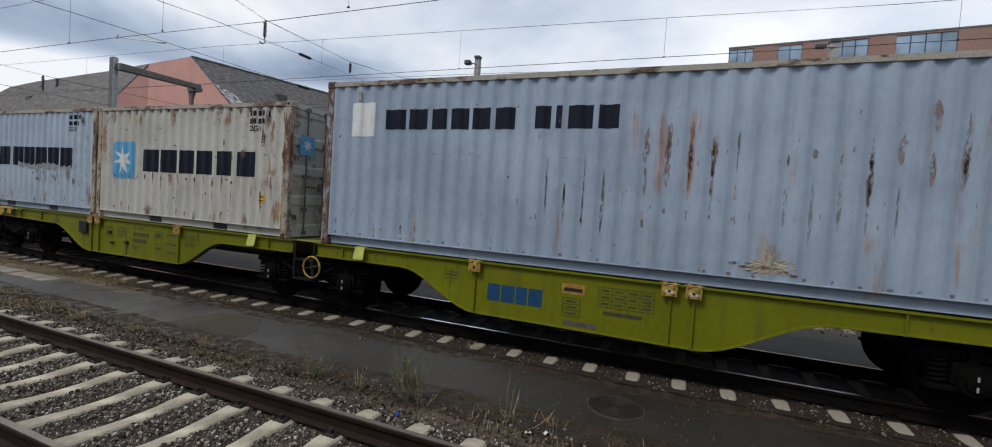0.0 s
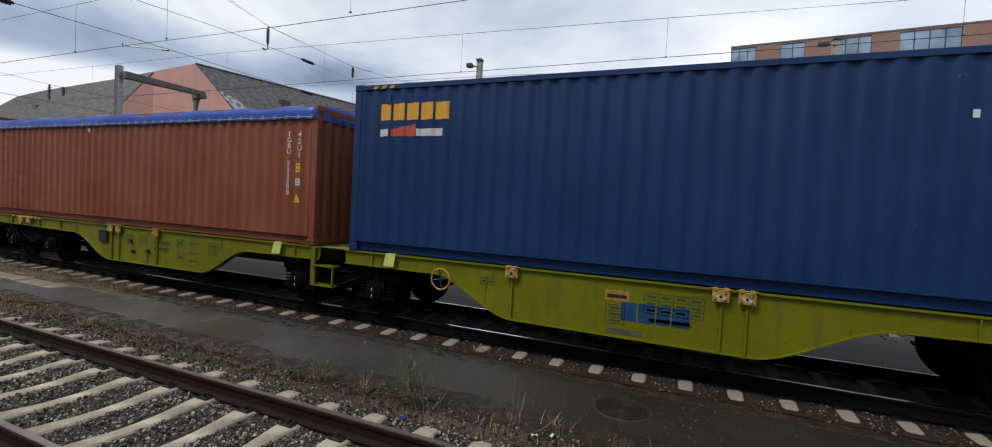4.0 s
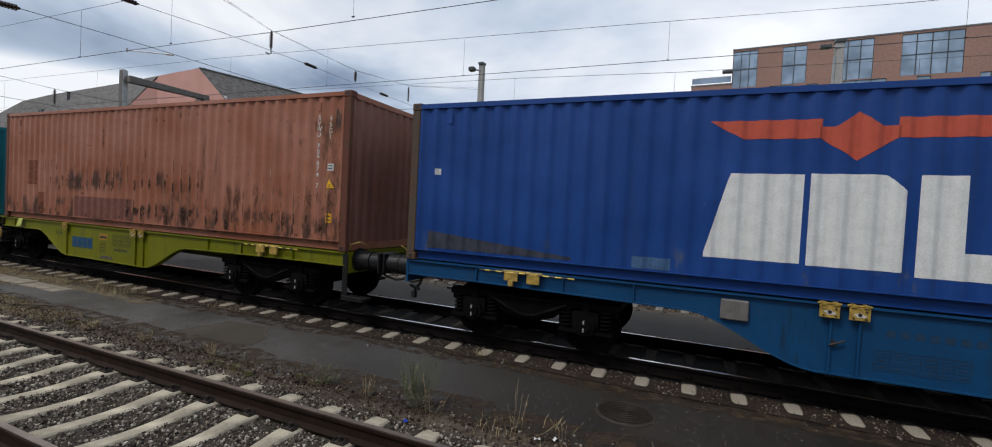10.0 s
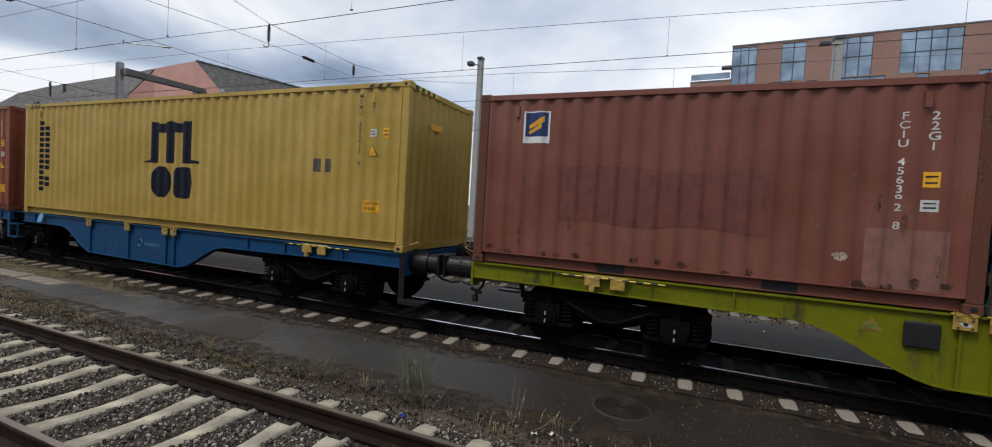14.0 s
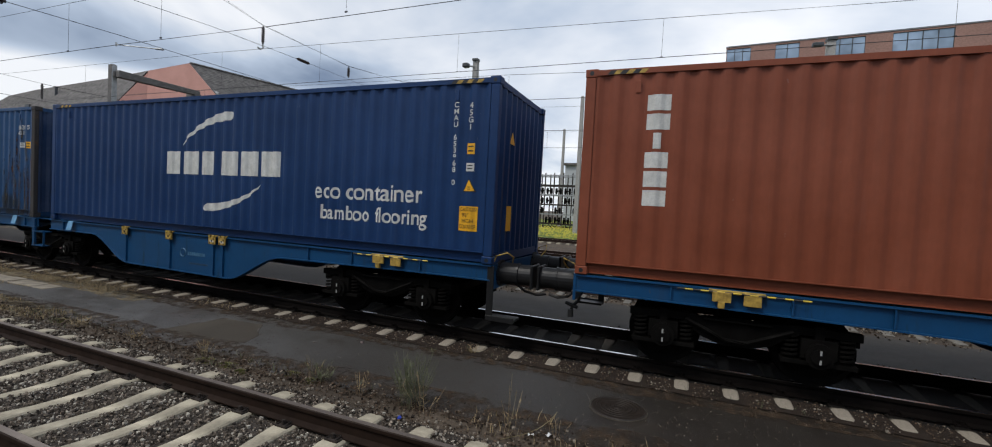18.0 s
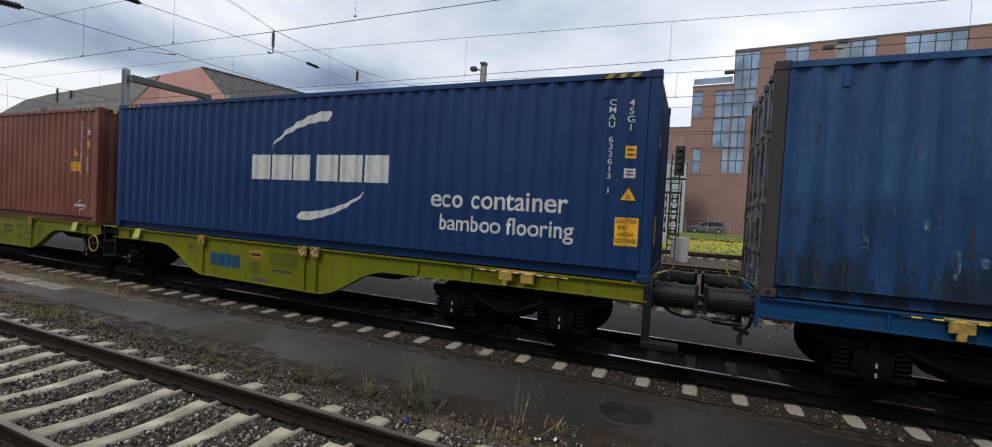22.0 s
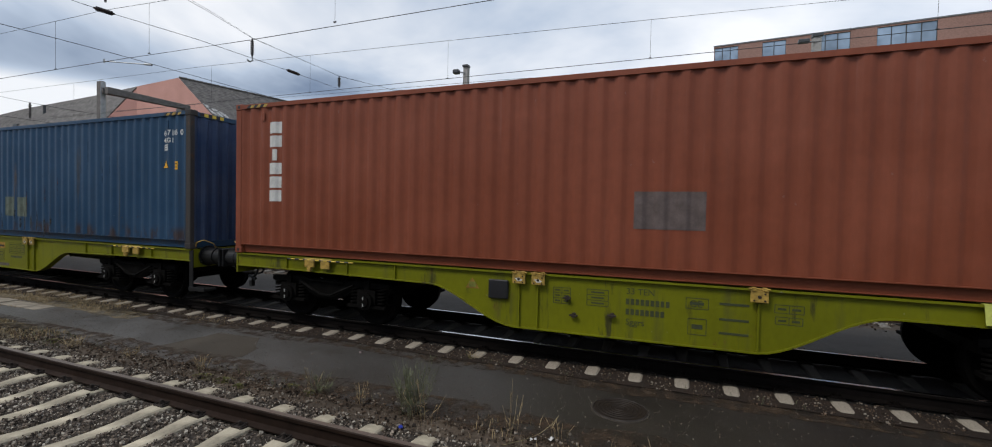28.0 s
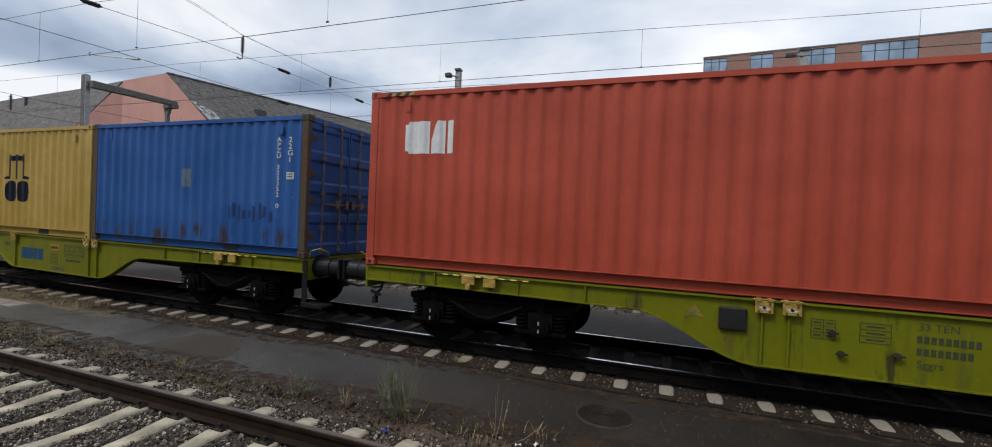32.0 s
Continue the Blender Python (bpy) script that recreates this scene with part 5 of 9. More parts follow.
M_GREYBOX = steel("pale_blue_grey_paint", wear=0.6, c=(0.300, 0.37, 0.46), rust=0.22, fade=0.25, streak=0.5, dirt=0.3, stains=((-1.0, 1.6, 1.2, 2.3, (0.33, 0.18, 0.13), 0.45, 0.12), (1.5, 5.8, 0.8, 2.3, (0.27, 0.19, 0.16), 0.40, 0.10), (-6, 6, 0.1, 0.8, (0.30, 0.22, 0.17), 0.35, 0.2)))
M_WHITEBOX = steel("dirty_white_paint", wear=1.0, c=(0.47, 0.455, 0.40), rust=0.55, fade=0.2, streak=0.2, dirt=0.35, stains=((-2.0, 2.6, 0.8, 1.12, (0.30, 0.16, 0.08), 0.46, 0.35), (2.3, 3.0, 0.2, 2.5, (0.26, 0.14, 0.06), 0.5, 0.5), (-3.0, -2.55, 0.2, 2.5, (0.26, 0.14, 0.06), 0.55, 0.5), (-3.0, 3.0, 2.15, 2.55, (0.20, 0.10, 0.05), 0.45, 0.5), (-2.9, 2.9, 0.1, 0.35, BROWN, 0.38, 0.4)))
M_GREY20 = steel("pale_grey_paint", wear=0.9, c=(0.37, 0.44, 0.525), rust=0.40, fade=0.2, streak=0.2, dirt=0.3, stains=((-2.8, 2.9, 0.1, 0.5, (0.22, 0.13, 0.08), 0.45, 0.4), (2.2, 3.0, 0.2, 2.5, (0.20, 0.11, 0.06), 0.45, 0.45), (0.5, 2.6, 0.7, 1.2, (0.20, 0.19, 0.18), 0.6, 0.6)))

M_PALEPOST = rusty("rusty_pale_post", (0.37, 0.32, 0.25), 0.50)
M_GREYPOST = rusty("rusty_grey_post", (0.30, 0.29, 0.28), 0.47)
M_RUSTTOP = rusty("rusty_pale_rail", (0.36, 0.33, 0.28), 0.55, (0.35, 1, 1))
M_SCABRUST = flaked("flaking_rust", (0.15, 0.078, 0.05), 0.62)
M_REDRUST = flaked("thin_red_rust", (0.27, 0.175, 0.145), 0.50)
M_GRIMERUN = flaked("dark_grime_run", (0.21, 0.205, 0.205), 0.46)
M_SOFTSCAB = flaked("pale_brown_flakes", (0.20, 0.13, 0.095), 0.52)
M_CREAMSCAB = flaked("cream_filler", (0.42, 0.37, 0.28), 0.60)
M_SOOTSCAB = flaked("black_brown_stain", (0.062, 0.032, 0.022), 0.58, 12.0, 0.5)
M_BROWNRUN = flaked("brown_stain_run", (0.15, 0.062, 0.036), 0.50)
M_PALESCRAPE = flaked("pale_blue_scrape", (0.12, 0.19, 0.28), 0.54, 20.0, 0.6)
M_BLUESCRAPE = flaked("dull_blue_scrape_mark", (0.035, 0.085, 0.17), 0.5)
M_OLIVERUN = flaked("brown_grey_run", (0.065, 0.058, 0.045), 0.5)
M_NAVY = steel("navy_paint", (0.001, 0.028, 0.107), 0.04, 0.04, 0.05, dirt=0.25)
M_OXIDE = steel("orange_brown_paint", (0.215, 0.056, 0.020), 0.12, 0.12, 0.12, dirt=0.2)
M_MAROON = steel("maroon_paint", (0.136, 0.034, 0.021), 0.10, 0.12, 0.12, dirt=0.22)
M_ROYAL = steel("royal_blue_paint", (0.002, 0.043, 0.21), 0.10, 0.05, 0.08, stains=((-6, 6, 0.15, 0.45, (0.08, 0.09, 0.11), 0.35, 0.5),))
M_BLUEDOOR = steel("grimy_blue_door", (0.010, 0.040, 0.115), 0.6, 0.35, 0.5, dirt=0.8)
M_SALMON = steel("faded_salmon_paint", wear=0.8, c=(0.315, 0.107, 0.054), rust=0.34, fade=0.3, streak=0.1, dirt=0.5, stains=((-3.6, 0.9, 0.85, 1.35, SOOT, 0.60, 0.45), (-6, 6, 0.12, 0.62, SOOT, 0.62, 0.5), (0.9, 6, 0.4, 1.1, (0.085, 0.035, 0.02), 0.52, 0.45), (4.6, 6, 0.3, 2.4, BROWN, 0.5, 0.4), (-6, 3, 0.5, 2.2, BROWN, 0.3, 0.15)))
M_OLDDOOR = steel("rusty_salmon_door", (0.20, 0.075, 0.045), 0.75, 0.2, 0.1, dirt=0.7)
M_TEAL = steel("teal_paint", (0.003, 0.165, 0.215), 0.30, 0.06, 0.12, stains=((-2.9, 2.9, 1.0, 2.4, (0.13, 0.11, 0.07), 0.27, 0.14), (-2.9, 2.9, 0.1, 0.4, BROWN, 0.45, 0.5)))
M_TEALPOST = rusty("rusty_teal_post", (0.04, 0.12, 0.125), 0.50)
M_BROWN20 = steel("brown_red_paint", (0.178, 0.053, 0.031), 0.22, 0.15, 0.12, dirt=0.35, wear=0.4)
M_REDPOST = rusty("brown_red_post", (0.125, 0.046, 0.030), 0.56)
M_MUSTARD = steel("mustard_paint", (0.44, 0.29, 0.055), 0.18, 0.2, 0.2, dirt=0.25)
M_RUSTRED = steel("rust_red_paint", (0.205, 0.050, 0.021), 0.08, 0.06, 0.10, dirt=0.15)
M_OLDBLUE = steel("weathered_blue_paint", wear=0.5, c=(0.009, 0.054, 0.145), rust=0.30, fade=0.06, streak=0.15, dirt=0.5, stains=((-6, -1.0, 1.3, 2.85, (0.022, 0.075, 0.155), 0.55, 0.15), (-6, 6, 0.18, 1.22, (0.009, 0.036, 0.082), 0.66, 0.35), (-6, 6, -0.05, 0.55, (0.009, 0.016, 0.028), 0.80, 0.4), (5.0, 6, 0.15, 2.0, (0.07, 0.055, 0.04), 0.5, 0.35), (-5.9, 1.2, 0.75, 1.15, (0.035, 0.055, 0.075), 0.45, 0.4)))
M_BRIGHTBLUE = steel("bright_blue_paint", (0.004, 0.105, 0.34), 0.2, 0.06, 0.12, stains=((-1.0, 0.9, 0.1, 2.85, (0.014, 0.080, 0.17), 0.75, 0.08), (-6, 6, 0.1, 0.6, BROWN, 0.35, 0.3)))
M_FADEDBLUE = steel("faded_steel_blue_paint", (0.011, 0.050, 0.108), 0.30, 0.08, 0.2, dirt=0.65, stains=((-6, 4, 0.15, 2.2, (0.055, 0.055, 0.055), 0.32, 0.10), (-1.0, 2.0, 0.2, 1.9, (0.12, 0.085, 0.055), 0.22, 0.08), (-6, 6, 0.1, 0.4, SOOT, 0.6, 0.4)))
M_CORAL = steel("coral_red_paint", (0.415, 0.064, 0.032), 0.06, 0.05, 0.08, dirt=0.12)
M_MIDBLUE = steel("mid_blue_paint", (0.010, 0.080, 0.28), 0.2, 0.1, 0.15, stains=((-2.9, 2.9, 0.1, 0.5, SOOT, 0.5, 0.4),))
M_TARP = plain("blue_tarpaulin", (0.010, 0.060, 0.36), 0.42, 0, 0.25, 1.5, 30)

LOADS = []
HC, STD = 2.896, 2.591


def load(i, seg, half, *args, **kw):
    """Puts a container on wagon i: seg +1 right unit, -1 left unit; half 0: whole unit, +1 or -1: its right or left 20 feet."""
    c, w = container(*args, **kw)
    joint = FIRST_JOINT - PITCH * i
    x = joint + seg * (JOINT / 2 + 6.096)
    if half:
        x += half * 3.055
    c.location = (x, BOX_Y, DECK)
    WALLS[c] = w
    MOVERS.append((c, x, BOX_Y, DECK))
    return c, w


n40 = "freight_container"
c_ml, w_ml = load(0, 1, 0, n40, "pale blue-grey corrugated container streaked with rust", M_GREYBOX, 12.192, HC, -1, M_GREYPOST, top_mat=M_RUSTTOP)
c_w20, w_w20 = load(0, -1, 1, n40, "dirty white short container with rusty top", M_WHITEBOX, 6.058, STD, 1, M_PALEPOST, top_mat=M_RUSTTOP)
c_g20, w_g20 = load(0, -1, -1, n40, "pale grey short container with rusty corner posts", M_GREY20, 6.058, STD, 1, M_PALEPOST, top_mat=M_RUSTTOP)
c_se, w_se = load(1, 1, 0, n40, "clean navy blue high container", M_NAVY, 12.192, HC, -1)
c_tp, w_tp = load(1, -1, 0, n40, "orange-brown open-top container under a blue tarpaulin", M_OXIDE, 12.192, STD, -1, open_top=True)
c_tx, w_tx = load(2, 1, 0, n40, "maroon corrugated high container", M_MAROON, 12.192, HC, -1)
c_ap, w_ap = load(2, -1, 0, n40, "royal blue container with rusty corner posts", M_ROYAL, 12.192, STD, -1, M_WORN, end_mat=M_BLUEDOOR)
c_sv, w_sv = load(3, 1, 0, n40, "faded salmon container covered with brown rust stains", M_SALMON, 12.192, HC, -1, M_REDPOST, end_mat=M_OLDDOOR)
c_te, w_te = load(3, -1, 1, n40, "teal short container with a white name panel", M_TEAL, 6.058, STD, -1, M_TEALPOST)
c_br, w_br = load(3, -1, -1, n40, "brown-red short container with a small blue emblem", M_BROWN20, 6.058, STD, -1, M_REDPOST)
c_ms, w_ms = load(4, 1, 0, n40, "mustard yellow high container with black emblem", M_MUSTARD, 12.192, HC, -1)
c_t2, w_t2 = load(4, -1, 0, n40, "rust-red high container with white column lettering", M_RUSTRED, 12.192, HC, -1)
c_ce, w_ce = load(5, 1, 0, n40, "navy blue high container with white swooshes", M_NAVY, 12.192, HC, -1)
c_co, w_co = load(5, -1, 0, n40, "weathered blue container with scraped paint and rusty end", M_OLDBLUE, 12.192, HC, -1, M_DARKPOST, end_mat=M_BLUEDOOR)
c_c2, w_c2 = load(6, 1, 0, n40, "navy blue high container with large white swooshes", M_NAVY, 12.192, HC, -1)
c_x2, w_x2 = load(6, -1, 0, n40, "reddish brown corrugated high container", M_BROWN20, 12.192, HC, -1)
c_bb, w_bb = load(7, 1, 0, n40, "bright blue container with grey weathered ribs", M_BRIGHTBLUE, 12.192, HC, -1, M_WORN)
c_t3, w_t3 = load(7, -1, 0, n40, "rust-red high container with a grey repair patch", M_RUSTRED, 12.192, HC, -1)
c_s2, w_s2 = load(8, 1, 0, n40, "faded steel blue container with patches and rust runs", M_FADEDBLUE, 12.192, HC, -1, M_DARKPOST, end_mat=M_BLUEDOOR)
c_ca, w_ca = load(8, -1, 0, n40, "coral red corrugated high container", M_CORAL, 12.192, HC, 1)
c_a2, w_a2 = load(9, 1, 1, n40, "mid blue short container with grimy lower edge", M_MIDBLUE, 6.058, STD, 1, M_WORN)
c_m2, w_m2 = load(9, 1, -1, n40, "mustard yellow short container with black emblem", M_MUSTARD, 6.058, STD, 1)


# -- what is painted on the containers --
def idcol(c, text, x, top, foot, mat):
    """A code written downwards, one character below another."""
    n = len(text)
    pitch = (top - foot) / n
    size = pitch * 1.14
    lettering(c, text, x, top - size * 0.70, size, mat, vertical=True, leading=pitch / size, bold=0.0012, width=1.15, name="code")


def small_signs(c, w, x, items):
    """Small labels at heights: w white plate, y yellow plate, t triangle, c caution plate."""
    for kind, z, *rest in items:
        if kind == "w":
            decal(c, w, M_OFFWHITE, x - 0.075, x + 0.075, z, z + 0.13, "data_plate", "small white label")
            decal(c, w, M_BLACK, x - 0.05, x + 0.05, z + 0.035, z + 0.052, "data_plate", "", None, 0.007)
            decal(c, w, M_BLACK, x - 0.05, x + 0.05, z + 0.085, z + 0.10, "data_plate", "", None, 0.007)
        elif kind == "y":
            decal(c, w, M_SIGNYEL, x - 0.07, x + 0.07, z, z + 0.17, "data_plate", "small yellow label")
            decal(c, w, M_BLACK, x - 0.05, x + 0.05, z + 0.11, z + 0.13, "data_plate", "", None, 0.007)
            decal(c, w, M_BLACK, x - 0.05, x + 0.05, z + 0.04, z + 0.06, "data_plate", "", None, 0.007)
        elif kind == "t":
            triangle_sign(c, w, x, z, 0.23)
        elif kind == "c":
            wd, ht, lines = rest
            decal(c, w, M_SIGNYEL, x - wd / 2, x + wd / 2, z, z + ht, "caution_plate", "yellow caution plate", None, 0.004)
            for i, tx in enumerate(lines):
                sz = ht / (len(lines) + 0.3)
                k = min(1.0, wd * 0.92 / (len(tx) * sz * 0.62))
                lettering(c, tx, x - min(wd * 0.46, len(tx) * sz * 0.31), z + ht - (i + 0.85) * sz, sz * 0.95, M_BLACK, y=-1.2175, width=k, name="caution_text")


def top_corners(c, w, length, height, left=True, right=True):
    h = length / 2
    if left:
        stripes_at(c, w, -h + 0.30, -h + 0.80, height - 0.092, 1)
    if right:
        stripes_at(c, w, h - 0.85, h - 0.32, height - 0.092, 1)


def swoosh(c, w, x0, x1, z0, z1, up, mat=None):
    """A tapered crescent: thin at one end, broad at the other."""
    h = z1 - z0
    if up:
        def mid(u): return z0 + h * (0.92 * math.sin(u ** 0.78 * 1.5))
        def half(u): return (0.012 + 0.165 * h * u ** 0.7) * math.sqrt(min(1, 0.03 + (1 - u) / 0.07))
        decal(c, w, mat or M_OFFWHITE, x0, x1, lambda u: mid(u) - half(u), lambda u: min(z1, mid(u) + half(u) * 0.7), "emblem", "white swoosh", 0.05)
    else:
        def mid(u): return z1 - h * (0.92 * math.sin((1 - u) ** 0.78 * 1.5))
        def half(u): return (0.012 + 0.165 * h * (1 - u) ** 0.7) * math.sqrt(min(1, 0.03 + u / 0.07))
        decal(c, w, mat or M_OFFWHITE, x0, x1, lambda u: max(z0, mid(u) - half(u) * 0.7), lambda u: mid(u) + half(u), "emblem", "white swoosh", 0.05)


def star_panel(c, w, x0, x1, z0, z1, blue):
    decal(c, w, blue, x0, x1, lambda u: z0 + 0.06 * max(0, 1 - u / 0.06, 1 - (1 - u) / 0.06), lambda u: z1 - 0.06 * max(0, 1 - u / 0.06, 1 - (1 - u) / 0.06), "emblem", "pale blue square with white star", 0.04)
    cx, cz, R = (x0 + x1) / 2, (z0 + z1) / 2, (z1 - z0) * 0.42
    bm = fresh()
    ctr = bm.verts.new((cx, -1.215, cz))
    pts = []
    for i in range(14):
        a = math.pi / 2 + math.pi * i / 7
        r = R if i % 2 == 0 else R * 0.36
        pts.append(bm.verts.new((cx + r * math.cos(a), -1.215, cz + r * math.sin(a))))
    for i in range(14):
        bm.faces.new((ctr, pts[i], pts[(i + 1) % 14]))
    bmesh.ops.subdivide_edges(bm, edges=bm.edges[:], cuts=7, use_grid_fill=True)
    for v in bm.verts:
        v.co.y = w.y(v.co.x, 0.008)
    part("star", bm, M_WHITE, c, "white star")


def scab(bm, w, rng, x, z, wide, high, lift):
    """One torn patch, longer than wide, with a ragged outline, laid into the ribs."""
    k = 7
    lean, rows = rng.uniform(-0.12, 0.12) * wide, []
    for i in range(k + 1):
        v = i / k
        half = 0.5 * wide * (0.15 + 0.85 * math.sqrt(min(1, 4 * v, 3.2 * (1 - v))))
        xl, xr = x + lean * v - half * rng.uniform(0.45, 1.0), x + lean * v + half * rng.uniform(0.45, 1.0)
        rows.append([bm.verts.new((xl + (xr - xl) * j / 4, w.y(xl + (xr - xl) * j / 4, lift), z + high * (0.5 - v))) for j in range(5)])
    for p, q in zip(rows, rows[1:]):
        for j in range(4):
            bm.faces.new((p[j], p[j + 1], q[j + 1], q[j]))


def scabs(c, w, mat, x0, x1, z0, z1, wide, high, seed, share=1.0, each=1, at=0.5, lift=0.006, label="flaked paint along the ribs", drift=0.0):
    """Torn or stained patches on the ribs between x0 and x1, centred from z0 to z1; wide, high: smallest and largest."""
    rng = random.Random(seed)
    bm = fresh()
    for i in range(w.n + 1):
        x = w.x0 + (i + at) * w.pitch
        if not x0 <= x <= x1:
            continue
        for _ in range(each):
            if rng.random() < share:
                scab(bm, w, rng, x + rng.uniform(-1, 1) * drift, rng.uniform(z0, z1), rng.uniform(*wide), rng.uniform(*high), lift)
    if not bm.verts:
        bm.free()
        return
    tagged(part("paint_damage", bm, mat, c, label), kind="stuff")


def smear(c, w, mat, x, z, half, tall, seed, lift=0.0055):
    """A ragged round blot."""
    rng = random.Random(seed)
    bm = fresh()
    n = 34
    rim = [rng.uniform(0.55, 1.0) for _ in range(n)]
    rows = []
    for k in (0.0, 0.33, 0.66, 1.0):
        rows.append([])
        for i in range(n):
            a = 2 * math.pi * i / n
            xx = x + half * k * rim[i] * math.cos(a)
            rows[-1].append(bm.verts.new((xx, w.y(xx, lift), z + tall * k * rim[i] * math.sin(a))))
    for p, q in zip(rows, rows[1:]):
        for i in range(n):
            bm.faces.new((p[i], p[(i + 1) % n], q[(i + 1) % n], q[i]))
    bmesh.ops.remove_doubles(bm, verts=bm.verts, dist=0.0005)
    part("blot", bm, mat, c, "ragged stain")


M_INK = plain("black_lettering", (0.008, 0.011, 0.022), 0.55, vary=0.2, bump=0.05, coat=0.18)
M_SKYBLUE = plain("pale_blue_panel", (0.10, 0.36, 0.60), 0.5, vary=0.15)
M_EMBLEMRED = plain("emblem_red", (0.50, 0.075, 0.035), 0.5, vary=0.12)
M_AMBER = plain("amber_lettering", (0.72, 0.34, 0.02), 0.45, vary=0.1)
M_DEEPBLUE = plain("deep_blue_lettering", (0.006, 0.030, 0.125), 0.5)
M_CREAM = plain("cream_lettering", (0.56, 0.50, 0.40), 0.6, vary=0.3)
M_REPAINT = flaked("dull_repaint", (0.215, 0.078, 0.045), 0.70, 5.0, 0.8, 0.15)
M_GREYPATCH = plain("grey_repaint", (0.115, 0.085, 0.078), 0.7, vary=0.3)
M_TAN = plain("fresh_orange_brown", (0.225, 0.058, 0.020), 0.5, vary=0.15)
M_PALEPATCH = plain("pale_tape_patch", (0.11, 0.135, 0.105), 0.7, vary=0.3)
M_DIRTYGREY = plain("grey_brown_scrape", (0.10, 0.085, 0.075), 0.8, vary=0.4)

# pale blue-grey container
decal(c_ml, w_ml, M_WHITE, -5.54, -5.04, 1.93, 2.51, "repaint_patch", "white painted-over square")
bars(c_ml, w_ml, M_INK, -4.81, 2.05, 0.33, [0.38, 0.36, 0.27, 0.32, 0.30, 0.32], 0.075)
bars(c_ml, w_ml, M_INK, -2.17, 2.06, 0.33, [0.24, 0.09, 0.36, 0.28], 0.085)
smear(c_ml, w_ml, plain("ochre_stain", (0.40, 0.36, 0.27), 0.8, vary=0.25, scale=5.0), 0.98, 0.34, 0.34, 0.13, 5)
smear(c_ml, w_ml, M_CREAMSCAB, 1.02, 0.50, 0.10, 0.15, 6, 0.0065)
for k in range(7):
    smear(c_ml, w_ml, M_SCABRUST, 0.60 + 0.11 * k, 0.355 - 0.012 * k + 0.02 * math.sin(5 * k), 0.075, 0.022 + 0.012 * (k == 3), 20 + k, 0.009)
# white and grey short containers
for c, w, x in ((c_w20, w_w20, -1.37), (c_g20, w_g20, -1.44)):
    star_panel(c, w, x - 1.12, x - 0.29, 0.95, 1.79, M_SKYBLUE)
    bars(c, w, M_INK, x, 1.13, 0.49, [0.54, 0.50, 0.43, 0.47, 0.45, 0.52], 0.115)
    lettering(c, "22G1", x + 3.28, 2.03, 0.14, M_INK, bold=0.003, name="code")
    for k in range(2):
        bars(c, w, M_INK, x + 3.28, 2.17 + 0.15 * k, 0.10, [0.08] * (4 + k), 0.035, name="code")
    small_signs(c, w, x + 3.69, [("w", 1.76)])
    for a, b in ((-1.10, -0.71), (0.96, 1.34)):
        bm = fresh()
        box(bm, a, b, -1.1500, -1.1360, 0.024, 0.150)
        part("fork_pocket", bm, M_BLACK, c, "dark fork pocket")
small_signs(c_w20, w_w20, 2.33, [("y", 0.63)])
decal(c_g20, w_g20, plain("scraped_grey", (0.30, 0.31, 0.32), 0.6, vary=0.4), -0.48, 2.0, lambda u: 1.07 + 0.025 * math.sin(17 * u) + 0.03 * math.sin(53 * u) + 0.015 * math.sin(91 * u), lambda u: 1.19 + 0.03 * math.sin(11 * u + 1) + 0.025 * math.sin(67 * u), "scuff", "long grey scrape", 0.06, 0.008)
# torn paint and rust on the three pale containers
scabs(c_ml, w_ml, M_REDRUST, -0.65, 0.5, 1.70, 1.90, (0.07, 0.13), (0.30, 0.60), 1, each=2)
scabs(c_ml, w_ml, M_REDRUST, -0.65, 0.5, 1.35, 1.65, (0.05, 0.09), (0.25, 0.5), 2)
scabs(c_ml, w_ml, M_GRIMERUN, -0.1, 0.6, 1.2, 2.3, (0.03, 0.05), (0.4, 0.9), 3, each=2)
scabs(c_ml, w_ml, M_SOFTSCAB, -0.65, 0.5, 1.68, 1.76, (0.06, 0.10), (0.06, 0.16), 4)
scabs(c_ml, w_ml, M_GRIMERUN, -2.0, -0.9, 0.9, 1.3, (0.025, 0.05), (0.5, 1.0), 5, each=2)
scabs(c_ml, w_ml, M_CREAMSCAB, -2.0, 0.6, 0.8, 1.3, (0.02, 0.04), (0.15, 0.4), 6, 0.7)
scabs(c_ml, w_ml, M_SOFTSCAB, -2.0, 0.6, 0.75, 1.0, (0.03, 0.07), (0.05, 0.14), 7, 0.8)
scabs(c_ml, w_ml, M_GRIMERUN, 1.1, 5.9, 1.0, 2.0, (0.03, 0.06), (0.5, 1.2), 8, 0.75)
scabs(c_ml, w_ml, M_REDRUST, 1.9, 5.6, 1.3, 2.2, (0.05, 0.10), (0.3, 0.7), 9, 0.6, each=2)
scabs(c_ml, w_ml, M_SOFTSCAB, 1.0, 5.9, 1.55, 1.75, (0.03, 0.07), (0.05, 0.16), 10, 0.6)
scabs(c_ml, w_ml, M_SOFTSCAB, -6, 6, 0.205, 0.23, (0.05, 0.08), (0.03, 0.05), 11, 0.8)
scabs(c_ml, w_ml, M_CREAMSCAB, -5.8, -2.6, 0.25, 0.45, (0.04, 0.07), (0.10, 0.30), 12, 0.3)
scabs(c_ml, w_ml, M_SOFTSCAB, -5.8, -2.6, 0.25, 0.50, (0.03, 0.06), (0.08, 0.26), 13, 0.35)
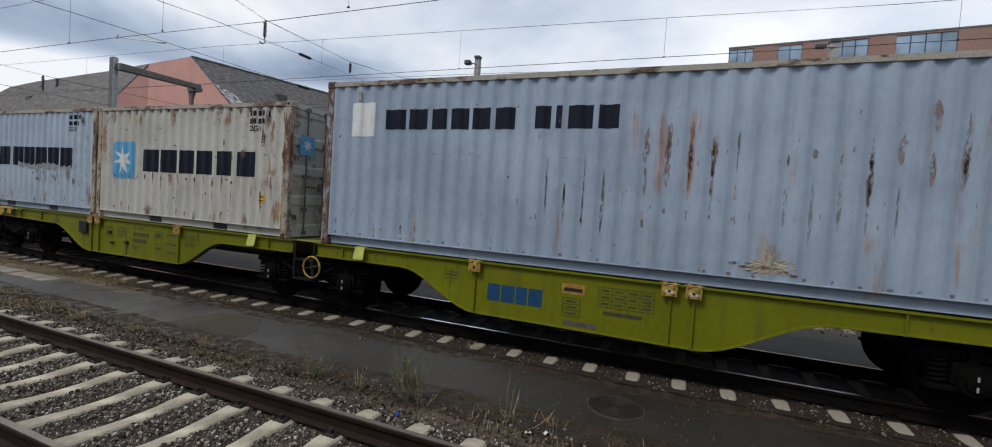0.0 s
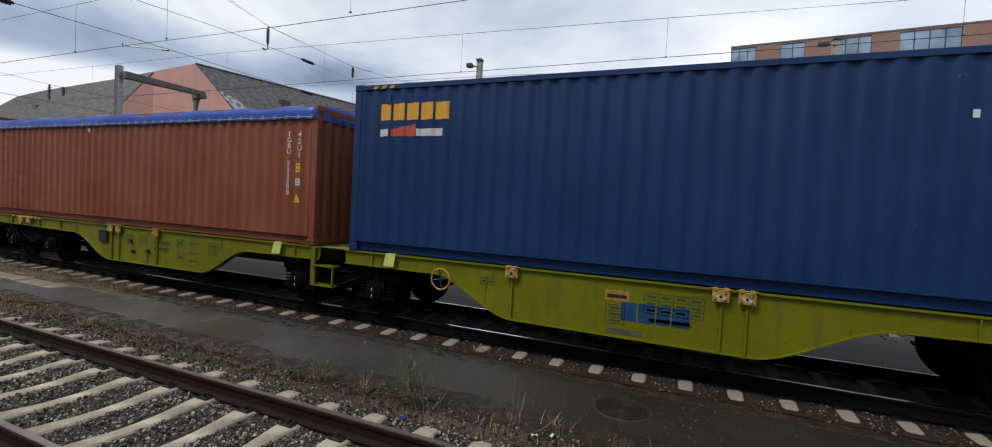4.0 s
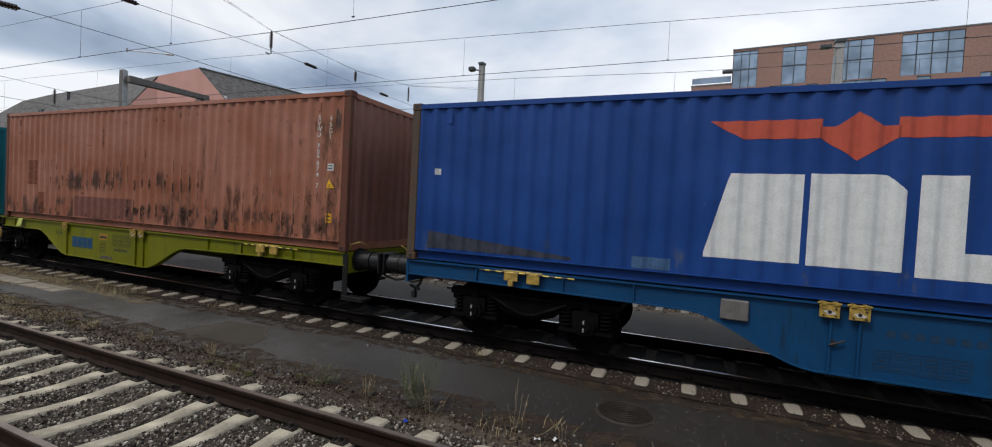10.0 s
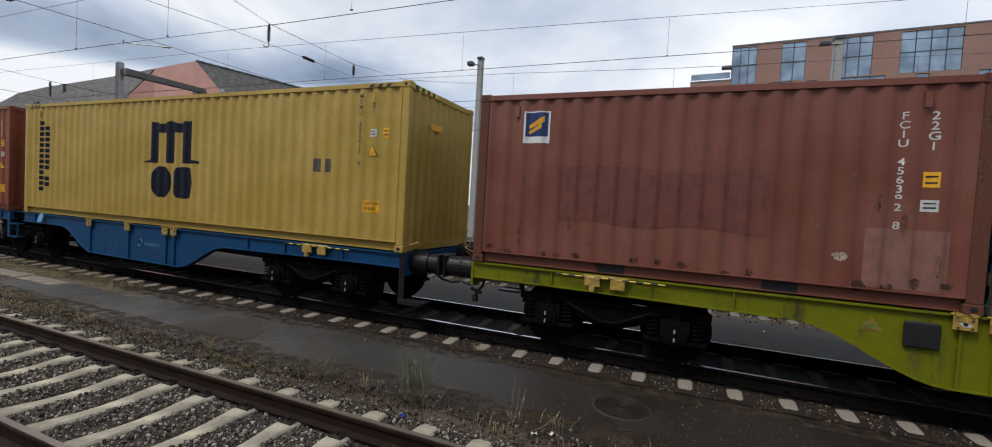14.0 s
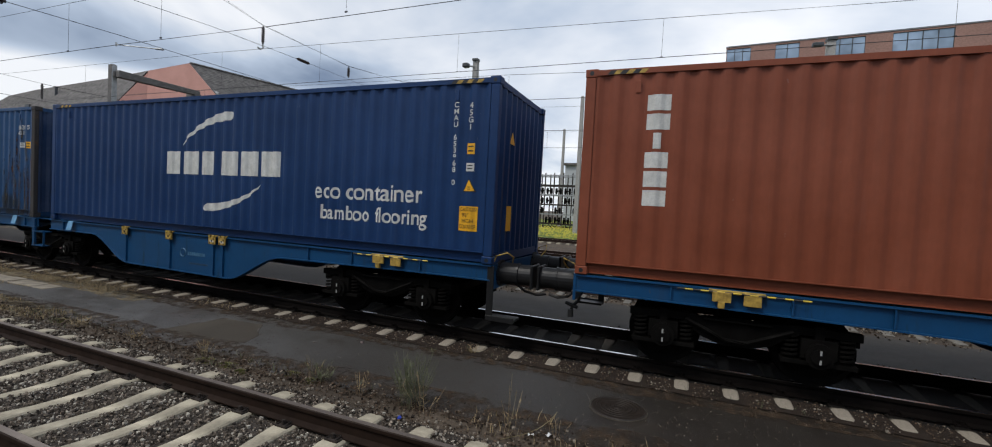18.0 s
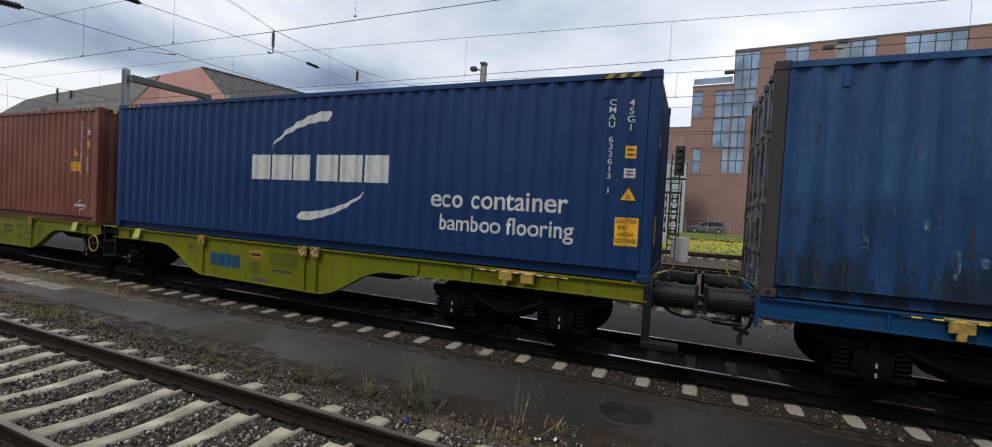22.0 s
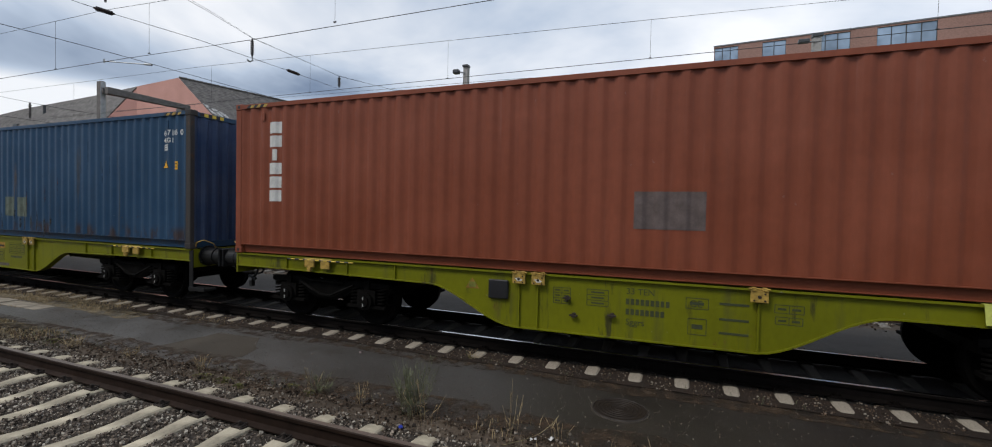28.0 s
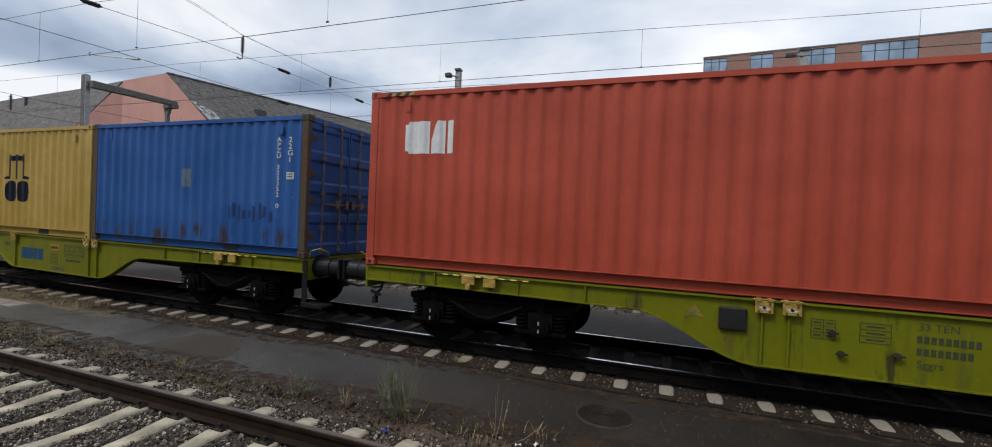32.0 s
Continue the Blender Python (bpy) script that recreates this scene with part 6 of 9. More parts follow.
scabs(c_ml, w_ml, M_SOFTSCAB, -5.9, 5.9, 1.60, 1.66, (0.03, 0.06), (0.015, 0.03), 14, 0.4)
scabs(c_ml, w_ml, M_GRIMERUN, -5.9, 5.9, 0.5, 2.4, (0.012, 0.03), (0.03, 0.12), 15, 0.6, 2, 0.0, drift=0.05)
scabs(c_w20, w_w20, M_SCABRUST, -2.5, 1.6, 0.98, 1.06, (0.04, 0.09), (0.05, 0.20), 16, 0.9, at=0.0)
scabs(c_w20, w_w20, M_BROWNRUN, -2.5, 2.9, 0.55, 0.95, (0.015, 0.03), (0.15, 0.5), 17, 0.6, at=0.0)
scabs(c_w20, w_w20, M_SCABRUST, 1.2, 2.9, 1.5, 2.35, (0.03, 0.09), (0.06, 0.25), 18, 0.8, 2, 0.0, drift=0.05)
scabs(c_w20, w_w20, M_SCABRUST, -2.9, 2.9, 0.21, 0.40, (0.03, 0.08), (0.05, 0.18), 19, 0.6, at=0.0)
scabs(c_w20, w_w20, M_BROWNRUN, 2.3, 2.9, 0.4, 2.3, (0.03, 0.07), (0.2, 0.5), 20, 1.0, 4, 0.0, drift=0.08)
scabs(c_w20, w_w20, M_SCABRUST, -2.9, 2.9, 2.40, 2.48, (0.04, 0.10), (0.03, 0.10), 21, 0.6)
scabs(c_g20, w_g20, M_SCABRUST, -2.9, 2.9, 0.22, 0.42, (0.03, 0.07), (0.04, 0.16), 22, 0.6, at=0.0)
scabs(c_g20, w_g20, M_CREAMSCAB, -2.9, 2.9, 0.7, 1.0, (0.04, 0.09), (0.02, 0.05), 23, 0.5, at=0.0, drift=0.05)
scabs(c_g20, w_g20, M_GRIMERUN, 0.4, 2.2, 0.75, 1.05, (0.04, 0.11), (0.06, 0.22), 24, 0.8, 2, 0.0, drift=0.08)
scabs(c_g20, w_g20, M_BROWNRUN, 2.3, 2.9, 0.5, 2.3, (0.02, 0.05), (0.2, 0.5), 25, 0.8, 2, drift=0.05)
# clean navy container
bars(c_se, w_se, M_AMBER, -5.55, 2.27, 0.28, [0.22, 0.24, 0.24, 0.24, 0.26], 0.035)
bars(c_se, w_se, M_OFFWHITE, -5.55, 2.0, 0.12, [0.18, -0.5, 0.5], 0.03)
decal(c_se, w_se, M_EMBLEMRED, -5.32, -4.82, lambda u: 2.0, lambda u: 2.12 + 0.08 * u, "emblem", "small red emblem", 0.06)
decal(c_se, w_se, M_WHITE, 2.18, 2.24, 2.12, 2.21, "label", "tiny white label")
idcol(c_se, "SEKU 551117 8", 5.32, 2.56, 1.23, M_OFFWHITE)
idcol(c_se, "45G1", 5.585, 2.54, 2.09, M_OFFWHITE)
small_signs(c_se, w_se, 5.60, [("y", 1.85), ("w", 1.60), ("t", 1.25)])
top_corners(c_se, w_se, 12.192, HC)
# open top with tarpaulin
bm = fresh()
rows = []
for i in range(61):
    x = -6.06 + 12.12 * i / 60
    nz = 0.020 * noise.noise(Vector((x * 1.3, 0.3, 0.2))) + 0.014 * math.sin(x * 5.1)
    sag = 0.012 * math.cos(x * 2.05)
    rows.append([bm.verts.new((x, y, z + nz * k + sag * k)) for y, z, k in ((-1.238, 2.335, 0.25), (-1.245, 2.45, 0.3), (-1.225, 2.56, 0.7), (-1.10, 2.605, 1.0), (-0.55, 2.63, 1.2), (0, 2.64, 1.2), (0.55, 2.63, 1.2), (1.10, 2.605, 1.0), (1.225, 2.56, 0.7), (1.245, 2.45, 0.3), (1.238, 2.335, 0.25))])
for a, b in zip(rows, rows[1:]):
    for k in range(10):
        bm.faces.new((a[k], a[k + 1], b[k + 1], b[k]))
bm.faces.new(rows[0][::-1])
bm.faces.new(rows[-1])
tarp = part("tarpaulin", bm, M_TARP, c_tp, "bright blue tarpaulin laced over the top", True)
for i in range(40):
    bm = fresh()
    x = -5.95 + 11.9 * i / 39
    ring(bm, (x, -1.249, 2.375), (0, 1, 0), 0.032, 0.009, 12, 5)
    part("eyelet", bm, M_GALV, tarp)
bm = fresh()
tube(bm, [(-6.0 + 0.3 * i, -1.256, 2.372 + 0.006 * math.sin(i * 1.7)) for i in range(41)], 0.006, 5)
part("lacing_rope", bm, M_OFFWHITE, tarp, "thin pale lacing rope")
bm = fresh()
tube(bm, [(-5.86, -1.25, 2.37), (-5.70, -1.245, 2.28), (-5.66, -1.24, 1.9), (-5.67, -1.24, 1.4), (-5.71, -1.24, 1.1), (-5.85, -1.24, 1.08)], 0.006, 5)
tube(bm, [(-5.71, -1.24, 1.1), (-5.66, -1.24, 0.98)], 0.006, 5)
part("loose_rope", bm, M_GALV, c_tp, "loose pale rope hanging down")
decal(c_tp, w_tp, M_TAN, -5.0, -4.1, 0.35, 1.1, "repaint_patch", "slightly brighter orange-brown patch")
decal(c_tp, w_tp, M_TAN, -5.9, -4.9, 1.15, 2.2, "repaint_patch", "slightly brighter orange-brown patch")
for x, z in ((0.6, 1.86), (-1.2, 2.2)):
    decal(c_tp, w_tp, M_OFFWHITE, x, x + 0.04, z, z + 0.09, "label", "tiny white label")
idcol(c_tp, "TGBU 553208", 5.40, 2.11, 0.9, M_OFFWHITE)
idcol(c_tp, "42U1", 5.66, 2.11, 1.6, M_OFFWHITE)
small_signs(c_tp, w_tp, 5.62, [("y", 1.35), ("w", 1.1), ("t", 0.77)])
# maroon container: three white marks one below another
M_MARK = M_WHITE


def column_mark(c, w, x0, x1, top, foot):
    h = (top - foot) / 3
    for i in range(3):
        z1 = top - i * h
        z0 = z1 - h * 0.84
        decal(c, w, M_MARK, x0 + 0.03, x1 - 0.03, lambda u, a=z0: a + 0.16 * (1 - math.sqrt(max(0, 1 - abs(2 * u - 1) ** 3))), lambda u, b=z1: b - 0.16 * (1 - math.sqrt(max(0, 1 - abs(2 * u - 1) ** 3))), "emblem", "white rounded block", 0.02)


column_mark(c_tx, w_tx, -5.50, -5.10, 2.57, 1.33)
small_signs(c_tx, w_tx, 5.10, [("t", 1.68), ("c", 1.30, 0.42, 0.23, ["CAUTION", "2.9m HIGH"])])
idcol(c_tx, "TGBU 536035 0", 5.365, 2.53, 1.21, M_OFFWHITE)
idcol(c_tx, "45G1", 5.66, 1.64, 1.20, M_OFFWHITE)
small_signs(c_tx, w_tx, 5.64, [("w", 2.2), ("y", 1.89)])
small_signs(c_tx, w_tx, -5.80, [("w", 1.28), ("w", 1.1)])
top_corners(c_tx, w_tx, 12.192, HC)
bm = fresh()
for i, (y0, y1, z0, z1) in enumerate(((-0.55, -0.35, 2.0, 2.42), (-0.28, 0.05, 2.0, 2.32), (0.12, 0.45, 2.0, 2.32))):
    box(bm, 6.062, 6.070, y0, y1, z0, z1)
part("emblem", bm, M_WHITE, c_tx, "white blocks on the end wall")
# royal blue container with winged emblem
decal(c_ap, w_ap, M_EMBLEMRED, -1.56, -0.36, lambda u: 2.16 - 0.22 * min(1, u * 3.2), 2.17, "emblem", "red wing shape", 0.05)
decal(c_ap, w_ap, M_EMBLEMRED, 0.36, 1.50, lambda u: 2.16 - 0.22 * min(1, (1 - u) * 3.2), 2.17, "emblem", "red wing shape", 0.05)
decal(c_ap, w_ap, M_EMBLEMRED, -0.38, 0.38, lambda u: 1.95 - 0.27 * (1 - abs(2 * u - 1)), lambda u: 2.08 + 0.17 * max(0, 1 - abs(2 * u - 1) * 1.8), "emblem", "red wing shape", 0.05)
decal(c_ap, w_ap, M_WHITE, -1.56, -0.50, 0.43, lambda u: 0.43 + 1.08 * min(1, 0.06 + u / 0.26), "emblem", "large white block", 0.03)
decal(c_ap, w_ap, M_WHITE, -0.44, 0.48, 0.42, lambda u: 1.52 - 0.18 * max(0, (u - 0.8) / 0.2), "emblem", "large white block", 0.06)
decal(c_ap, w_ap, M_WHITE, 0.60, 1.40, 0.38, lambda u: 1.52 if u < 0.5 else 0.68, "emblem", "large white block", 0.05)
idcol(c_ap, "APZU 462031 2", 5.355, 2.22, 0.88, M_OFFWHITE)
idcol(c_ap, "42G1", 5.61, 2.21, 1.75, M_OFFWHITE)
small_signs(c_ap, w_ap, 5.64, [("w", 1.43), ("t", 1.09)])
decal(c_ap, w_ap, M_OFFWHITE, -5.62, -5.52, 1.42, 1.52, "label", "small white label")
decal(c_ap, w_ap, plain("dark_blue_scrape", (0.035, 0.04, 0.06), 0.8, vary=0.5), -5.7, -3.3, lambda u: 0.22, lambda u: 0.50 - 0.24 * u, "scuff", "grey brown scraped area", 0.1)
decal(c_ap, w_ap, plain("dull_blue_scrape", (0.05, 0.12, 0.25), 0.7, vary=0.3), -2.45, -1.95, 0.20, 0.36, "scuff", "pale scrape")
# salmon container
idcol(c_sv, "SVWU 709874 7", 5.37, 2.47, 1.11, M_OFFWHITE)
idcol(c_sv, "45G1", 5.64, 2.45, 2.0, M_CREAM)
small_signs(c_sv, w_sv, 5.66, [("w", 1.45), ("t", 1.12), ("y", 0.5)])
decal(c_sv, w_sv, M_REPAINT, -4.93, -4.47, 0.95, 1.59, "repaint_patch", "dull brown repainted patch")
decal(c_sv, w_sv, M_REPAINT, -4.45, -4.05, 0.2, 0.75, "repaint_patch", "dull brown repainted patch")
decal(c_sv, w_sv, plain("red_brown_patch", (0.19, 0.066, 0.045), 0.6, vary=0.2), -2.6, -0.3, 0.20, 0.70, "repaint_patch", "red brown repainted patch")
decal(c_sv, w_sv, plain("soot", (0.085, 0.045, 0.03), 0.8, vary=0.5), 5.74, 5.86, lambda u: 2.2 + 0.1 * math.sin(9 * u), lambda u: 2.52 + 0.08 * math.sin(7 * u), "stain", "black stain")
scabs(c_sv, w_sv, M_SOOTSCAB, -3.9, 2.1, 1.02, 1.16, (0.06, 0.12), (0.16, 0.38), 31, 0.9, at=0.0)
scabs(c_sv, w_sv, M_SOOTSCAB, -3.2, -0.9, 1.00, 1.14, (0.04, 0.08), (0.14, 0.34), 32, 0.8)
scabs(c_sv, w_sv, M_BROWNRUN, -4.2, 2.2, 1.2, 1.5, (0.03, 0.07), (0.2, 0.5), 33, 0.7, at=0.0)
scabs(c_sv, w_sv, M_SOOTSCAB, -0.6, 1.6, 0.28, 0.52, (0.08, 0.17), (0.18, 0.50), 34, 1.0, 2, 0.0, drift=0.06)
scabs(c_sv, w_sv, M_SOOTSCAB, 1.6, 6.0, 0.28, 0.56, (0.05, 0.13), (0.10, 0.34), 35, 0.8, 2, 0.0, drift=0.06)
scabs(c_sv, w_sv, M_SOOTSCAB, -6.0, -0.6, 0.22, 0.40, (0.05, 0.10), (0.06, 0.22), 36, 0.65, at=0.0)
scabs(c_sv, w_sv, M_BROWNRUN, -1.8, 0.4, 1.5, 2.3, (0.015, 0.035), (0.4, 0.9), 37, 0.5, at=0.25)
scabs(c_sv, w_sv, M_BROWNRUN, 2.0, 6.0, 0.6, 1.3, (0.02, 0.06), (0.2, 0.6), 38, 0.6, at=0.0)
scabs(c_sv, w_sv, M_SOOTSCAB, 0.4, 2.0, 2.50, 2.66, (0.05, 0.10), (0.05, 0.16), 39, 0.6)
scabs(c_sv, w_sv, M_CREAMSCAB, 3.0, 5.0, 0.9, 1.4, (0.012, 0.025), (0.15, 0.5), 40, 0.35)
# teal short container with a white name panel
scabs(c_te, w_te, M_BROWNRUN, -2.8, 2.8, 1.0, 2.1, (0.010, 0.022), (0.25, 0.9), 41, 0.55, at=0.2, drift=0.03)
scabs(c_te, w_te, M_BROWNRUN, -2.8, 2.8, 0.22, 0.34, (0.03, 0.07), (0.04, 0.14), 42, 0.6, at=0.0)
scabs(c_te, w_te, M_OLIVERUN, -2.95, -2.5, 0.3, 2.2, (0.03, 0.07), (0.15, 0.5), 43, 0.9, 3, 0.0, drift=0.08)
decal(c_te, w_te, M_WHITE, -2.26, -1.82, 0.45, 2.18, "name_panel", "tall white name panel")
for i in range(8):
    z = 1.72 - i * 0.152
    decal(c_te, w_te, M_DEEPBLUE, -2.17, -1.92, z - 0.115, z, "marking", "", None, 0.008)
decal(c_te, w_te, M_DIRTYGREY, -2.14, -1.95, lambda u: 1.82 + 0.2 * u, lambda u: 2.02 + 0.12 * math.sin(6 * u), "marking", "", 0.04, 0.008)
idcol(c_te, "DFSU 178575 6", 2.08, 2.30, 0.95, M_OFFWHITE)
idcol(c_te, "22G1", 2.37, 1.85, 1.40, M_OFFWHITE)
small_signs(c_te, w_te, 2.40, [("w", 0.97)])
small_signs(c_te, w_te, 2.67, [("y", 0.96)])
decal(c_te, w_te, plain("blue_overpaint", (0.012, 0.12, 0.27), 0.55, vary=0.2), -1.72, -0.92, 0.2, 0.64, "repaint_patch", "bluer repainted patch")
for x in (-0.75, 0.05):
    decal(c_te, w_te, M_SKYBLUE, x, x + 0.16, 0.22, 0.31, "label", "pale label")
# brown-red short container
decal(c_br, w_br, M_WHITE, -2.30, -1.90, 1.85, 2.32, "emblem", "small blue and yellow emblem")
decal(c_br, w_br, M_DEEPBLUE, -2.27, -1.93, 1.95, 2.30, "emblem", "", None, 0.007)
decal(c_br, w_br, M_AMBER, -2.22, -1.98, lambda u: 2.06 + 0.10 * u, lambda u: 2.12 + 0.13 * u, "emblem", "", 0.04, 0.010)
decal(c_br, w_br, M_AMBER, -2.22, -2.02, lambda u: 1.98 + 0.09 * u, lambda u: 2.03 + 0.11 * u, "emblem", "", 0.04, 0.010)
idcol(c_br, "FCIU 456392 8", 2.225, 2.20, 0.86, M_OFFWHITE)
idcol(c_br, "22G1", 2.495, 2.20, 1.75, M_OFFWHITE)
small_signs(c_br, w_br, 2.50, [("y", 1.36), ("w", 1.09)])
decal(c_br, w_br, plain("faded_brown_patch", (0.235, 0.105, 0.078), 0.65, vary=0.2), 1.95, 2.71, 0.2, 0.88, "repaint_patch", "faded square patch")
decal(c_br, w_br, plain("darker_red_repaint", (0.155, 0.042, 0.028), 0.6, vary=0.25), -1.7, 0.95, lambda u: 0.72 + 0.03 * math.sin(11 * u), lambda u: 1.50 + 0.04 * math.sin(7 * u), "repaint_patch", "darker red repainted area", 0.1)
scabs(c_br, w_br, M_SOFTSCAB, -2.8, 2.8, 0.35, 1.9, (0.03, 0.08), (0.04, 0.12), 61, 0.7, 1, 0.0, drift=0.08)
scabs(c_br, w_br, M_BROWNRUN, -2.8, 2.8, 0.3, 1.2, (0.03, 0.07), (0.15, 0.45), 62, 0.5, 1, 0.0, drift=0.05)
scabs(c_br, w_br, M_SOOTSCAB, -2.8, 2.8, 0.14, 0.28, (0.10, 0.20), (0.06, 0.14), 63, 0.8, 1, 0.5, drift=0.05)
smear(c_br, w_br, M_CREAMSCAB, 1.72, 0.52, 0.10, 0.06, 64)
for c, w in ((c_te, w_te), (c_br, w_br), (c_a2, w_a2), (c_m2, w_m2)):
    for a, b in ((-1.10, -0.71), (0.96, 1.34)):
        bm = fresh()
        box(bm, a, b, -1.1500, -1.1360, 0.024, 0.150)
        part("fork_pocket", bm, M_BLACK, c, "dark fork pocket")


# mustard containers: black arches over two round blocks
def arches(c, w, x0, x1, z0, z1):
    k = (x1 - x0) / 7
    for i in (1, 3, 5):
        decal(c, w, M_INK, x0 + (i - 0.15) * k, x0 + (i + 0.85) * k, z0, z1 - 0.02, "emblem", "black arches")
    decal(c, w, M_INK, x0 + 0.85 * k, x0 + 5.85 * k, z1 - 0.28 * (z1 - z0), lambda u: z1 - 0.06 * abs(math.sin(6.28 * u)), "emblem", "black arches", 0.06, 0.006)
    decal(c, w, M_INK, x0, x0 + 1.6 * k, z0, lambda u: z0 + 0.03 + 0.09 * u, "emblem", "", 0.06, 0.006)
    decal(c, w, M_INK, x1 - 1.9 * k, x1, z0, lambda u: z0 + 0.12 - 0.08 * u, "emblem", "", 0.06, 0.006)


def rounds(c, w, x0, x1, z0, z1):
    m = (x0 + x1) / 2
    for a, b in ((x0, m - 0.04), (m + 0.04, x1)):
        decal(c, w, M_INK, a, b, lambda u: z0 + 0.5 * (z1 - z0) * (1 - math.sqrt(max(0, 1 - (2 * u - 1) ** 4))), lambda u: z1 - 0.5 * (z1 - z0) * (1 - math.sqrt(max(0, 1 - (2 * u - 1) ** 4))), "emblem", "black round block", 0.04)


arches(c_ms, w_ms, -0.93, 0.90, 1.42, 2.34)
rounds(c_ms, w_ms, -0.68, 0.70, 0.66, 1.34)
arches(c_m2, w_m2, -0.42, 0.59, 1.34, 1.97)
rounds(c_m2, w_m2, -0.39, 0.56, 0.78, 1.30)
column(c_ms, w_ms, M_INK, -5.37, 0.15, 2.43, [0.10] * 13, 0.043)
column(c_ms, w_ms, M_INK, -5.10, 0.14, 2.29, [0.10] * 8 + [-0.10, 0.10, 0.10], 0.045)
idcol(c_ms, "MSMU 455417 8", 5.09, 2.71, 1.44, M_DIRTYGREY)
idcol(c_ms, "45G1", 5.365, 2.72, 2.34, M_DIRTYGREY)
small_signs(c_ms, w_ms, 5.37, [("w", 1.96), ("t", 1.62), ("c", 0.65, 0.36, 0.20, ["CAUTION", "HIGH TRAILER"])])
small_signs(c_ms, w_ms, 5.64, [("y", 1.94)])
for a, b in ((4.05, 4.22), (4.33, 4.43)):
    decal(c_ms, w_ms, M_DIRTYGREY, a, b, 1.33, 1.57, "repaint_patch", "small grey painted-over square")
top_corners(c_ms, w_ms, 12.192, HC)


# rust-red containers with a white column of six marks
def six_column(c, w, x0, x1, top, foot):
    h = (top - foot) / 6
    for i in range(6):
        decal(c, w, M_OFFWHITE, x0 + (0.13 if i == 2 else 0.03), x1 - (0.13 if i == 2 else 0.03), top - (i + 1) * h + 0.045, top - i * h, "marking", "white block")


for c, w, code in ((c_t2, w_t2, "TRHU 789571 4"), (c_t3, w_t3, "TLLU 463644 5")):
    six_column(c, w, -5.27, -4.91, 2.51, 0.97)
    idcol(c, code, 5.39, 2.47, 1.15, M_OFFWHITE)
    idcol(c, "45G1", 5.655, 2.47, 2.02, M_OFFWHITE)
    small_signs(c, w, 5.67, [("y", 1.77), ("w", 1.49), ("t", 1.15), ("c", 0.49, 0.22, 0.22, ["CAUTION", "9'-6\"", "HIGH"])])
    top_corners(c, w, 12.192, HC)
decal(c_t3, w_t3, M_GREYPATCH, 1.45, 2.35, 0.70, 1.21, "repaint_patch", "dull grey repair patch")
decal(c_t3, w_t3, plain("peeling_sticker", (0.42, 0.38, 0.35), 0.6, vary=0.3), 5.45, 5.78, 0.28, 0.48, "sticker", "peeling pale sticker")
# navy containers with swooshes
for c, w, dx, code in ((c_ce, w_ce, 0.0, "CMAU 653968 0"), (c_c2, w_c2, 0.10, "CMAU 633613 1")):
    bars(c, w, M_OFFWHITE, -1.68 + dx, 1.25, 0.48, [0.48, 0.50, 0.40], 0.07)
    bars(c, w, M_OFFWHITE, 0.02 + dx, 1.25, 0.48, [0.48, 0.48, 0.50], 0.075)
    swoosh(c, w, -1.16 + dx, 0.34 + dx, 1.87, 2.53, True)
    swoosh(c, w, -0.44 + dx, 1.13 + dx, 0.51, 1.08, False)
    lettering(c, "eco container", 2.50 + dx, 0.90, 0.42, M_OFFWHITE, bold=0.005, name="lettering", width=0.98)
    lettering(c, "bamboo flooring", 2.66 + dx, 0.53, 0.36, M_OFFWHITE, bold=0.004, name="lettering", width=0.93)
    idcol(c, code, 5.36 + dx, 2.52, 1.19, M_OFFWHITE)
    idcol(c, "45G1", 5.62 + dx, 2.51, 2.06, M_OFFWHITE)
    small_signs(c, w, 5.64 + dx, [("y", 1.70), ("w", 1.43), ("t", 1.11), ("c", 0.49, 0.32, 0.39, ["CAUTION", "9'6\"", "HIGH", "CONTAINER"])])
    top_corners(c, w, 12.192, HC)
# weathered blue container
bars(c_co, w_co, M_OFFWHITE, -2.17, 1.17, 0.60, [0.60, 0.70, 0.66], 0.09)
bars(c_co, w_co, M_OFFWHITE, 0.13, 1.17, 0.60, [0.60, 0.64, 0.72], 0.10)
swoosh(c_co, w_co, -1.28, 0.09, 1.91, 2.50, True)
swoosh(c_co, w_co, 0.11, 1.44, 0.55, 1.05, False)
lettering(c_co, "526321 5", 5.21, 2.30, 0.15, M_OFFWHITE, bold=0.003, name="code")
lettering(c_co, "45G1", 5.21, 2.16, 0.14, M_OFFWHITE, bold=0.003, name="code")
small_signs(c_co, w_co, 5.47, [("w", 1.82)])
small_signs(c_co, w_co, 5.75, [("y", 1.80)])
scabs(c_co, w_co, M_PALESCRAPE, -0.4, 4.4, 0.36, 0.55, (0.07, 0.14), (0.16, 0.42), 51, 0.95, at=0.0, drift=0.03)
scabs(c_co, w_co, M_PALESCRAPE, -5.2, 0.6, 0.45, 1.05, (0.05, 0.11), (0.10, 0.30), 52, 0.8, 2, at=0.0, drift=0.06)
scabs(c_co, w_co, M_BLUESCRAPE, -5.2, 4.4, 0.5, 1.0, (0.03, 0.06), (0.2, 0.5), 53, 0.7, at=0.0)
scabs(c_co, w_co, M_BLUESCRAPE, -5.6, 0.5, 0.9, 1.2, (0.02, 0.05), (0.2, 0.5), 54, 0.7)
scabs(c_co, w_co, M_OLIVERUN, 4.5, 6.0, 0.4, 2.3, (0.03, 0.08), (0.3, 0.9), 55, 1.0, 3, 0.0, drift=0.10)
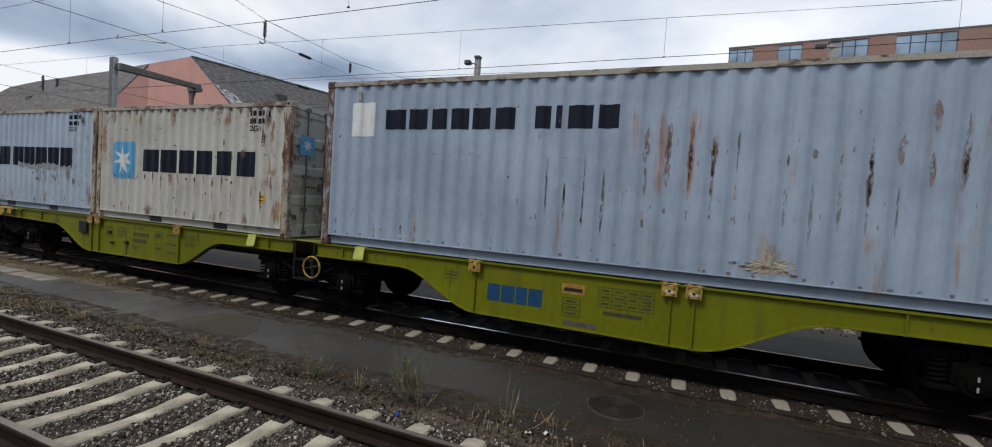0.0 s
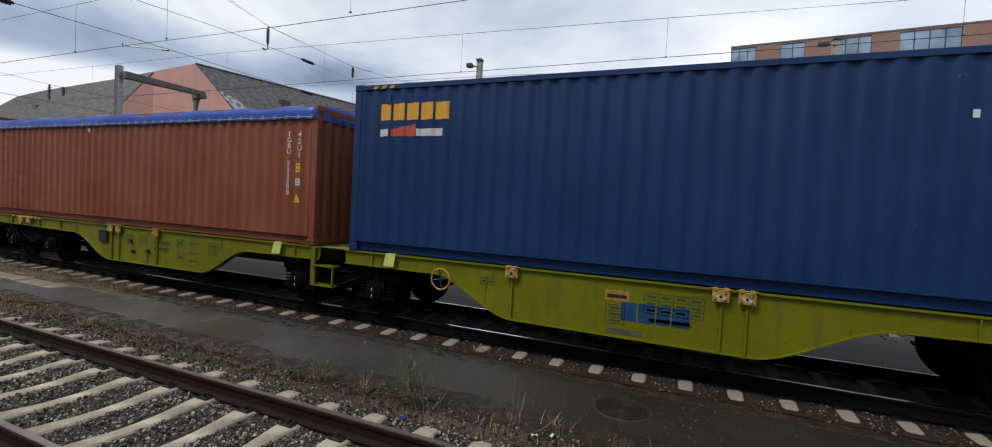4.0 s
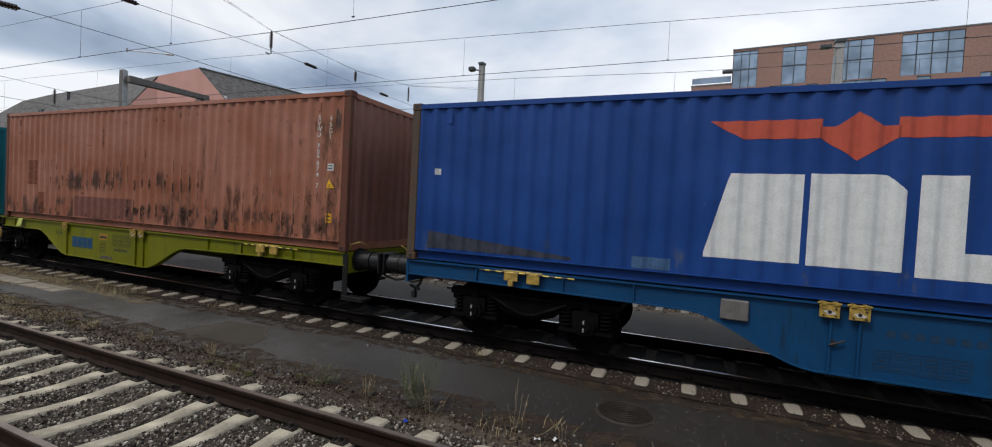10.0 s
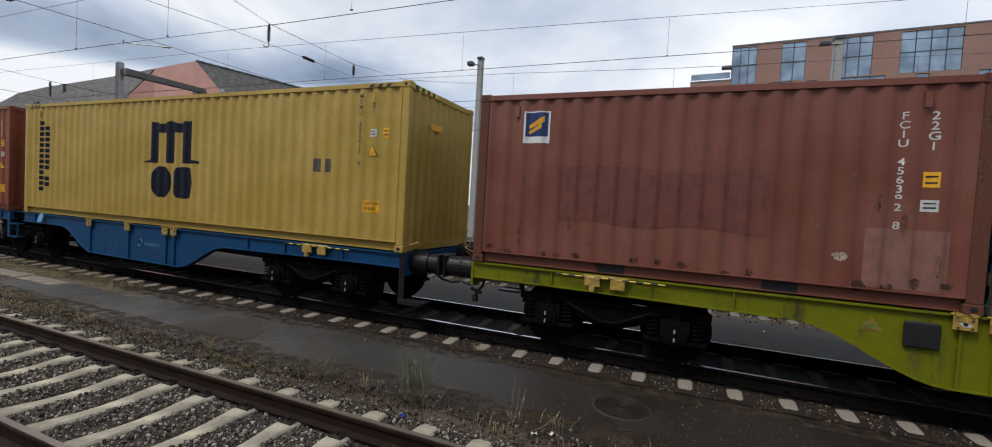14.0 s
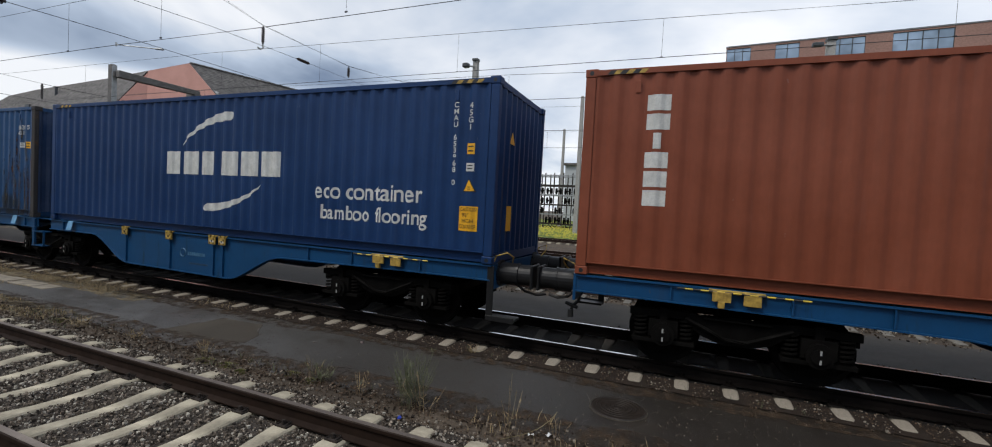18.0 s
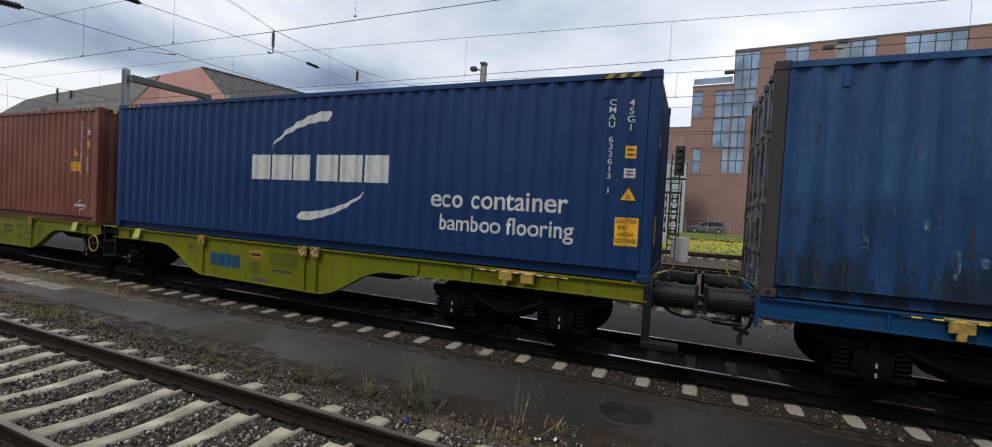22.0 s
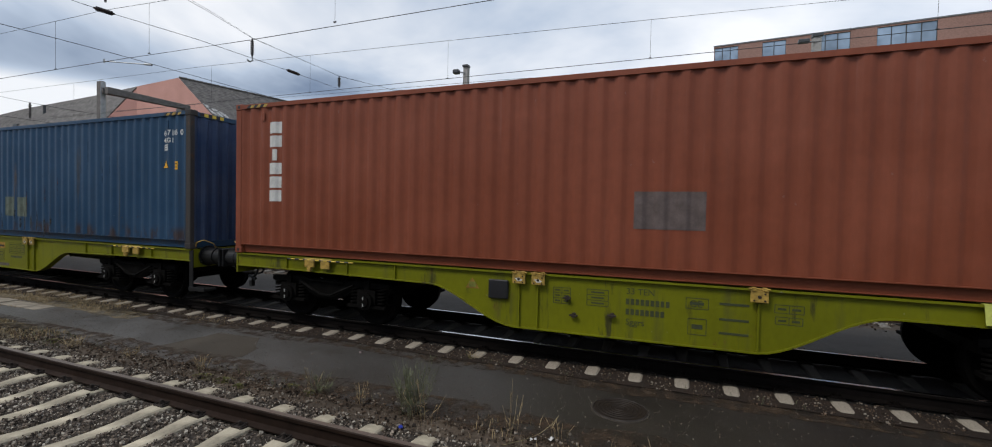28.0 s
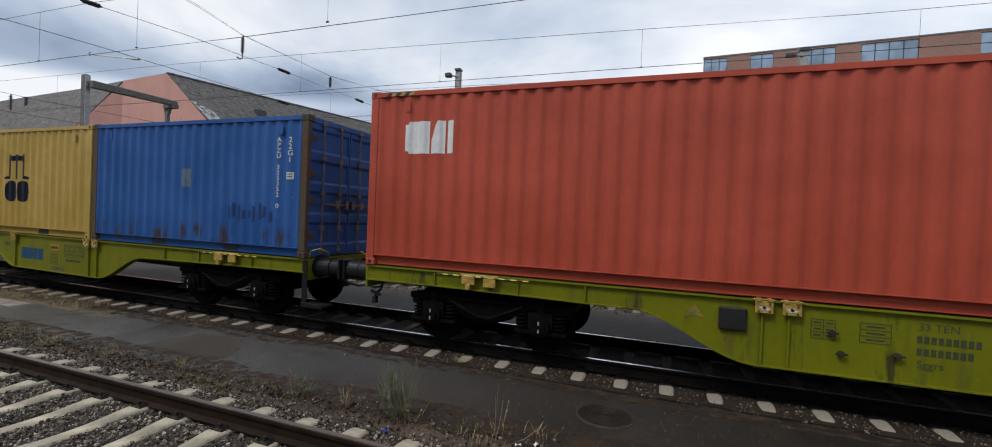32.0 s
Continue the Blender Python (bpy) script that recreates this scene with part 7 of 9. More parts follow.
scabs(c_co, w_co, M_BROWNRUN, 4.6, 6.0, 0.4, 1.9, (0.02, 0.06), (0.2, 0.8), 56, 1.0, 2, 0.0, drift=0.10)
scabs(c_co, w_co, M_OLIVERUN, -5.9, 4.5, 0.3, 0.9, (0.03, 0.06), (0.2, 0.6), 57, 0.6)
scabs(c_co, w_co, M_SOOTSCAB, 4.4, 6.0, 0.4, 2.0, (0.04, 0.10), (0.3, 1.2), 58, 1.0, 2, 0.0, drift=0.12, lift=0.007)
scabs(c_co, w_co, M_BROWNRUN, -5.8, 3.4, 1.0, 2.3, (0.01, 0.03), (0.08, 0.30), 59, 0.4, 1, 0.5, drift=0.08, lift=0.008)
# second brown-red high container
column_mark(c_x2, w_x2, -5.40, -5.00, 2.52, 1.31)
idcol(c_x2, "TXGU 692895 8", 5.365, 2.53, 1.21, M_OFFWHITE)
idcol(c_x2, "45G1", 5.66, 1.64, 1.20, M_OFFWHITE)
small_signs(c_x2, w_x2, 5.64, [("w", 2.2), ("y", 1.89)])
small_signs(c_x2, w_x2, 5.10, [("t", 1.68), ("c", 1.30, 0.42, 0.23, ["CAUTION", "2.9m HIGH"])])
swoosh(c_x2, w_x2, 5.2, 5.42, 0.50, 0.58, True)
bars(c_x2, w_x2, M_OFFWHITE, 5.12, 0.40, 0.07, [0.06] * 6, 0.012)
swoosh(c_x2, w_x2, 5.28, 5.50, 0.30, 0.38, False)
top_corners(c_x2, w_x2, 12.192, HC)
bm = fresh()
for i, (y0, y1, z0, z1) in enumerate(((-0.55, -0.35, 2.0, 2.42), (-0.28, 0.05, 2.0, 2.32), (0.12, 0.45, 2.0, 2.32))):
    box(bm, 6.062, 6.070, y0, y1, z0, z1)
part("emblem", bm, M_WHITE, c_x2, "white blocks on the end wall")
# bright blue container
lettering(c_bb, "886682", 4.95, 2.38, 0.14, M_OFFWHITE, bold=0.003, name="code")
lettering(c_bb, "45G1", 4.95, 2.25, 0.13, M_OFFWHITE, bold=0.003, name="code")
small_signs(c_bb, w_bb, 5.42, [("w", 2.05), ("y", 1.68), ("c", 0.66, 0.32, 0.38, ["CAUTION", "9'-6\"", "HIGH"])])
small_signs(c_bb, w_bb, 5.11, [("t", 1.69)])
decal(c_bb, w_bb, M_OFFWHITE, 2.42, 2.6, 0.78, 0.9, "label", "small white label")
top_corners(c_bb, w_bb, 12.192, HC)
# faded steel blue container
bars(c_s2, w_s2, M_CREAM, -5.12, 2.25, 0.31, [0.24, 0.26, 0.26, 0.26, 0.30], 0.045)
decal(c_s2, w_s2, M_DEEPBLUE, -5.63, -5.16, 2.23, 2.60, "repaint_patch", "dark blue repainted square")
decal(c_s2, w_s2, M_PALEPATCH, -1.16, -0.66, 0.55, 1.05, "repaint_patch", "pale greenish patch")
decal(c_s2, w_s2, M_PALEPATCH, -0.59, -0.08, 0.54, 1.04, "repaint_patch", "pale greenish patch")
decal(c_s2, w_s2, M_PALEPATCH, -5.72, -4.93, 0.60, 0.76, "repaint_patch", "pale greenish strip")
decal(c_s2, w_s2, M_DEEPBLUE, -5.68, -4.55, 0.28, 0.57, "repaint_patch", "dark blue repainted area")
lettering(c_s2, "617186 0", 5.21, 2.39, 0.16, M_OFFWHITE, bold=0.003, name="code")
lettering(c_s2, "45G1", 5.21, 2.24, 0.14, M_OFFWHITE, bold=0.003, name="code")
small_signs(c_s2, w_s2, 5.30, [("w", 2.07), ("t", 1.69)])
small_signs(c_s2, w_s2, 5.62, [("y", 1.66)])
top_corners(c_s2, w_s2, 12.192, HC)
scabs(c_s2, w_s2, M_OLIVERUN, -6.0, 1.0, 0.25, 0.6, (0.05, 0.12), (0.2, 0.6), 61, 0.7, 1, 0.0, drift=0.05)
scabs(c_s2, w_s2, M_BROWNRUN, -0.6, 3.5, 0.8, 1.5, (0.010, 0.022), (0.3, 0.7), 62, 0.4, at=0.2)
scabs(c_s2, w_s2, M_BLUESCRAPE, -5.8, 4.0, 1.5, 2.6, (0.02, 0.04), (0.3, 0.9), 63, 0.45)
scabs(c_s2, w_s2, M_PALESCRAPE, -5.5, 2.5, 1.45, 2.05, (0.02, 0.06), (0.02, 0.05), 64, 0.35, at=0.0, drift=0.05)
# coral red container
decal(c_ca, w_ca, M_WHITE, -5.41, -4.98, lambda u: 1.86 + 0.04 * (u < 0.15), lambda u: 2.38 - 0.05 * (u < 0.15), "emblem", "white block", 0.05)
decal(c_ca, w_ca, M_WHITE, -4.95, -4.70, 1.86, lambda u: 1.95 + 0.43 * min(1, 0.3 + u * 1.6), "emblem", "white block", 0.05)
decal(c_ca, w_ca, M_WHITE, -4.66, -4.55, 1.86, 2.38, "emblem", "white block")
idcol(c_ca, "CAAU 629442 6", 5.355, 2.48, 1.14, M_OFFWHITE)
idcol(c_ca, "45G1", 5.63, 2.48, 2.02, M_OFFWHITE)
small_signs(c_ca, w_ca, 5.66, [("y", 1.76), ("w", 1.50), ("t", 1.16), ("c", 0.49, 0.32, 0.38, ["CAUTION", "9'6\"", "HIGH"])])
decal(c_ca, w_ca, M_DEEPBLUE, 5.96, 6.08, lambda u: 0.44 + 0.06 * u, lambda u: 0.50 + 0.09 * u, "smear", "blue smear", 0.04, 0.016)
top_corners(c_ca, w_ca, 12.192, HC)
bm = fresh()
for y0, y1 in ((-0.98, -0.70), (-0.67, -0.48), (-0.45, -0.38)):
    box(bm, 6.066, 6.074, y0, y1, 2.02, 2.34)
part("emblem", bm, M_WHITE, c_ca, "white blocks on the door")
# mid blue short container
idcol(c_a2, "APZU 323352 0", 2.35, 2.19, 0.87, M_OFFWHITE)
idcol(c_a2, "22G1", 2.62, 2.19, 1.71, M_OFFWHITE)
small_signs(c_a2, w_a2, 2.62, [("w", 1.42)])
decal(c_a2, w_a2, plain("grey_blue_patch", (0.10, 0.15, 0.22), 0.6), -0.18, 0.08, 1.24, 1.61, "repaint_patch", "grey patch")
for i in range(9):
    x = 1.1 + i * 0.13
    decal(c_a2, w_a2, M_DEEPBLUE, x, x + 0.07, 0.66 + 0.05 * math.sin(i * 2.1), 0.88 + 0.08 * math.sin(i * 1.3), "scribble", "dark paint scribble")

# orange plates on the mustard container's end wall, and stripes along its top
for c in (c_ms,):
    bm = fresh()
    box(bm, 6.063, 6.069, -0.45, -0.05, 2.20, 2.32)
    part("caution_plate", bm, M_SIGNYEL, c, "orange plate on the end wall")
    for i in range(8):
        bm = fresh()
        box(bm, 6.067, 6.073, -1.0 + i * 0.09, -0.91 + i * 0.09, HC - 0.10, HC - 0.03)
        part("height_stripe", bm, M_YELLOW2 if i % 2 else M_BLACK, c)
for c in (c_bb, c_s2, c_se, c_x2):
    for k in (-1, 1):
        for i in range(6):
            bm = fresh()
            y = k * 0.95 - k * 0.09 * i
            box(bm, 6.067, 6.073, y - 0.045, y + 0.045, HC - 0.10, HC - 0.03)
            part("height_stripe", bm, M_YELLOW2 if i % 2 else M_BLACK, c)

# blue emblem plate on the door of the white short container
bm = fresh()
box(bm, 3.034, 3.042, -0.98, -0.62, 1.62, 1.98)
plate = part("emblem", bm, M_SKYBLUE, c_w20, "pale blue square with white star")
bm = fresh()
ctr = bm.verts.new((3.045, -0.80, 1.80))
pts = [bm.verts.new((3.045, -0.80 + (0.14 if i % 2 == 0 else 0.05) * math.sin(math.pi * i / 7), 1.80 + (0.14 if i % 2 == 0 else 0.05) * math.cos(math.pi * i / 7))) for i in range(14)]
for i in range(14):
    bm.faces.new((ctr, pts[i], pts[(i + 1) % 14]))
part("star", bm, M_WHITE, plate, "white star")
for c in (c_ce, c_c2, c_se):
    bm = fresh()
    box(bm, 6.063, 6.069, -0.62, -0.40, 0.50, 0.92)
    part("caution_plate", bm, M_SIGNYEL, c, "yellow plate on the end wall")
    bm = fresh()
    v = [bm.verts.new((6.066, y, z)) for y, z in ((-0.62, 1.95), (-0.38, 1.95), (-0.50, 2.16))]
    bm.faces.new(v)
    part("warning_sign", bm, M_SIGNYEL, c, "yellow warning triangle")


# -- wagons --
def ease(a, b, k):
    return a + (b - a) * k * k * (3 - 2 * k)


def belly(v):
    """Underside of the side beam at v metres from the joint."""
    if v < 2.15:
        return 0.95
    if v < 3.55:
        return ease(0.95, 0.38, (v - 2.15) / 1.4)
    if v < 6.75:
        return 0.38 - 0.02 * (v - 3.55) / 3.2
    if v < 8.25:
        return ease(0.36, 0.91, (v - 6.75) / 1.5)
    return 0.91 + 0.04 * min(1, (v - 8.25) / 3.0)


def side_beam(s):
    """One side beam seen from its joint, s = +1 or -1 along x, with top and bottom flanges."""
    vs = [0.30, 1.0, 2.15] + [2.15 + 1.4 * i / 10 for i in range(1, 11)] + [4.5, 6.0] + [6.75 + 1.5 * i / 10 for i in range(11)] + [9.5, 10.9, 11.8, HALF - 0.02]
    return [(s * v, belly(v)) for v in vs]


def bogie(parent, x, turned=1):
    """A two-axle freight bogie: side frames, axle boxes, coil springs and two wheelsets."""
    bm = fresh()
    box(bm, -0.18, 0.18, -1.0, 1.0, 0.50, 0.78)
    box(bm, -1.25, 1.25, -0.10, 0.10, 0.62, 0.72)
    rod(bm, (0, 0, 0.78), (0, 0, 0.93), 0.22, 14)
    for sx in (-1, 1):
        box(bm, sx * 1.28 - 0.05, sx * 1.28 + 0.05, -1.0, 1.0, 0.60, 0.72)
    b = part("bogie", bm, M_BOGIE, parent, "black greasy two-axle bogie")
    b.location = (x, 0, 0)
    for sy in (-1, 1):
        bm = fresh()
        top = [(-1.35, 0.78), (-0.62, 0.80), (-0.45, 0.76), (0.45, 0.76), (0.62, 0.80), (1.35, 0.78)]
        low = [(1.35, 0.68), (0.66, 0.70), (0.42, 0.50), (0.18, 0.42), (-0.18, 0.42), (-0.42, 0.50), (-0.66, 0.70), (-1.35, 0.68)]
        slab(bm, top + low, sy * 1.0 - 0.05, sy * 1.0 + 0.05)
        box(bm, -0.40, 0.40, sy * 1.0 - 0.11, sy * 1.0 + 0.11, 0.735, 0.765)
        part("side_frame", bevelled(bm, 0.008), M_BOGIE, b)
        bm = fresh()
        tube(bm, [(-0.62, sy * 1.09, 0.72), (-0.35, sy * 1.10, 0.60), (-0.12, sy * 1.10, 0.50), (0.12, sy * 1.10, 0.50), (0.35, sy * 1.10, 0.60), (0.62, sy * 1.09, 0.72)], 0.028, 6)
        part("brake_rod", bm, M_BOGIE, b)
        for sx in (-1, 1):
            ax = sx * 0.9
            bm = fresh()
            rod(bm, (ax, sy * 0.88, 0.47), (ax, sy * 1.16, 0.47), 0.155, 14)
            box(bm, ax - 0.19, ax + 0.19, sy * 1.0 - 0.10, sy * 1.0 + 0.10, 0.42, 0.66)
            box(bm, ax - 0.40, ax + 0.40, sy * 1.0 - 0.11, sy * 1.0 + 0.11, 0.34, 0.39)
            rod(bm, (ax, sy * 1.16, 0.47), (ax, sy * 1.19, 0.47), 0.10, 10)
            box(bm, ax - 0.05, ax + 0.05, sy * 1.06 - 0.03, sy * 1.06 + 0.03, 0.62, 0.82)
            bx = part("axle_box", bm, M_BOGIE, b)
            if sy < 0:
                for dz in (-0.085, 0.03):
                    bm = fresh()
                    box(bm, ax - 0.011, ax + 0.011, -1.194, -1.188, 0.47 + dz, 0.47 + dz + 0.055)
                    part("chalk_mark", bm, M_MARKPALE, bx)
            for k in (-1, 1):
                bm = fresh()
                pts = []
                for i in range(41):
                    a = 2 * math.pi * 5 * i / 40
                    pts.append((ax + k * 0.29 + 0.085 * math.cos(a), sy * 1.0 + 0.085 * math.sin(a), 0.395 + 0.29 * i / 40))
                tube(bm, pts, 0.017, 5)
                part("spring", bm, M_BOGIE, b)
    for sx in (-1, 1):
        bm = fresh()
        rod(bm, (0, -0.95, 0), (0, 0.95, 0), 0.075, 10)
        prof = [(0.0, 0.075), (0.0, 0.20), (0.025, 0.36), (0.0, 0.40), (0.0, 0.46), (0.10, 0.465), (0.135, 0.485), (0.135, 0.40), (0.095, 0.36), (0.075, 0.20), (0.12, 0.075)]
        for sy in (-1, 1):
            seg = 28
            rows = []
            for i in range(seg):
                a = 2 * math.pi * i / seg
                rows.append([bm.verts.new((r * math.cos(a), sy * (0.82 - d), r * math.sin(a))) for d, r in prof])
            for i in range(seg):
                p, q = rows[i], rows[(i + 1) % seg]
                for k in range(len(prof) - 1):
                    bm.faces.new((p[k], p[k + 1], q[k + 1], q[k]))
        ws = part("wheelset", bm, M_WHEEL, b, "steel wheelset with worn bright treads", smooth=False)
        ws.location = (sx * 0.9, 0, 0.462)
        ws["spins"] = True
    return b


M_MARKPALE = plain("dirty_white_mark", (0.30, 0.30, 0.29), 0.6)


def wagon(name, label, mat, plate, wheel_at):
    """An articulated container wagon of two units on three bogies; its space has the joint at x = 0."""
    w = thing(name, label, "freight wagon", "wagons of the train")
    for s in (1, -1):
        lows = side_beam(s)
        single = 5.0 if wheel_at == 2.35 and s < 0 else 3.52
        bm = fresh()
        # spine and cross beams
        box(bm, min(s * 0.5, s * (HALF - 0.4)), max(s * 0.5, s * (HALF - 0.4)), -0.22, 0.22, 0.78, 1.10)
        for v in (1.2, 3.0, 4.5, 6.1, 7.9, 10.2, 11.6):
            box(bm, min(s * v, s * (v + 0.12)), max(s * v, s * (v + 0.12)), -1.17, 1.17, max(0.80, belly(v) + 0.05), 1.10)
        u = part("underframe", bm, mat, w)
        for sy in (-1, 1):
            y0, y1 = (-1.19, -1.178) if sy < 0 else (1.178, 1.19)
            bm = fresh()
            a = [bm.verts.new((x, y0, z)) for x, z in lows]
            b = [bm.verts.new((x, y0, 1.165)) for x, z in lows]
            a2 = [bm.verts.new((x, y1, z)) for x, z in lows]
            b2 = [bm.verts.new((x, y1, 1.165)) for x, z in lows]
            for i in range(len(lows) - 1):
                bm.faces.new((a[i], a[i + 1], b[i + 1], b[i]))
                bm.faces.new((a2[i], a2[i + 1], b2[i + 1], b2[i]))
            for i in (0, len(lows) - 1):
                bm.faces.new((a[i], b[i], b2[i], a2[i]))
            bmw = part("side_beam", bm, mat, u, "fish-bellied side beam with dirty runs")
            bm = fresh()
            ya, yb = (-1.235, -1.09) if sy < 0 else (1.09, 1.235)
            box(bm, min(lows[0][0], lows[-1][0]), max(lows[0][0], lows[-1][0]), ya, yb, 1.158, 1.182)
            part("top_flange", bm, mat, u)
            bm = fresh()
            for (xa, za), (xb, zb) in zip(lows, lows[1:]):
                v = [bm.verts.new(p) for p in ((xa, ya, za), (xb, ya, zb), (xb, yb, zb), (xa, yb, za), (xa, ya, za - 0.018), (xb, ya, zb - 0.018), (xb, yb, zb - 0.018), (xa, yb, za - 0.018))]
                for f in ((0, 1, 2, 3), (4, 7, 6, 5), (0, 4, 5, 1), (2, 6, 7, 3)):
                    bm.faces.new([v[i] for i in f])
            part("bottom_flange", bm, mat, u)
            for v in (3.46, 5.0, 6.36, 6.64) if mat is M_BLUEW else (single, 6.40, 6.69):
                bm = fresh()
                ye = (-1.225, -1.19) if sy < 0 else (1.19, 1.225)
                box(bm, s * v - 0.012, s * v + 0.012, ye[0], ye[1], belly(v) + 0.005, 1.157)
                part("web_stiffener", bm, mat, u)
            for v in (8.9, 9.9, 11.3, 0.9):
                bm = fresh()
                ye = (-1.225, -1.19) if sy < 0 else (1.19, 1.225)
                box(bm, s * v - 0.01, s * v + 0.01, ye[0], ye[1], belly(v) + 0.005, 1.157)
                part("web_stiffener", bm, mat, u)
            # folding container locks
            for v in (3.48, 5.02, 6.38, 6.67) if mat is M_BLUEW else (single, 6.38, 6.68):
                bm = fresh()
                yo = sy * 1.245
                x = s * v
                box(bm, x - 0.10, x + 0.10, min(yo, yo + sy * 0.025), max(yo, yo + sy * 0.025), 1.02, 1.17)
                box(bm, x - 0.085, x - 0.035, min(yo - sy * 0.05, yo + sy * 0.04), max(yo - sy * 0.05, yo + sy * 0.04), 1.165, 1.205)
                box(bm, x + 0.035, x + 0.085, min(yo - sy * 0.05, yo + sy * 0.04), max(yo - sy * 0.05, yo + sy * 0.04), 1.165, 1.205)
                rod(bm, (x - 0.12, yo, 1.185), (x + 0.12, yo, 1.185), 0.014, 8)
                lk = part("container_lock", bevelled(bm, 0.004), M_YELLOW, u, "chipped yellow folding container lock")
                bm = fresh()
                rod(bm, (x, yo + sy * 0.026, 1.09), (x, yo + sy * 0.032, 1.09), 0.022, 8)
                for dx, dz in ((-0.06, 1.045), (0.06, 1.045), (0.06, 1.13)):
                    rod(bm, (x + dx, yo + sy * 0.024, dz), (x + dx, yo + sy * 0.034, dz), 0.012, 6)
                part("bolt", bm, M_RUSTY, lk)
                if v > 6:
                    bm = fresh()
                    rim = [(0.050 * k * math.cos(0.7 * j), 0.032 * k * math.sin(0.7 * j)) for j, k in enumerate((1.3, 0.7, 1.1, 0.8, 1.4, 0.7, 1.0, 0.75, 1.1))]
                    slab(bm, [(x + a, 1.082 + b) for a, b in rim], min(yo + sy * 0.025, yo + sy * 0.0275), max(yo + sy * 0.025, yo + sy * 0.0275))
                    part("worn_spot", bm, M_OFFWHITE, lk, "pale spot of worn paint")
            # end lock with its striped lever
            bm = fresh()
            yo = sy * 1.25
            x = s * (HALF - 2.0)
            box(bm, x - 0.20, x + 0.02, min(yo, yo + sy * 0.04), max(yo, yo + sy * 0.04), 1.02, 1.15)
            box(bm, x - 0.13, x - 0.05, min(yo, yo + sy * 0.05), max(yo, yo + sy * 0.05), 0.94, 1.03)
            box(bm, x + 0.16, x + 0.36, min(yo, yo + sy * 0.03), max(yo, yo + sy * 0.03), 1.0, 1.16)
            rod(bm, (x - 0.24, yo, 1.16), (x + 0.40, yo, 1.16), 0.02, 8)
            lk = part("container_lock", bevelled(bm, 0.006), M_YELLOW, u, "chipped yellow folding container lock")
            for i in range(16):
                bm = fresh()
                xa = x - 0.62 + 1.5 * i / 16
                rod(bm, (xa, sy * 1.272, 1.145), (xa + 1.5 / 16, sy * 1.272, 1.145), 0.012, 6)
                part("lever_stripe", bm, M_YELLOW2 if i % 2 else M_BLACK, lk)
            # hook plate near the joint
            bm = fresh()
            x = s * 1.3
            top, foot = sorted((sy * 1.238, sy * 1.250)), sorted((sy * 1.290, sy * 1.302))
            v = [bm.verts.new(p) for p in [(xx, yy, 1.188) for xx in (x - 0.10, x + 0.10) for yy in top] + [(xx, yy, 0.975) for xx in (x - 0.105, x + 0.105) for yy in foot]]
            for f in ((0, 1, 3, 2), (4, 6, 7, 5), (0, 4, 5, 1), (2, 3, 7, 6), (0, 2, 6, 4), (1, 5, 7, 3)):
                bm.faces.new([v[i] for i in f])
            box(bm, x - 0.10, x + 0.10, min(sy * 1.10, sy * 1.25), max(sy * 1.10, sy * 1.25), 1.184, 1.194)
            part("hook_plate", bm, plate, u, "pale painted plate")
        # end beam, buffers and coupling
        xe = s * (HALF - 0.02)
        bm = fresh()
        box(bm, min(xe, xe + s * 0.04), max(xe, xe + s * 0.04), -1.2, 1.2, 0.80, 1.185)
        eb = part("end_beam", bm, mat, w)
        for sy in (-1, 1):
            bm = fresh()
            rod(bm, (xe + s * 0.03, sy * 0.875, 1.03), (xe + s * 0.06, sy * 0.875, 1.03), 0.215, 24)
            rod(bm, (xe + s * 0.06, sy * 0.875, 1.03), (xe + s * 0.33, sy * 0.875, 1.03), 0.180, 24, 0.172)
            rod(bm, (xe + s * 0.33, sy * 0.875, 1.03), (xe + s * 0.37, sy * 0.875, 1.03), 0.182, 24)
            rod(bm, (xe + s * 0.37, sy * 0.875, 1.03), (xe + s * 0.60, sy * 0.875, 1.03), 0.160, 24, 0.165)
            for k in range(4):
                a = radians(45 + 90 * k)
                rod(bm, (xe + s * 0.05, sy * 0.875 + 0.235 * math.cos(a), 1.03 + 0.19 * math.sin(a)), (xe + s * 0.085, sy * 0.875 + 0.235 * math.cos(a), 1.03 + 0.19 * math.sin(a)), 0.022, 6)
            bf = part("buffer", bm, M_BUFFER, w, "dark steel buffer with greasy plunger")
            bm = fresh()
            box(bm, min(xe + s * 0.59, xe + s * 0.632), max(xe + s * 0.59, xe + s * 0.632), sy * 0.875 - 0.20, sy * 0.875 + 0.20, 0.845, 1.215)
            part("buffer_plate", bevelled(bm, 0.015), M_BUFFER, bf)
            bm = fresh()
            tube(bm, [(xe - s * 0.02, sy * 1.12, 1.15), (xe + s * 0.05, sy * 1.14, 1.32), (xe + s * 0.22, sy * 1.10, 1.38), (xe + s * 0.26, sy * 0.92, 1.30), (xe + s * 0.20, sy * 0.80, 1.18)], 0.012, 6)
            part("shunter_handrail", bm, M_YELLOW, w, "bent yellow handrail")
            if s * sy < 0:
                bm = fresh()
                box(bm, xe - 0.055, xe + 0.055, sy * 1.21 - 0.012, sy * 1.21 + 0.012, 0.36, 1.16)
                box(bm, xe - 0.035, xe + 0.035, sy * 1.19 - 0.02, sy * 1.19 + 0.02, 1.02, 1.17)
                box(bm, min(xe - s * 0.05, xe + s * 0.42), max(xe - s * 0.05, xe + s * 0.42), sy * 1.10 - 0.14, sy * 1.10 + 0.14, 0.335, 0.375)
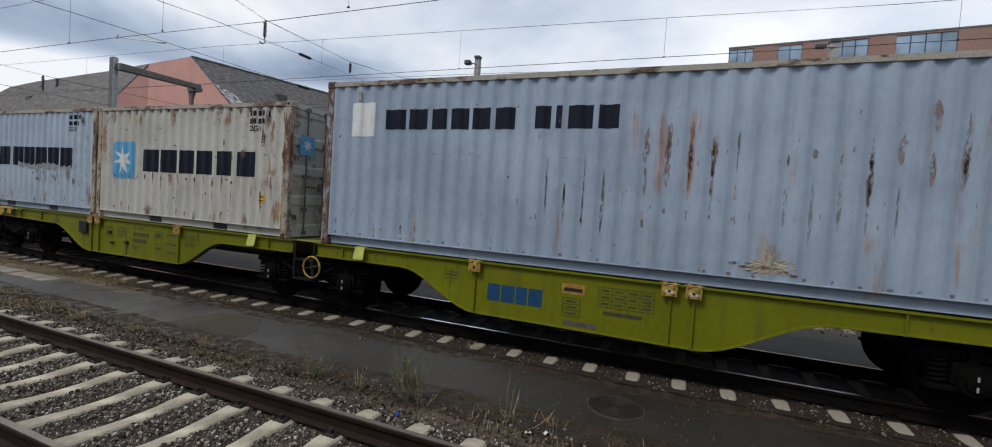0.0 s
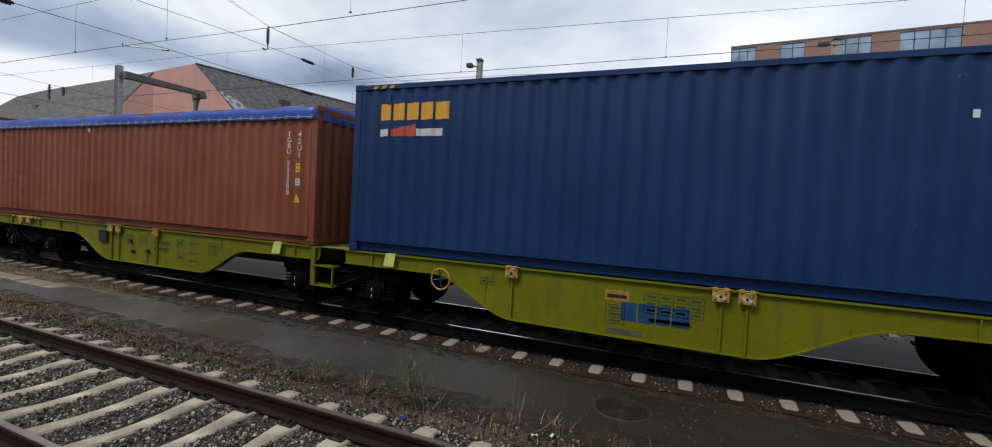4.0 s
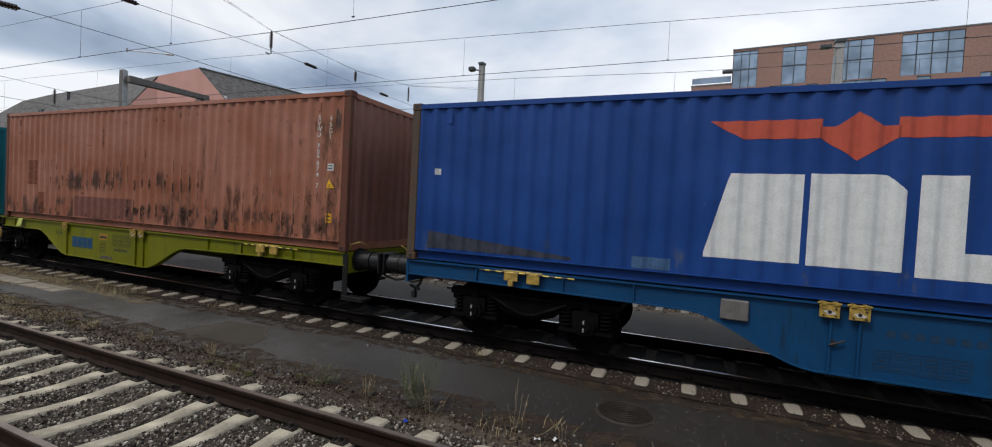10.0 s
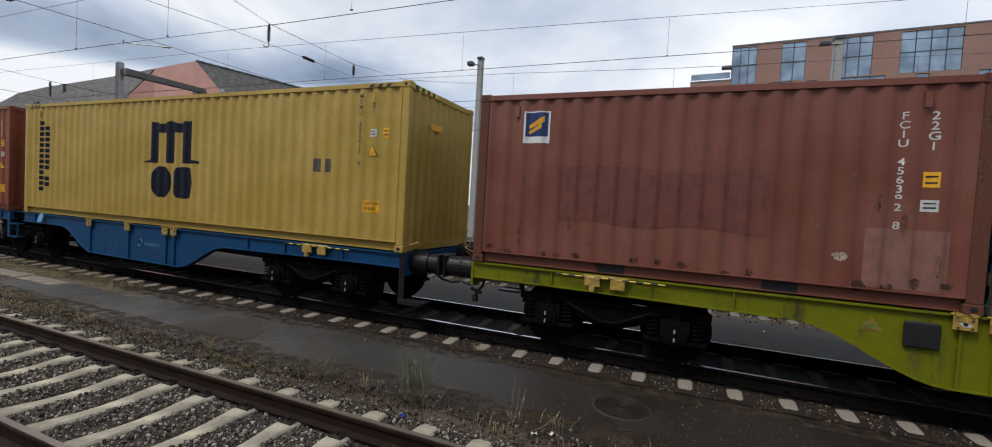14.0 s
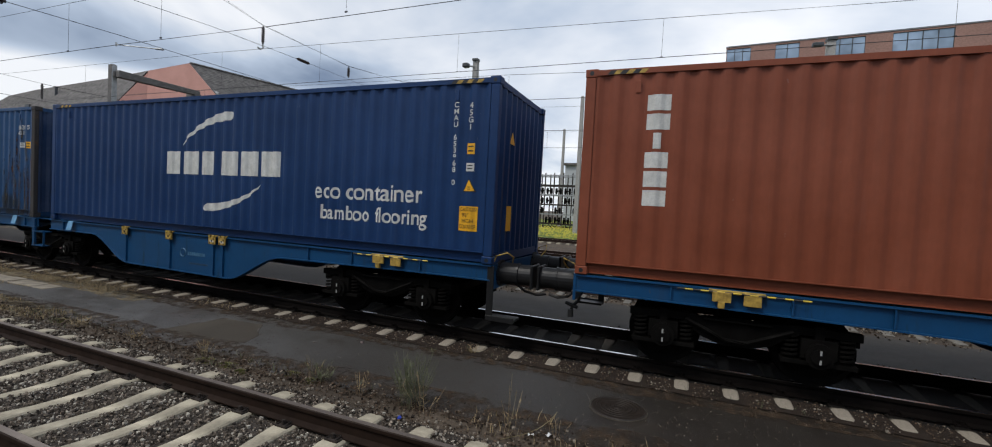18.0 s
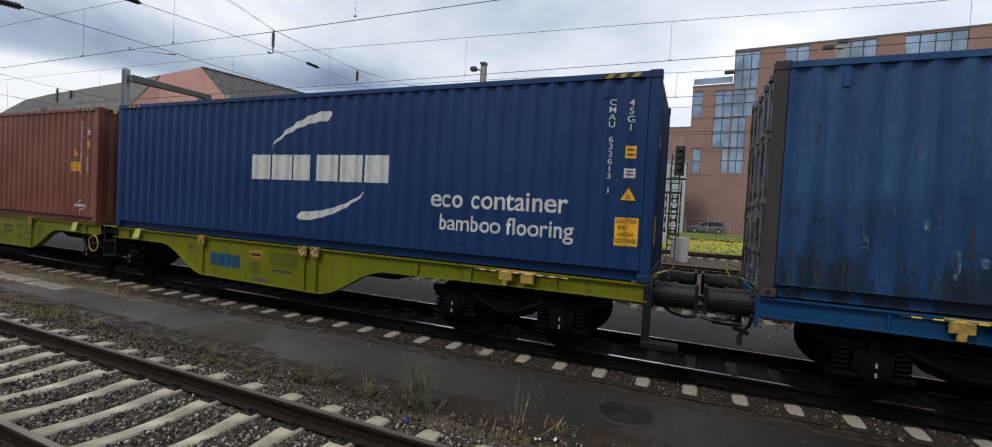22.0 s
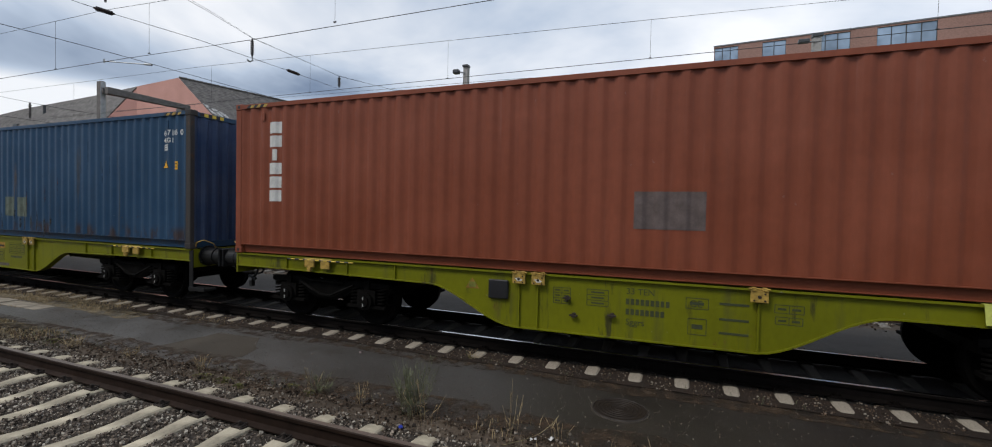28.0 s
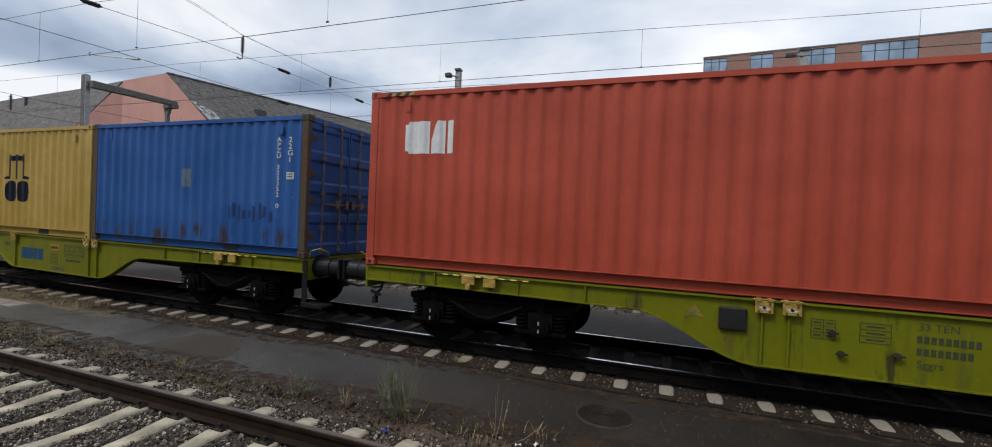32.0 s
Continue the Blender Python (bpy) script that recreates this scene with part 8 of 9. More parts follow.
                box(bm, min(xe - s * 0.05, xe + s * 0.42), max(xe - s * 0.05, xe + s * 0.42), sy * 1.23 - 0.012, sy * 1.23 + 0.012, 0.32, 0.40)
                part("shunter_step", bevelled(bm, 0.004), M_BUFFER, w, "dark steel step on a broad hanger")
        bm = fresh()
        box(bm, min(xe, xe + s * 0.30), max(xe, xe + s * 0.30), -0.05, 0.05, 0.98, 1.08)
        tube(bm, [(xe + s * 0.28, 0, 1.06), (xe + s * 0.38, 0, 1.12), (xe + s * 0.42, 0, 1.02), (xe + s * 0.36, 0, 0.96)], 0.03, 6)
        rod(bm, (xe + s * 0.2, -0.10, 0.95), (xe + s * 0.64, -0.10, 0.86), 0.025, 8)
        rod(bm, (xe + s * 0.2, 0.10, 0.95), (xe + s * 0.64, 0.10, 0.86), 0.025, 8)
        part("screw_coupling", bm, M_BOGIE, w)
        bm = fresh()
        tube(bm, [(xe, -0.42, 0.88), (xe + s * 0.15, -0.42, 0.80), (xe + s * 0.30, -0.36, 0.68), (xe + s * 0.48, -0.30, 0.63), (xe + s * 0.64, -0.26, 0.66)], 0.024, 6)
        part("brake_hose", bm, M_RUBBER, w)
        if s < 0:
            bm = fresh()
            tube(bm, [(xe, -0.70, 0.86), (xe + s * 0.05, -0.72, 0.70), (xe + s * 0.13, -0.74, 0.62), (xe + s * 0.16, -0.74, 0.50)], 0.026, 6)
            box(bm, xe - 0.19, xe - 0.12, -0.78, -0.70, 0.44, 0.56)
            rod(bm, (xe - 0.24, -0.74, 0.66), (xe - 0.05, -0.74, 0.60), 0.03, 6)
            part("hanging_hose", bm, M_RUBBER, w, "black hose end with its tap")
        bogie(w, s * (HALF - 2.13))
    bogie(w, 0.0)
    # gangway plate over the joint
    bm = fresh()
    box(bm, -0.52, 0.52, -1.15, 1.15, 1.165, 1.177)
    jp = part("joint_plate", bm, mat if mat is M_BLUEW else M_LIME_DARK, w, "painted steel plate over the joint")
    bm = fresh()
    for yy in (-0.78, -0.40, 0.0, 0.40, 0.78):
        box(bm, -0.52, 0.52, yy - 0.006, yy + 0.006, 1.1765, 1.181)
    part("plate_seam", bm, M_BUFFER, jp)
    bm = fresh()
    box(bm, -0.36, 0.36, -0.5, 0.5, 0.80, 1.12)
    part("joint_casting", bm, M_BOGIE, w)
    # steps beside the joint
    bm = fresh()
    big = abs(wheel_at) < 1
    xs0 = -0.05 if wheel_at == -0.27 else -0.20 if big else -0.42
    for x, half in ((xs0, 0.02), (xs0 + 0.46, 0.02)) if big else ((xs0, 0.05), (xs0 + 0.46, 0.012)):
        box(bm, x - half, x + half, -1.24, -1.20, 0.45, 1.17 if half != 0.012 else 0.86)
    for z in (0.46, 0.82):
        box(bm, xs0 - 0.02, xs0 + 0.48, -1.26, -1.06, z, z + 0.025)
    part("steps", bm, M_BUFFER if big else mat, w, "steel foot steps beside the joint")
    # hand brake wheel
    x, z, r = (wheel_at, 0.74, 0.19) if big else (wheel_at, 0.885, 0.165)
    bm = fresh()
    ring(bm, (x, -1.35, z), (0, 1, 0), r, 0.015, 28, 6)
    hw = part("brake_wheel", bm, M_YELLOW, w, "yellow hand brake wheel")
    bm = fresh()
    rod(bm, (x, -1.37, z), (x, -1.16, z), 0.03, 8)
    for k in range(2):
        a = radians(12 + 90 * k)
        rod(bm, (x - r * math.cos(a), -1.35, z - r * math.sin(a)), (x + r * math.cos(a), -1.35, z + r * math.sin(a)), 0.013, 6)
    part("spokes", bm, M_RUSTY if big else M_BLACK, hw)
    return w


def place_wagon(proto, i, first):
    m = pose(FIRST_JOINT - PITCH * i, TRACK_Y, 0)
    w = proto if first else copy_thing(proto, m)
    w.matrix_world = m
    MOVERS.append((w, FIRST_JOINT - PITCH * i, TRACK_Y, 0.0))
    for o in w.children_recursive:
        if "spins" in o.keys():
            WHEELS.append(o)
    return w


LIME = "lime green two-unit container wagon"
lime_a = wagon("container_wagon", LIME + " with a large yellow brake wheel", M_GREEN, M_LIME_LIGHT, 0.33)
lime_b = wagon("container_wagon", LIME + " with a brake wheel on its beam", M_GREEN, M_LIME_LIGHT, 2.35)
lime_c = wagon("container_wagon", LIME + " with a thin yellow brake wheel", M_GREEN, M_LIME_LIGHT, -0.27)
azure_a = wagon("container_wagon", "blue two-unit container wagon with yellow brake wheel", M_BLUEW, M_BLUEW_LIGHT, 2.48)
azure_b = wagon("container_wagon", "blue two-unit container wagon with ringed brake wheel", M_BLUEW, M_BLUEW_LIGHT, -2.49)
WAGONS = []
used = set()
for i, proto in enumerate((lime_a, lime_b, azure_a, lime_a, azure_b, azure_b, lime_c, lime_a, lime_a, lime_a)):
    WAGONS.append(place_wagon(proto, i, proto.name not in used))
    used.add(proto.name)


# -- markings on the wagons' beams --
def plate_on(w, mat, x0, x1, z0, z1, name="marking", label="", y=-1.1935):
    bm = fresh()
    box(bm, x0, x1, y, y + 0.003, z0, z1)
    return part(name, bm, mat, w, label)


def data_frame(w, mat, x0, x1, z0, z1, rows, cols=1):
    """A ruled data table: thin lines and short bars for its writing."""
    bm = fresh()
    y = -1.1935
    for j in range(rows + 1):
        z = z0 + (z1 - z0) * j / rows
        box(bm, x0, x1, y, y + 0.003, z - 0.004, z + 0.004)
    for i in range(cols + 1):
        x = x0 + (x1 - x0) * i / cols
        box(bm, x - 0.004, x + 0.004, y, y + 0.003, z0, z1)
    for j in range(rows):
        for i in range(cols):
            xa, xb = x0 + (x1 - x0) * (i + 0.2) / cols, x0 + (x1 - x0) * (i + 0.8) / cols
            zc = z0 + (z1 - z0) * (j + 0.5) / rows
            box(bm, xa, xb, y, y + 0.003, zc - 0.14 * (z1 - z0) / rows, zc + 0.14 * (z1 - z0) / rows)
    tagged(part("data_table", bm, mat, w), "ruled data table", kind="stuff")


M_STENCIL = plain("faded_stencil", (0.045, 0.055, 0.02), 0.6, vary=0.3)
M_DULLSIGN = plain("faded_orange_sign", (0.26, 0.15, 0.02), 0.6, vary=0.3)
M_STENCIL_B = plain("dark_blue_stencil", (0.006, 0.036, 0.085), 0.6, vary=0.3)
M_NOTICE = plain("weathered_orange_notice", (0.42, 0.22, 0.03), 0.6, vary=0.4, scale=14)
M_LOGOBLUE = plain("logo_blue", (0.014, 0.066, 0.150), 0.55, vary=0.2, coat=0.2)
M_PALEB = plain("pale_stencil", (0.05, 0.15, 0.26), 0.6, vary=0.3)


def lime_marks(w, gx, plain_left=False):
    x = gx
    for wd in (0.23, 0.24, 0.20, 0.24):
        plate_on(w, M_LOGOBLUE, x, x + wd - 0.025, 0.60, 0.86, "emblem", "dark blue block")
        x += wd
    plate_on(w, M_NOTICE, 4.92, 5.25, 0.86, 1.01, "notice", "small orange notice")
    plate_on(w, M_BLACK, 4.95, 5.22, 0.90, 0.95, "notice", "", -1.197)
    data_frame(w, M_STENCIL, 4.94, 5.20, 0.54, 0.80, 3)
    data_frame(w, M_STENCIL, 5.45, 6.20, 0.74, 1.02, 3, 4)
    plate_on(w, M_STENCIL, 5.53, 6.06, 0.63, 0.68)
    data_frame(w, M_STENCIL, 2.98, 3.22, 0.86, 0.97, 1, 2)
    plate_on(w, M_DIRTYGREY, 4.97, 5.45, 0.40, 0.47, "scuff", "dark scrape")
    # left unit
    bm = fresh()
    y = -1.1945
    v = [bm.verts.new((a, y, b)) for a, b in ((-7.59, 0.88), (-7.35, 0.88), (-7.47, 1.05))]
    bm.faces.new(v)
    part("warning_sign", bm, M_DULLSIGN, w, "faded orange triangle")
    plate_on(w, M_LIME_DARK, -7.53, -7.41, 0.90, 0.98, "warning_sign", "", -1.198)
    bm = fresh()
    box(bm, -7.18, -6.86, -1.245, -1.19, 0.76, 1.05)
    part("socket_box", bevelled(bm, 0.015), M_BLACK, w, "black plastic box")
    data_frame(w, M_STENCIL, -6.16, -5.91, 0.77, 1.0, 3, 2)
    data_frame(w, M_STENCIL, -5.67, -5.37, 0.78, 1.01, 3)
    lettering(w, "33 TEN", -5.13, 0.985, 0.12, M_STENCIL, y=-1.194)
    for k, wd in ((0, 0.57), (1, 0.46)):
        x = -5.13
        while x < -5.13 + wd:
            plate_on(w, M_STENCIL, x, x + 0.045, 0.84 - 0.14 * k, 0.92 - 0.14 * k, "number_bar")
            x += 0.065
    lettering(w, "Sggrs", -5.13, 0.56, 0.12, M_STENCIL, y=-1.194)
    data_frame(w, M_STENCIL, -4.36, -4.09, 0.86, 1.0, 1)
    lettering(w, "GE", -4.32, 0.885, 0.13, M_STENCIL, y=-1.198)
    data_frame(w, M_STENCIL, -4.33, -4.11, 0.52, 0.73, 1)
    for z in (0.94, 0.74, 0.56):
        plate_on(w, M_STENCIL, -3.96, -3.62, z, z + 0.03)
    data_frame(w, M_STENCIL, -3.34, -3.03, 0.90, 1.0, 1, 2)
    data_frame(w, M_STENCIL, -3.33, -3.04, 0.76, 0.85, 1, 2)
    for x, z in ((-5.31, 0.67), (-5.85, 0.62), (-5.95, 0.86)):
        bm = fresh()
        rod(bm, (x, -1.19, z), (x, -1.25, z), 0.035, 8)
        rod(bm, (x - 0.06, -1.24, z), (x + 0.06, -1.24, z), 0.014, 6)
        part("valve", bm, M_RUSTY, w, "rusty valve handle")


def azure_marks(w, brake):
    bm = fresh()
    ring(bm, (5.40, -1.193, 0.765), (0, 1, 0), 0.085, 0.012, 20, 4)
    part("emblem", bm, M_PALEB, w, "pale ring emblem")
    x = 5.55
    for k in range(9):
        plate_on(w, M_PALEB, x, x + 0.045, 0.72, 0.79, "emblem")
        x += 0.06
    plate_on(w, M_STENCIL_B, 5.60, 6.19, 0.53, 0.57)
    bm = fresh()
    box(bm, -7.82, -7.50, -1.245, -1.19, 0.84, 1.10)
    part("socket_box", bevelled(bm, 0.015), M_MAST_DARK, w, "grey equipment box")
    data_frame(w, M_STENCIL_B, -6.2, -5.35, 0.47, 0.70, 3, 6)
    data_frame(w, M_STENCIL_B, -4.86, -4.60, 0.42, 0.96, 4)
    for k in range(8):
        plate_on(w, M_STENCIL_B, -6.1 + 0.13 * k, -6.02 + 0.13 * k, 0.86, 0.94, "number_bar")
    bm = fresh()
    box(bm, -4.36, -4.05, -1.215, -1.19, 0.46, 0.58)
    part("label_holder", bm, M_MAST_DARK, w, "small grey label holder")
    plate_on(w, M_MARKPALE, -4.20, -4.12, 0.49, 0.55, "label", "", -1.219)
    bm = fresh()
    v = [bm.verts.new((a, -1.1945, b)) for a, b in ((-3.42, 0.72), (-3.22, 0.72), (-3.32, 0.89))]
    bm.faces.new(v)
    part("warning_sign", bm, M_DULLSIGN, w, "faded orange triangle")
    plate_on(w, M_LIME_DARK, -3.37, -3.27, 0.74, 0.80, "warning_sign", "", -1.198)
    for x, z in ((-6.6, 0.72), (2.7 if brake > 0 else -3.0, 0.80)):
        bm = fresh()
        rod(bm, (x, -1.19, z), (x, -1.24, z), 0.03, 8)
        rod(bm, (x - 0.05, -1.235, z - 0.03), (x + 0.10, -1.235, z + 0.04), 0.012, 6)
        part("valve", bm, M_IRON, w)


for i, w in enumerate(WAGONS):
    if i in (2, 4, 5):
        azure_marks(w, 1 if i == 2 else -1)
    else:
        lime_marks(w, 5.15 if i == 1 else 3.74)


# ---- small things on the ground ----
def stones(name, areas, mat, label, z0=0.0):
    """Crushed stones as one mesh. areas: x0, x1, y0, y1, count, smallest and largest size, height, skip."""
    cube = np.array([(x, y, z) for x in (-1, 1) for y in (-1, 1) for z in (-1, 1)], float)
    quads = np.array([(0, 1, 3, 2), (4, 6, 7, 5), (0, 4, 5, 1), (2, 3, 7, 6), (0, 2, 6, 4), (1, 5, 7, 3)])
    rng = np.random.default_rng(5)
    vs, fs, n = [], [], 0
    for x0, x1, y0, y1, count, small, large, zz, skip in areas:
        x, y = rng.uniform(x0, x1, count), rng.uniform(y0, y1, count)
        keep = np.array([not skip(a, b) for a, b in zip(x, y)]) if skip else np.ones(count, bool)
        x, y = x[keep], y[keep]
        count = len(x)
        s = small + (large - small) * rng.random(count) ** 2
        v = cube[None] * rng.uniform(0.55, 1.0, (count, 8, 3))
        v *= (s[:, None] * rng.uniform(0.6, 1.0, (count, 3)))[:, None, :] * 0.5
        a, b = rng.uniform(0, 2 * np.pi, count), rng.uniform(-0.6, 0.6, count)
        ca, sa, cb, sb = np.cos(a), np.sin(a), np.cos(b), np.sin(b)
        vx, vy, vz = v[..., 0], v[..., 1], v[..., 2]
        vy, vz = vy * cb[:, None] - vz * sb[:, None], vy * sb[:, None] + vz * cb[:, None]
        vx, vy = vx * ca[:, None] - vy * sa[:, None], vx * sa[:, None] + vy * ca[:, None]
        w = np.stack([vx + x[:, None], vy + y[:, None], vz + (zz + s * 0.12 + rng.uniform(-0.012, 0.018, count) * (large > 0.03))[:, None]], -1)
        vs.append(w.reshape(-1, 3))
        fs.append((quads[None] + (n + 8 * np.arange(count))[:, None, None]).reshape(-1, 4))
        n += 8 * count
    me = bpy.data.meshes.new(name)
    me.from_pydata(np.concatenate(vs).tolist(), [], np.concatenate(fs).tolist())
    me.materials.append(mat)
    return tagged(new(name, me), label, "gravel", kind="stuff")


def on_sleeper(x, y):
    d = (x + 2.27) % 0.612
    d = min(d, 0.612 - d)
    waist = 0.100 if abs(y - NEAR_Y) < 0.42 else 0.120
    return (d < waist and abs(y - NEAR_Y) < 1.28) or min(abs(y - NEAR_Y - 0.75), abs(y - NEAR_Y + 0.75)) < 0.09


def on_train_track(x, y):
    d = (x + 2.88) % 0.6
    return min(d, 0.6 - d) < 0.13 or abs(y - 7.0) < 0.09


G0 = -0.22
stones("ballast_stones", [(-15, 1.5, 0.9, 4.05, 46000, 0.016, 0.044, G0 + 0.016, on_sleeper), (-12, 1.0, 1.2, 4.1, 15000, 0.009, 0.020, G0 + 0.040, on_sleeper), (1.5, 9, 0.9, 4.4, 9000, 0.02, 0.05, G0 + 0.016, on_sleeper), (-30, -15, 0.9, 4.3, 9000, 0.02, 0.055, G0 + 0.016, on_sleeper)], M_STONE_A, "dark brown crushed ballast stones with a few pale ones")
stones("edge_grit", [(-14, 6, 6.32, 6.92, 7200, 0.008, 0.030, G0 + 0.022, on_train_track), (-30, -14, 6.35, 6.9, 2500, 0.012, 0.035, G0 + 0.022, on_train_track), (-15, 6, 3.95, 4.50, 5600, 0.012, 0.042, G0 + 0.012, None), (-10, 6, 4.3, 4.75, 1600, 0.008, 0.03, G0 + 0.012, None),
                     (-12, 5, 4.6, 6.35, 4500, 0.004, 0.015, G0 + 0.008, None), (-30, 30, 11.7, 12.3, 1500, 0.02, 0.06, G0 + 0.01, None), (-12, 8, 9.1, 9.5, 800, 0.01, 0.04, G0 + 0.01, None)],
       M_STONE_B, "fine brown grit with pale chips")
stones("yard_ballast", [(-10, 14, 20.6, 24.3, 5000, 0.05, 0.13, G0 + 0.02, None), (-10, 14, 12.2, 14.8, 3500, 0.03, 0.06, G0 + 0.02, None)], M_STONE_A, "grey ballast of the far tracks")

# manhole cover
mh = thing("manhole_cover", "round rusty iron manhole cover in the asphalt", "manhole cover")
mh.location = (-0.57, 5.50, G0 + 0.008)
bm = fresh()
rod(bm, (0, 0, -0.02), (0, 0, 0.008), 0.335, 40)
part("surround", bm, M_PATCH, mh, "grey concrete surround")
bm = fresh()
ring(bm, (0, 0, 0.008), (0, 0, 1), 0.31, 0.012, 40, 6)
part("frame", bm, M_IRON, mh)
bm = fresh()
rod(bm, (0, 0, 0.002), (0, 0, 0.014), 0.295, 40)
M_LIDIRON = plain("dark_manhole_iron", (0.020, 0.014, 0.010), 0.65, 0.0, 0.4, coat=0.25)
lid = part("lid", bm, M_LIDIRON, mh)
for r in (0.05, 0.10, 0.15, 0.20, 0.25):
    bm = fresh()
    ring(bm, (0, 0, 0.015), (0, 0, 1), r, 0.007, 32, 4)
    part("rib", bm, M_LIDIRON, lid)

M_PATCH_EDGE = plain("dirty_edging", (0.10, 0.08, 0.06), 0.9)
# sunken patch in the asphalt
bm = fresh()
corners = [(-7.85, 4.80), (-7.0, 4.84), (-6.1, 5.05), (-6.33, 5.48), (-6.76, 5.88), (-7.66, 5.86)]
pts = []
for (xa, ya), (xb, yb) in zip(corners, corners[1:] + corners[:1]):
    for i in range(12):
        k = i / 12
        x, y = xa + (xb - xa) * k, ya + (yb - ya) * k
        pts.append((x + 0.10 * noise.noise(Vector((x * 2.1, y * 2.1, 0.4))), y + 0.08 * noise.noise(Vector((x * 2.3, y * 2.3, 5.4)))))
v = [bm.verts.new((x, y, G0 + 0.010)) for x, y in pts]
bm.faces.new(v)
tagged(new("asphalt_patch", mesh_of("asphalt_patch", bm, M_PATCH)), "older brownish patch in the asphalt", "pavement", kind="structure")
kerb = thing("patch_edging", "thin pale concrete edging round the patch", "edging")
bm = fresh()
tube(bm, [(-7.78, 5.3, G0 + 0.002), (-7.66, 5.87, G0 + 0.004), (-6.76, 5.90, G0 + 0.004), (-6.4, 5.5, G0)], 0.012, 5)
part("strip", bm, M_PATCH_EDGE, kerb)

# concrete lids of the cable duct
duct = thing("cable_duct", "row of pale concrete cable duct lids", "cable duct")
duct.location = (0, 5.64, G0)
M_LID = plain("dirty_duct_concrete", (0.26, 0.225, 0.175), 0.9, vary=0.35, scale=4.0)
lid_mesh = None
for i in range(22):
    if lid_mesh is None:
        bm = fresh()
        box(bm, -0.24, 0.24, -0.18, 0.18, -0.02, 0.03)
        lid_mesh = mesh_of("lid", bevelled(bm, 0.012), M_LID)
    o = new("lid", lid_mesh)
    o.parent = duct
    o.location = (-13.0 - i * 0.50, random.uniform(-0.015, 0.015), random.uniform(-0.01, 0.01))
    o.rotation_euler = (0, 0, random.uniform(-0.02, 0.02))


def blade(bm, p, lean, height, width, bend=0.35):
    """One leaf of grass, bent over."""
    p = Vector(p)
    side = Vector((-lean.y, lean.x, 0)).normalized() * width
    prev = None
    for i in range(4):
        k = i / 3
        c = p + lean * (bend * k * k) + Vector((0, 0, height * (k - 0.12 * k * k)))
        w = side * (1 - k * 0.85)
        cur = (bm.verts.new(c - w), bm.verts.new(c + w))
        if prev:
            bm.faces.new((prev[0], prev[1], cur[1], cur[0]))
        prev = cur


def grass(name, areas, mat, label):
    bm = fresh()
    for x0, x1, y0, y1, count, hmin, hmax in areas:
        for i in range(count):
            x, y = random.uniform(x0, x1), random.uniform(y0, y1)
            if noise.noise(Vector((x * 0.9, y * 2.2, 1.7))) < -0.12:
                continue
            a = random.uniform(0, 6.28)
            h = random.uniform(hmin, hmax)
            blade(bm, (x, y, ground_z(y)), Vector((math.cos(a), math.sin(a), 0)) * h, h, 0.0035 + 0.004 * random.random())
    return tagged(new(name, mesh_of(name, bm, mat)), label, "grass", kind="stuff")


# thin layers of dry earth and thatch over the edges of the asphalt
M_THATCH = flaked("dry_thatch", (0.155, 0.125, 0.080), 0.62, 7.0, 1.0)
M_DIRT = flaked("washed_out_dirt", (0.050, 0.034, 0.022), 0.50, 6.0, 1.0)
for nm, mat, x0, x1, ys, lb in (("thatch", M_THATCH, -27, -10.2, [5.75, 6.1, 6.5, 6.85], "dry brown thatch on the ground"), ("thatch_near", M_THATCH, -27, -10.4, [4.1, 4.4, 4.8], "dry brown thatch on the ground"),
                                ("dirt_edge", M_DIRT, -14, 12, [6.05, 6.2, 6.4], "thin brown dirt on the asphalt edge"), ("dirt_near", M_DIRT, -14, 12, [4.35, 4.6, 4.95], "thin brown dirt on the asphalt edge")):
    sheet(nm, mat, x0, x1, ys, lb, "dirt", 0.011, nx=160, edge=0.16)


M_STRAW = plain("straw", (0.37, 0.28, 0.155), 0.9, vary=0.4)
grass("dry_grass", [(-26, -11.5, 5.9, 6.8, 14000, 0.02, 0.09), (-24, -13.1, 5.3, 5.46, 1200, 0.02, 0.06), (-24, -9.9, 4.15, 4.75, 7000, 0.02, 0.09), (-26, -15.5, 4.9, 5.4, 2600, 0.02, 0.07), (-12, -8, 6.3, 6.7, 900, 0.02, 0.07), (-2.0, 1.5, 4.2, 4.75, 240, 0.04, 0.16)], M_STRAW, "dry straw-coloured grass along the rails")
grass("green_grass", [(-20, -8.5, 4.1, 4.7, 900, 0.03, 0.10), (-6.2, -3.2, 4.15, 4.6, 160, 0.03, 0.12), (-3.2, 1.5, 6.35, 6.6, 90, 0.03, 0.09)], M_WEED, "sparse green grass along the rails")
M_FLOWER = plain("yellow_flower", (0.42, 0.38, 0.04), 0.8, vary=0.2)
bm = fresh()
for i in range(5200):
    x, y = random.uniform(-14, 22), random.uniform(32.6, 47)
    h = random.uniform(0.05, 0.35)
    r = random.uniform(0.04, 0.10)
    c = Vector((x, y, ground_z(y) + h))
    v = [bm.verts.new(c + Vector(q) * r) for q in ((-1, 0, 0.2), (0, -1, -0.1), (1, 0, 0.2), (0, 0.6, 0.9))]
    bm.faces.new(v)
tagged(new("yellow_flowers", mesh_of("yellow_flowers", bm, M_FLOWER)), "yellow flowers all over the meadow", "flowers", kind="stuff")
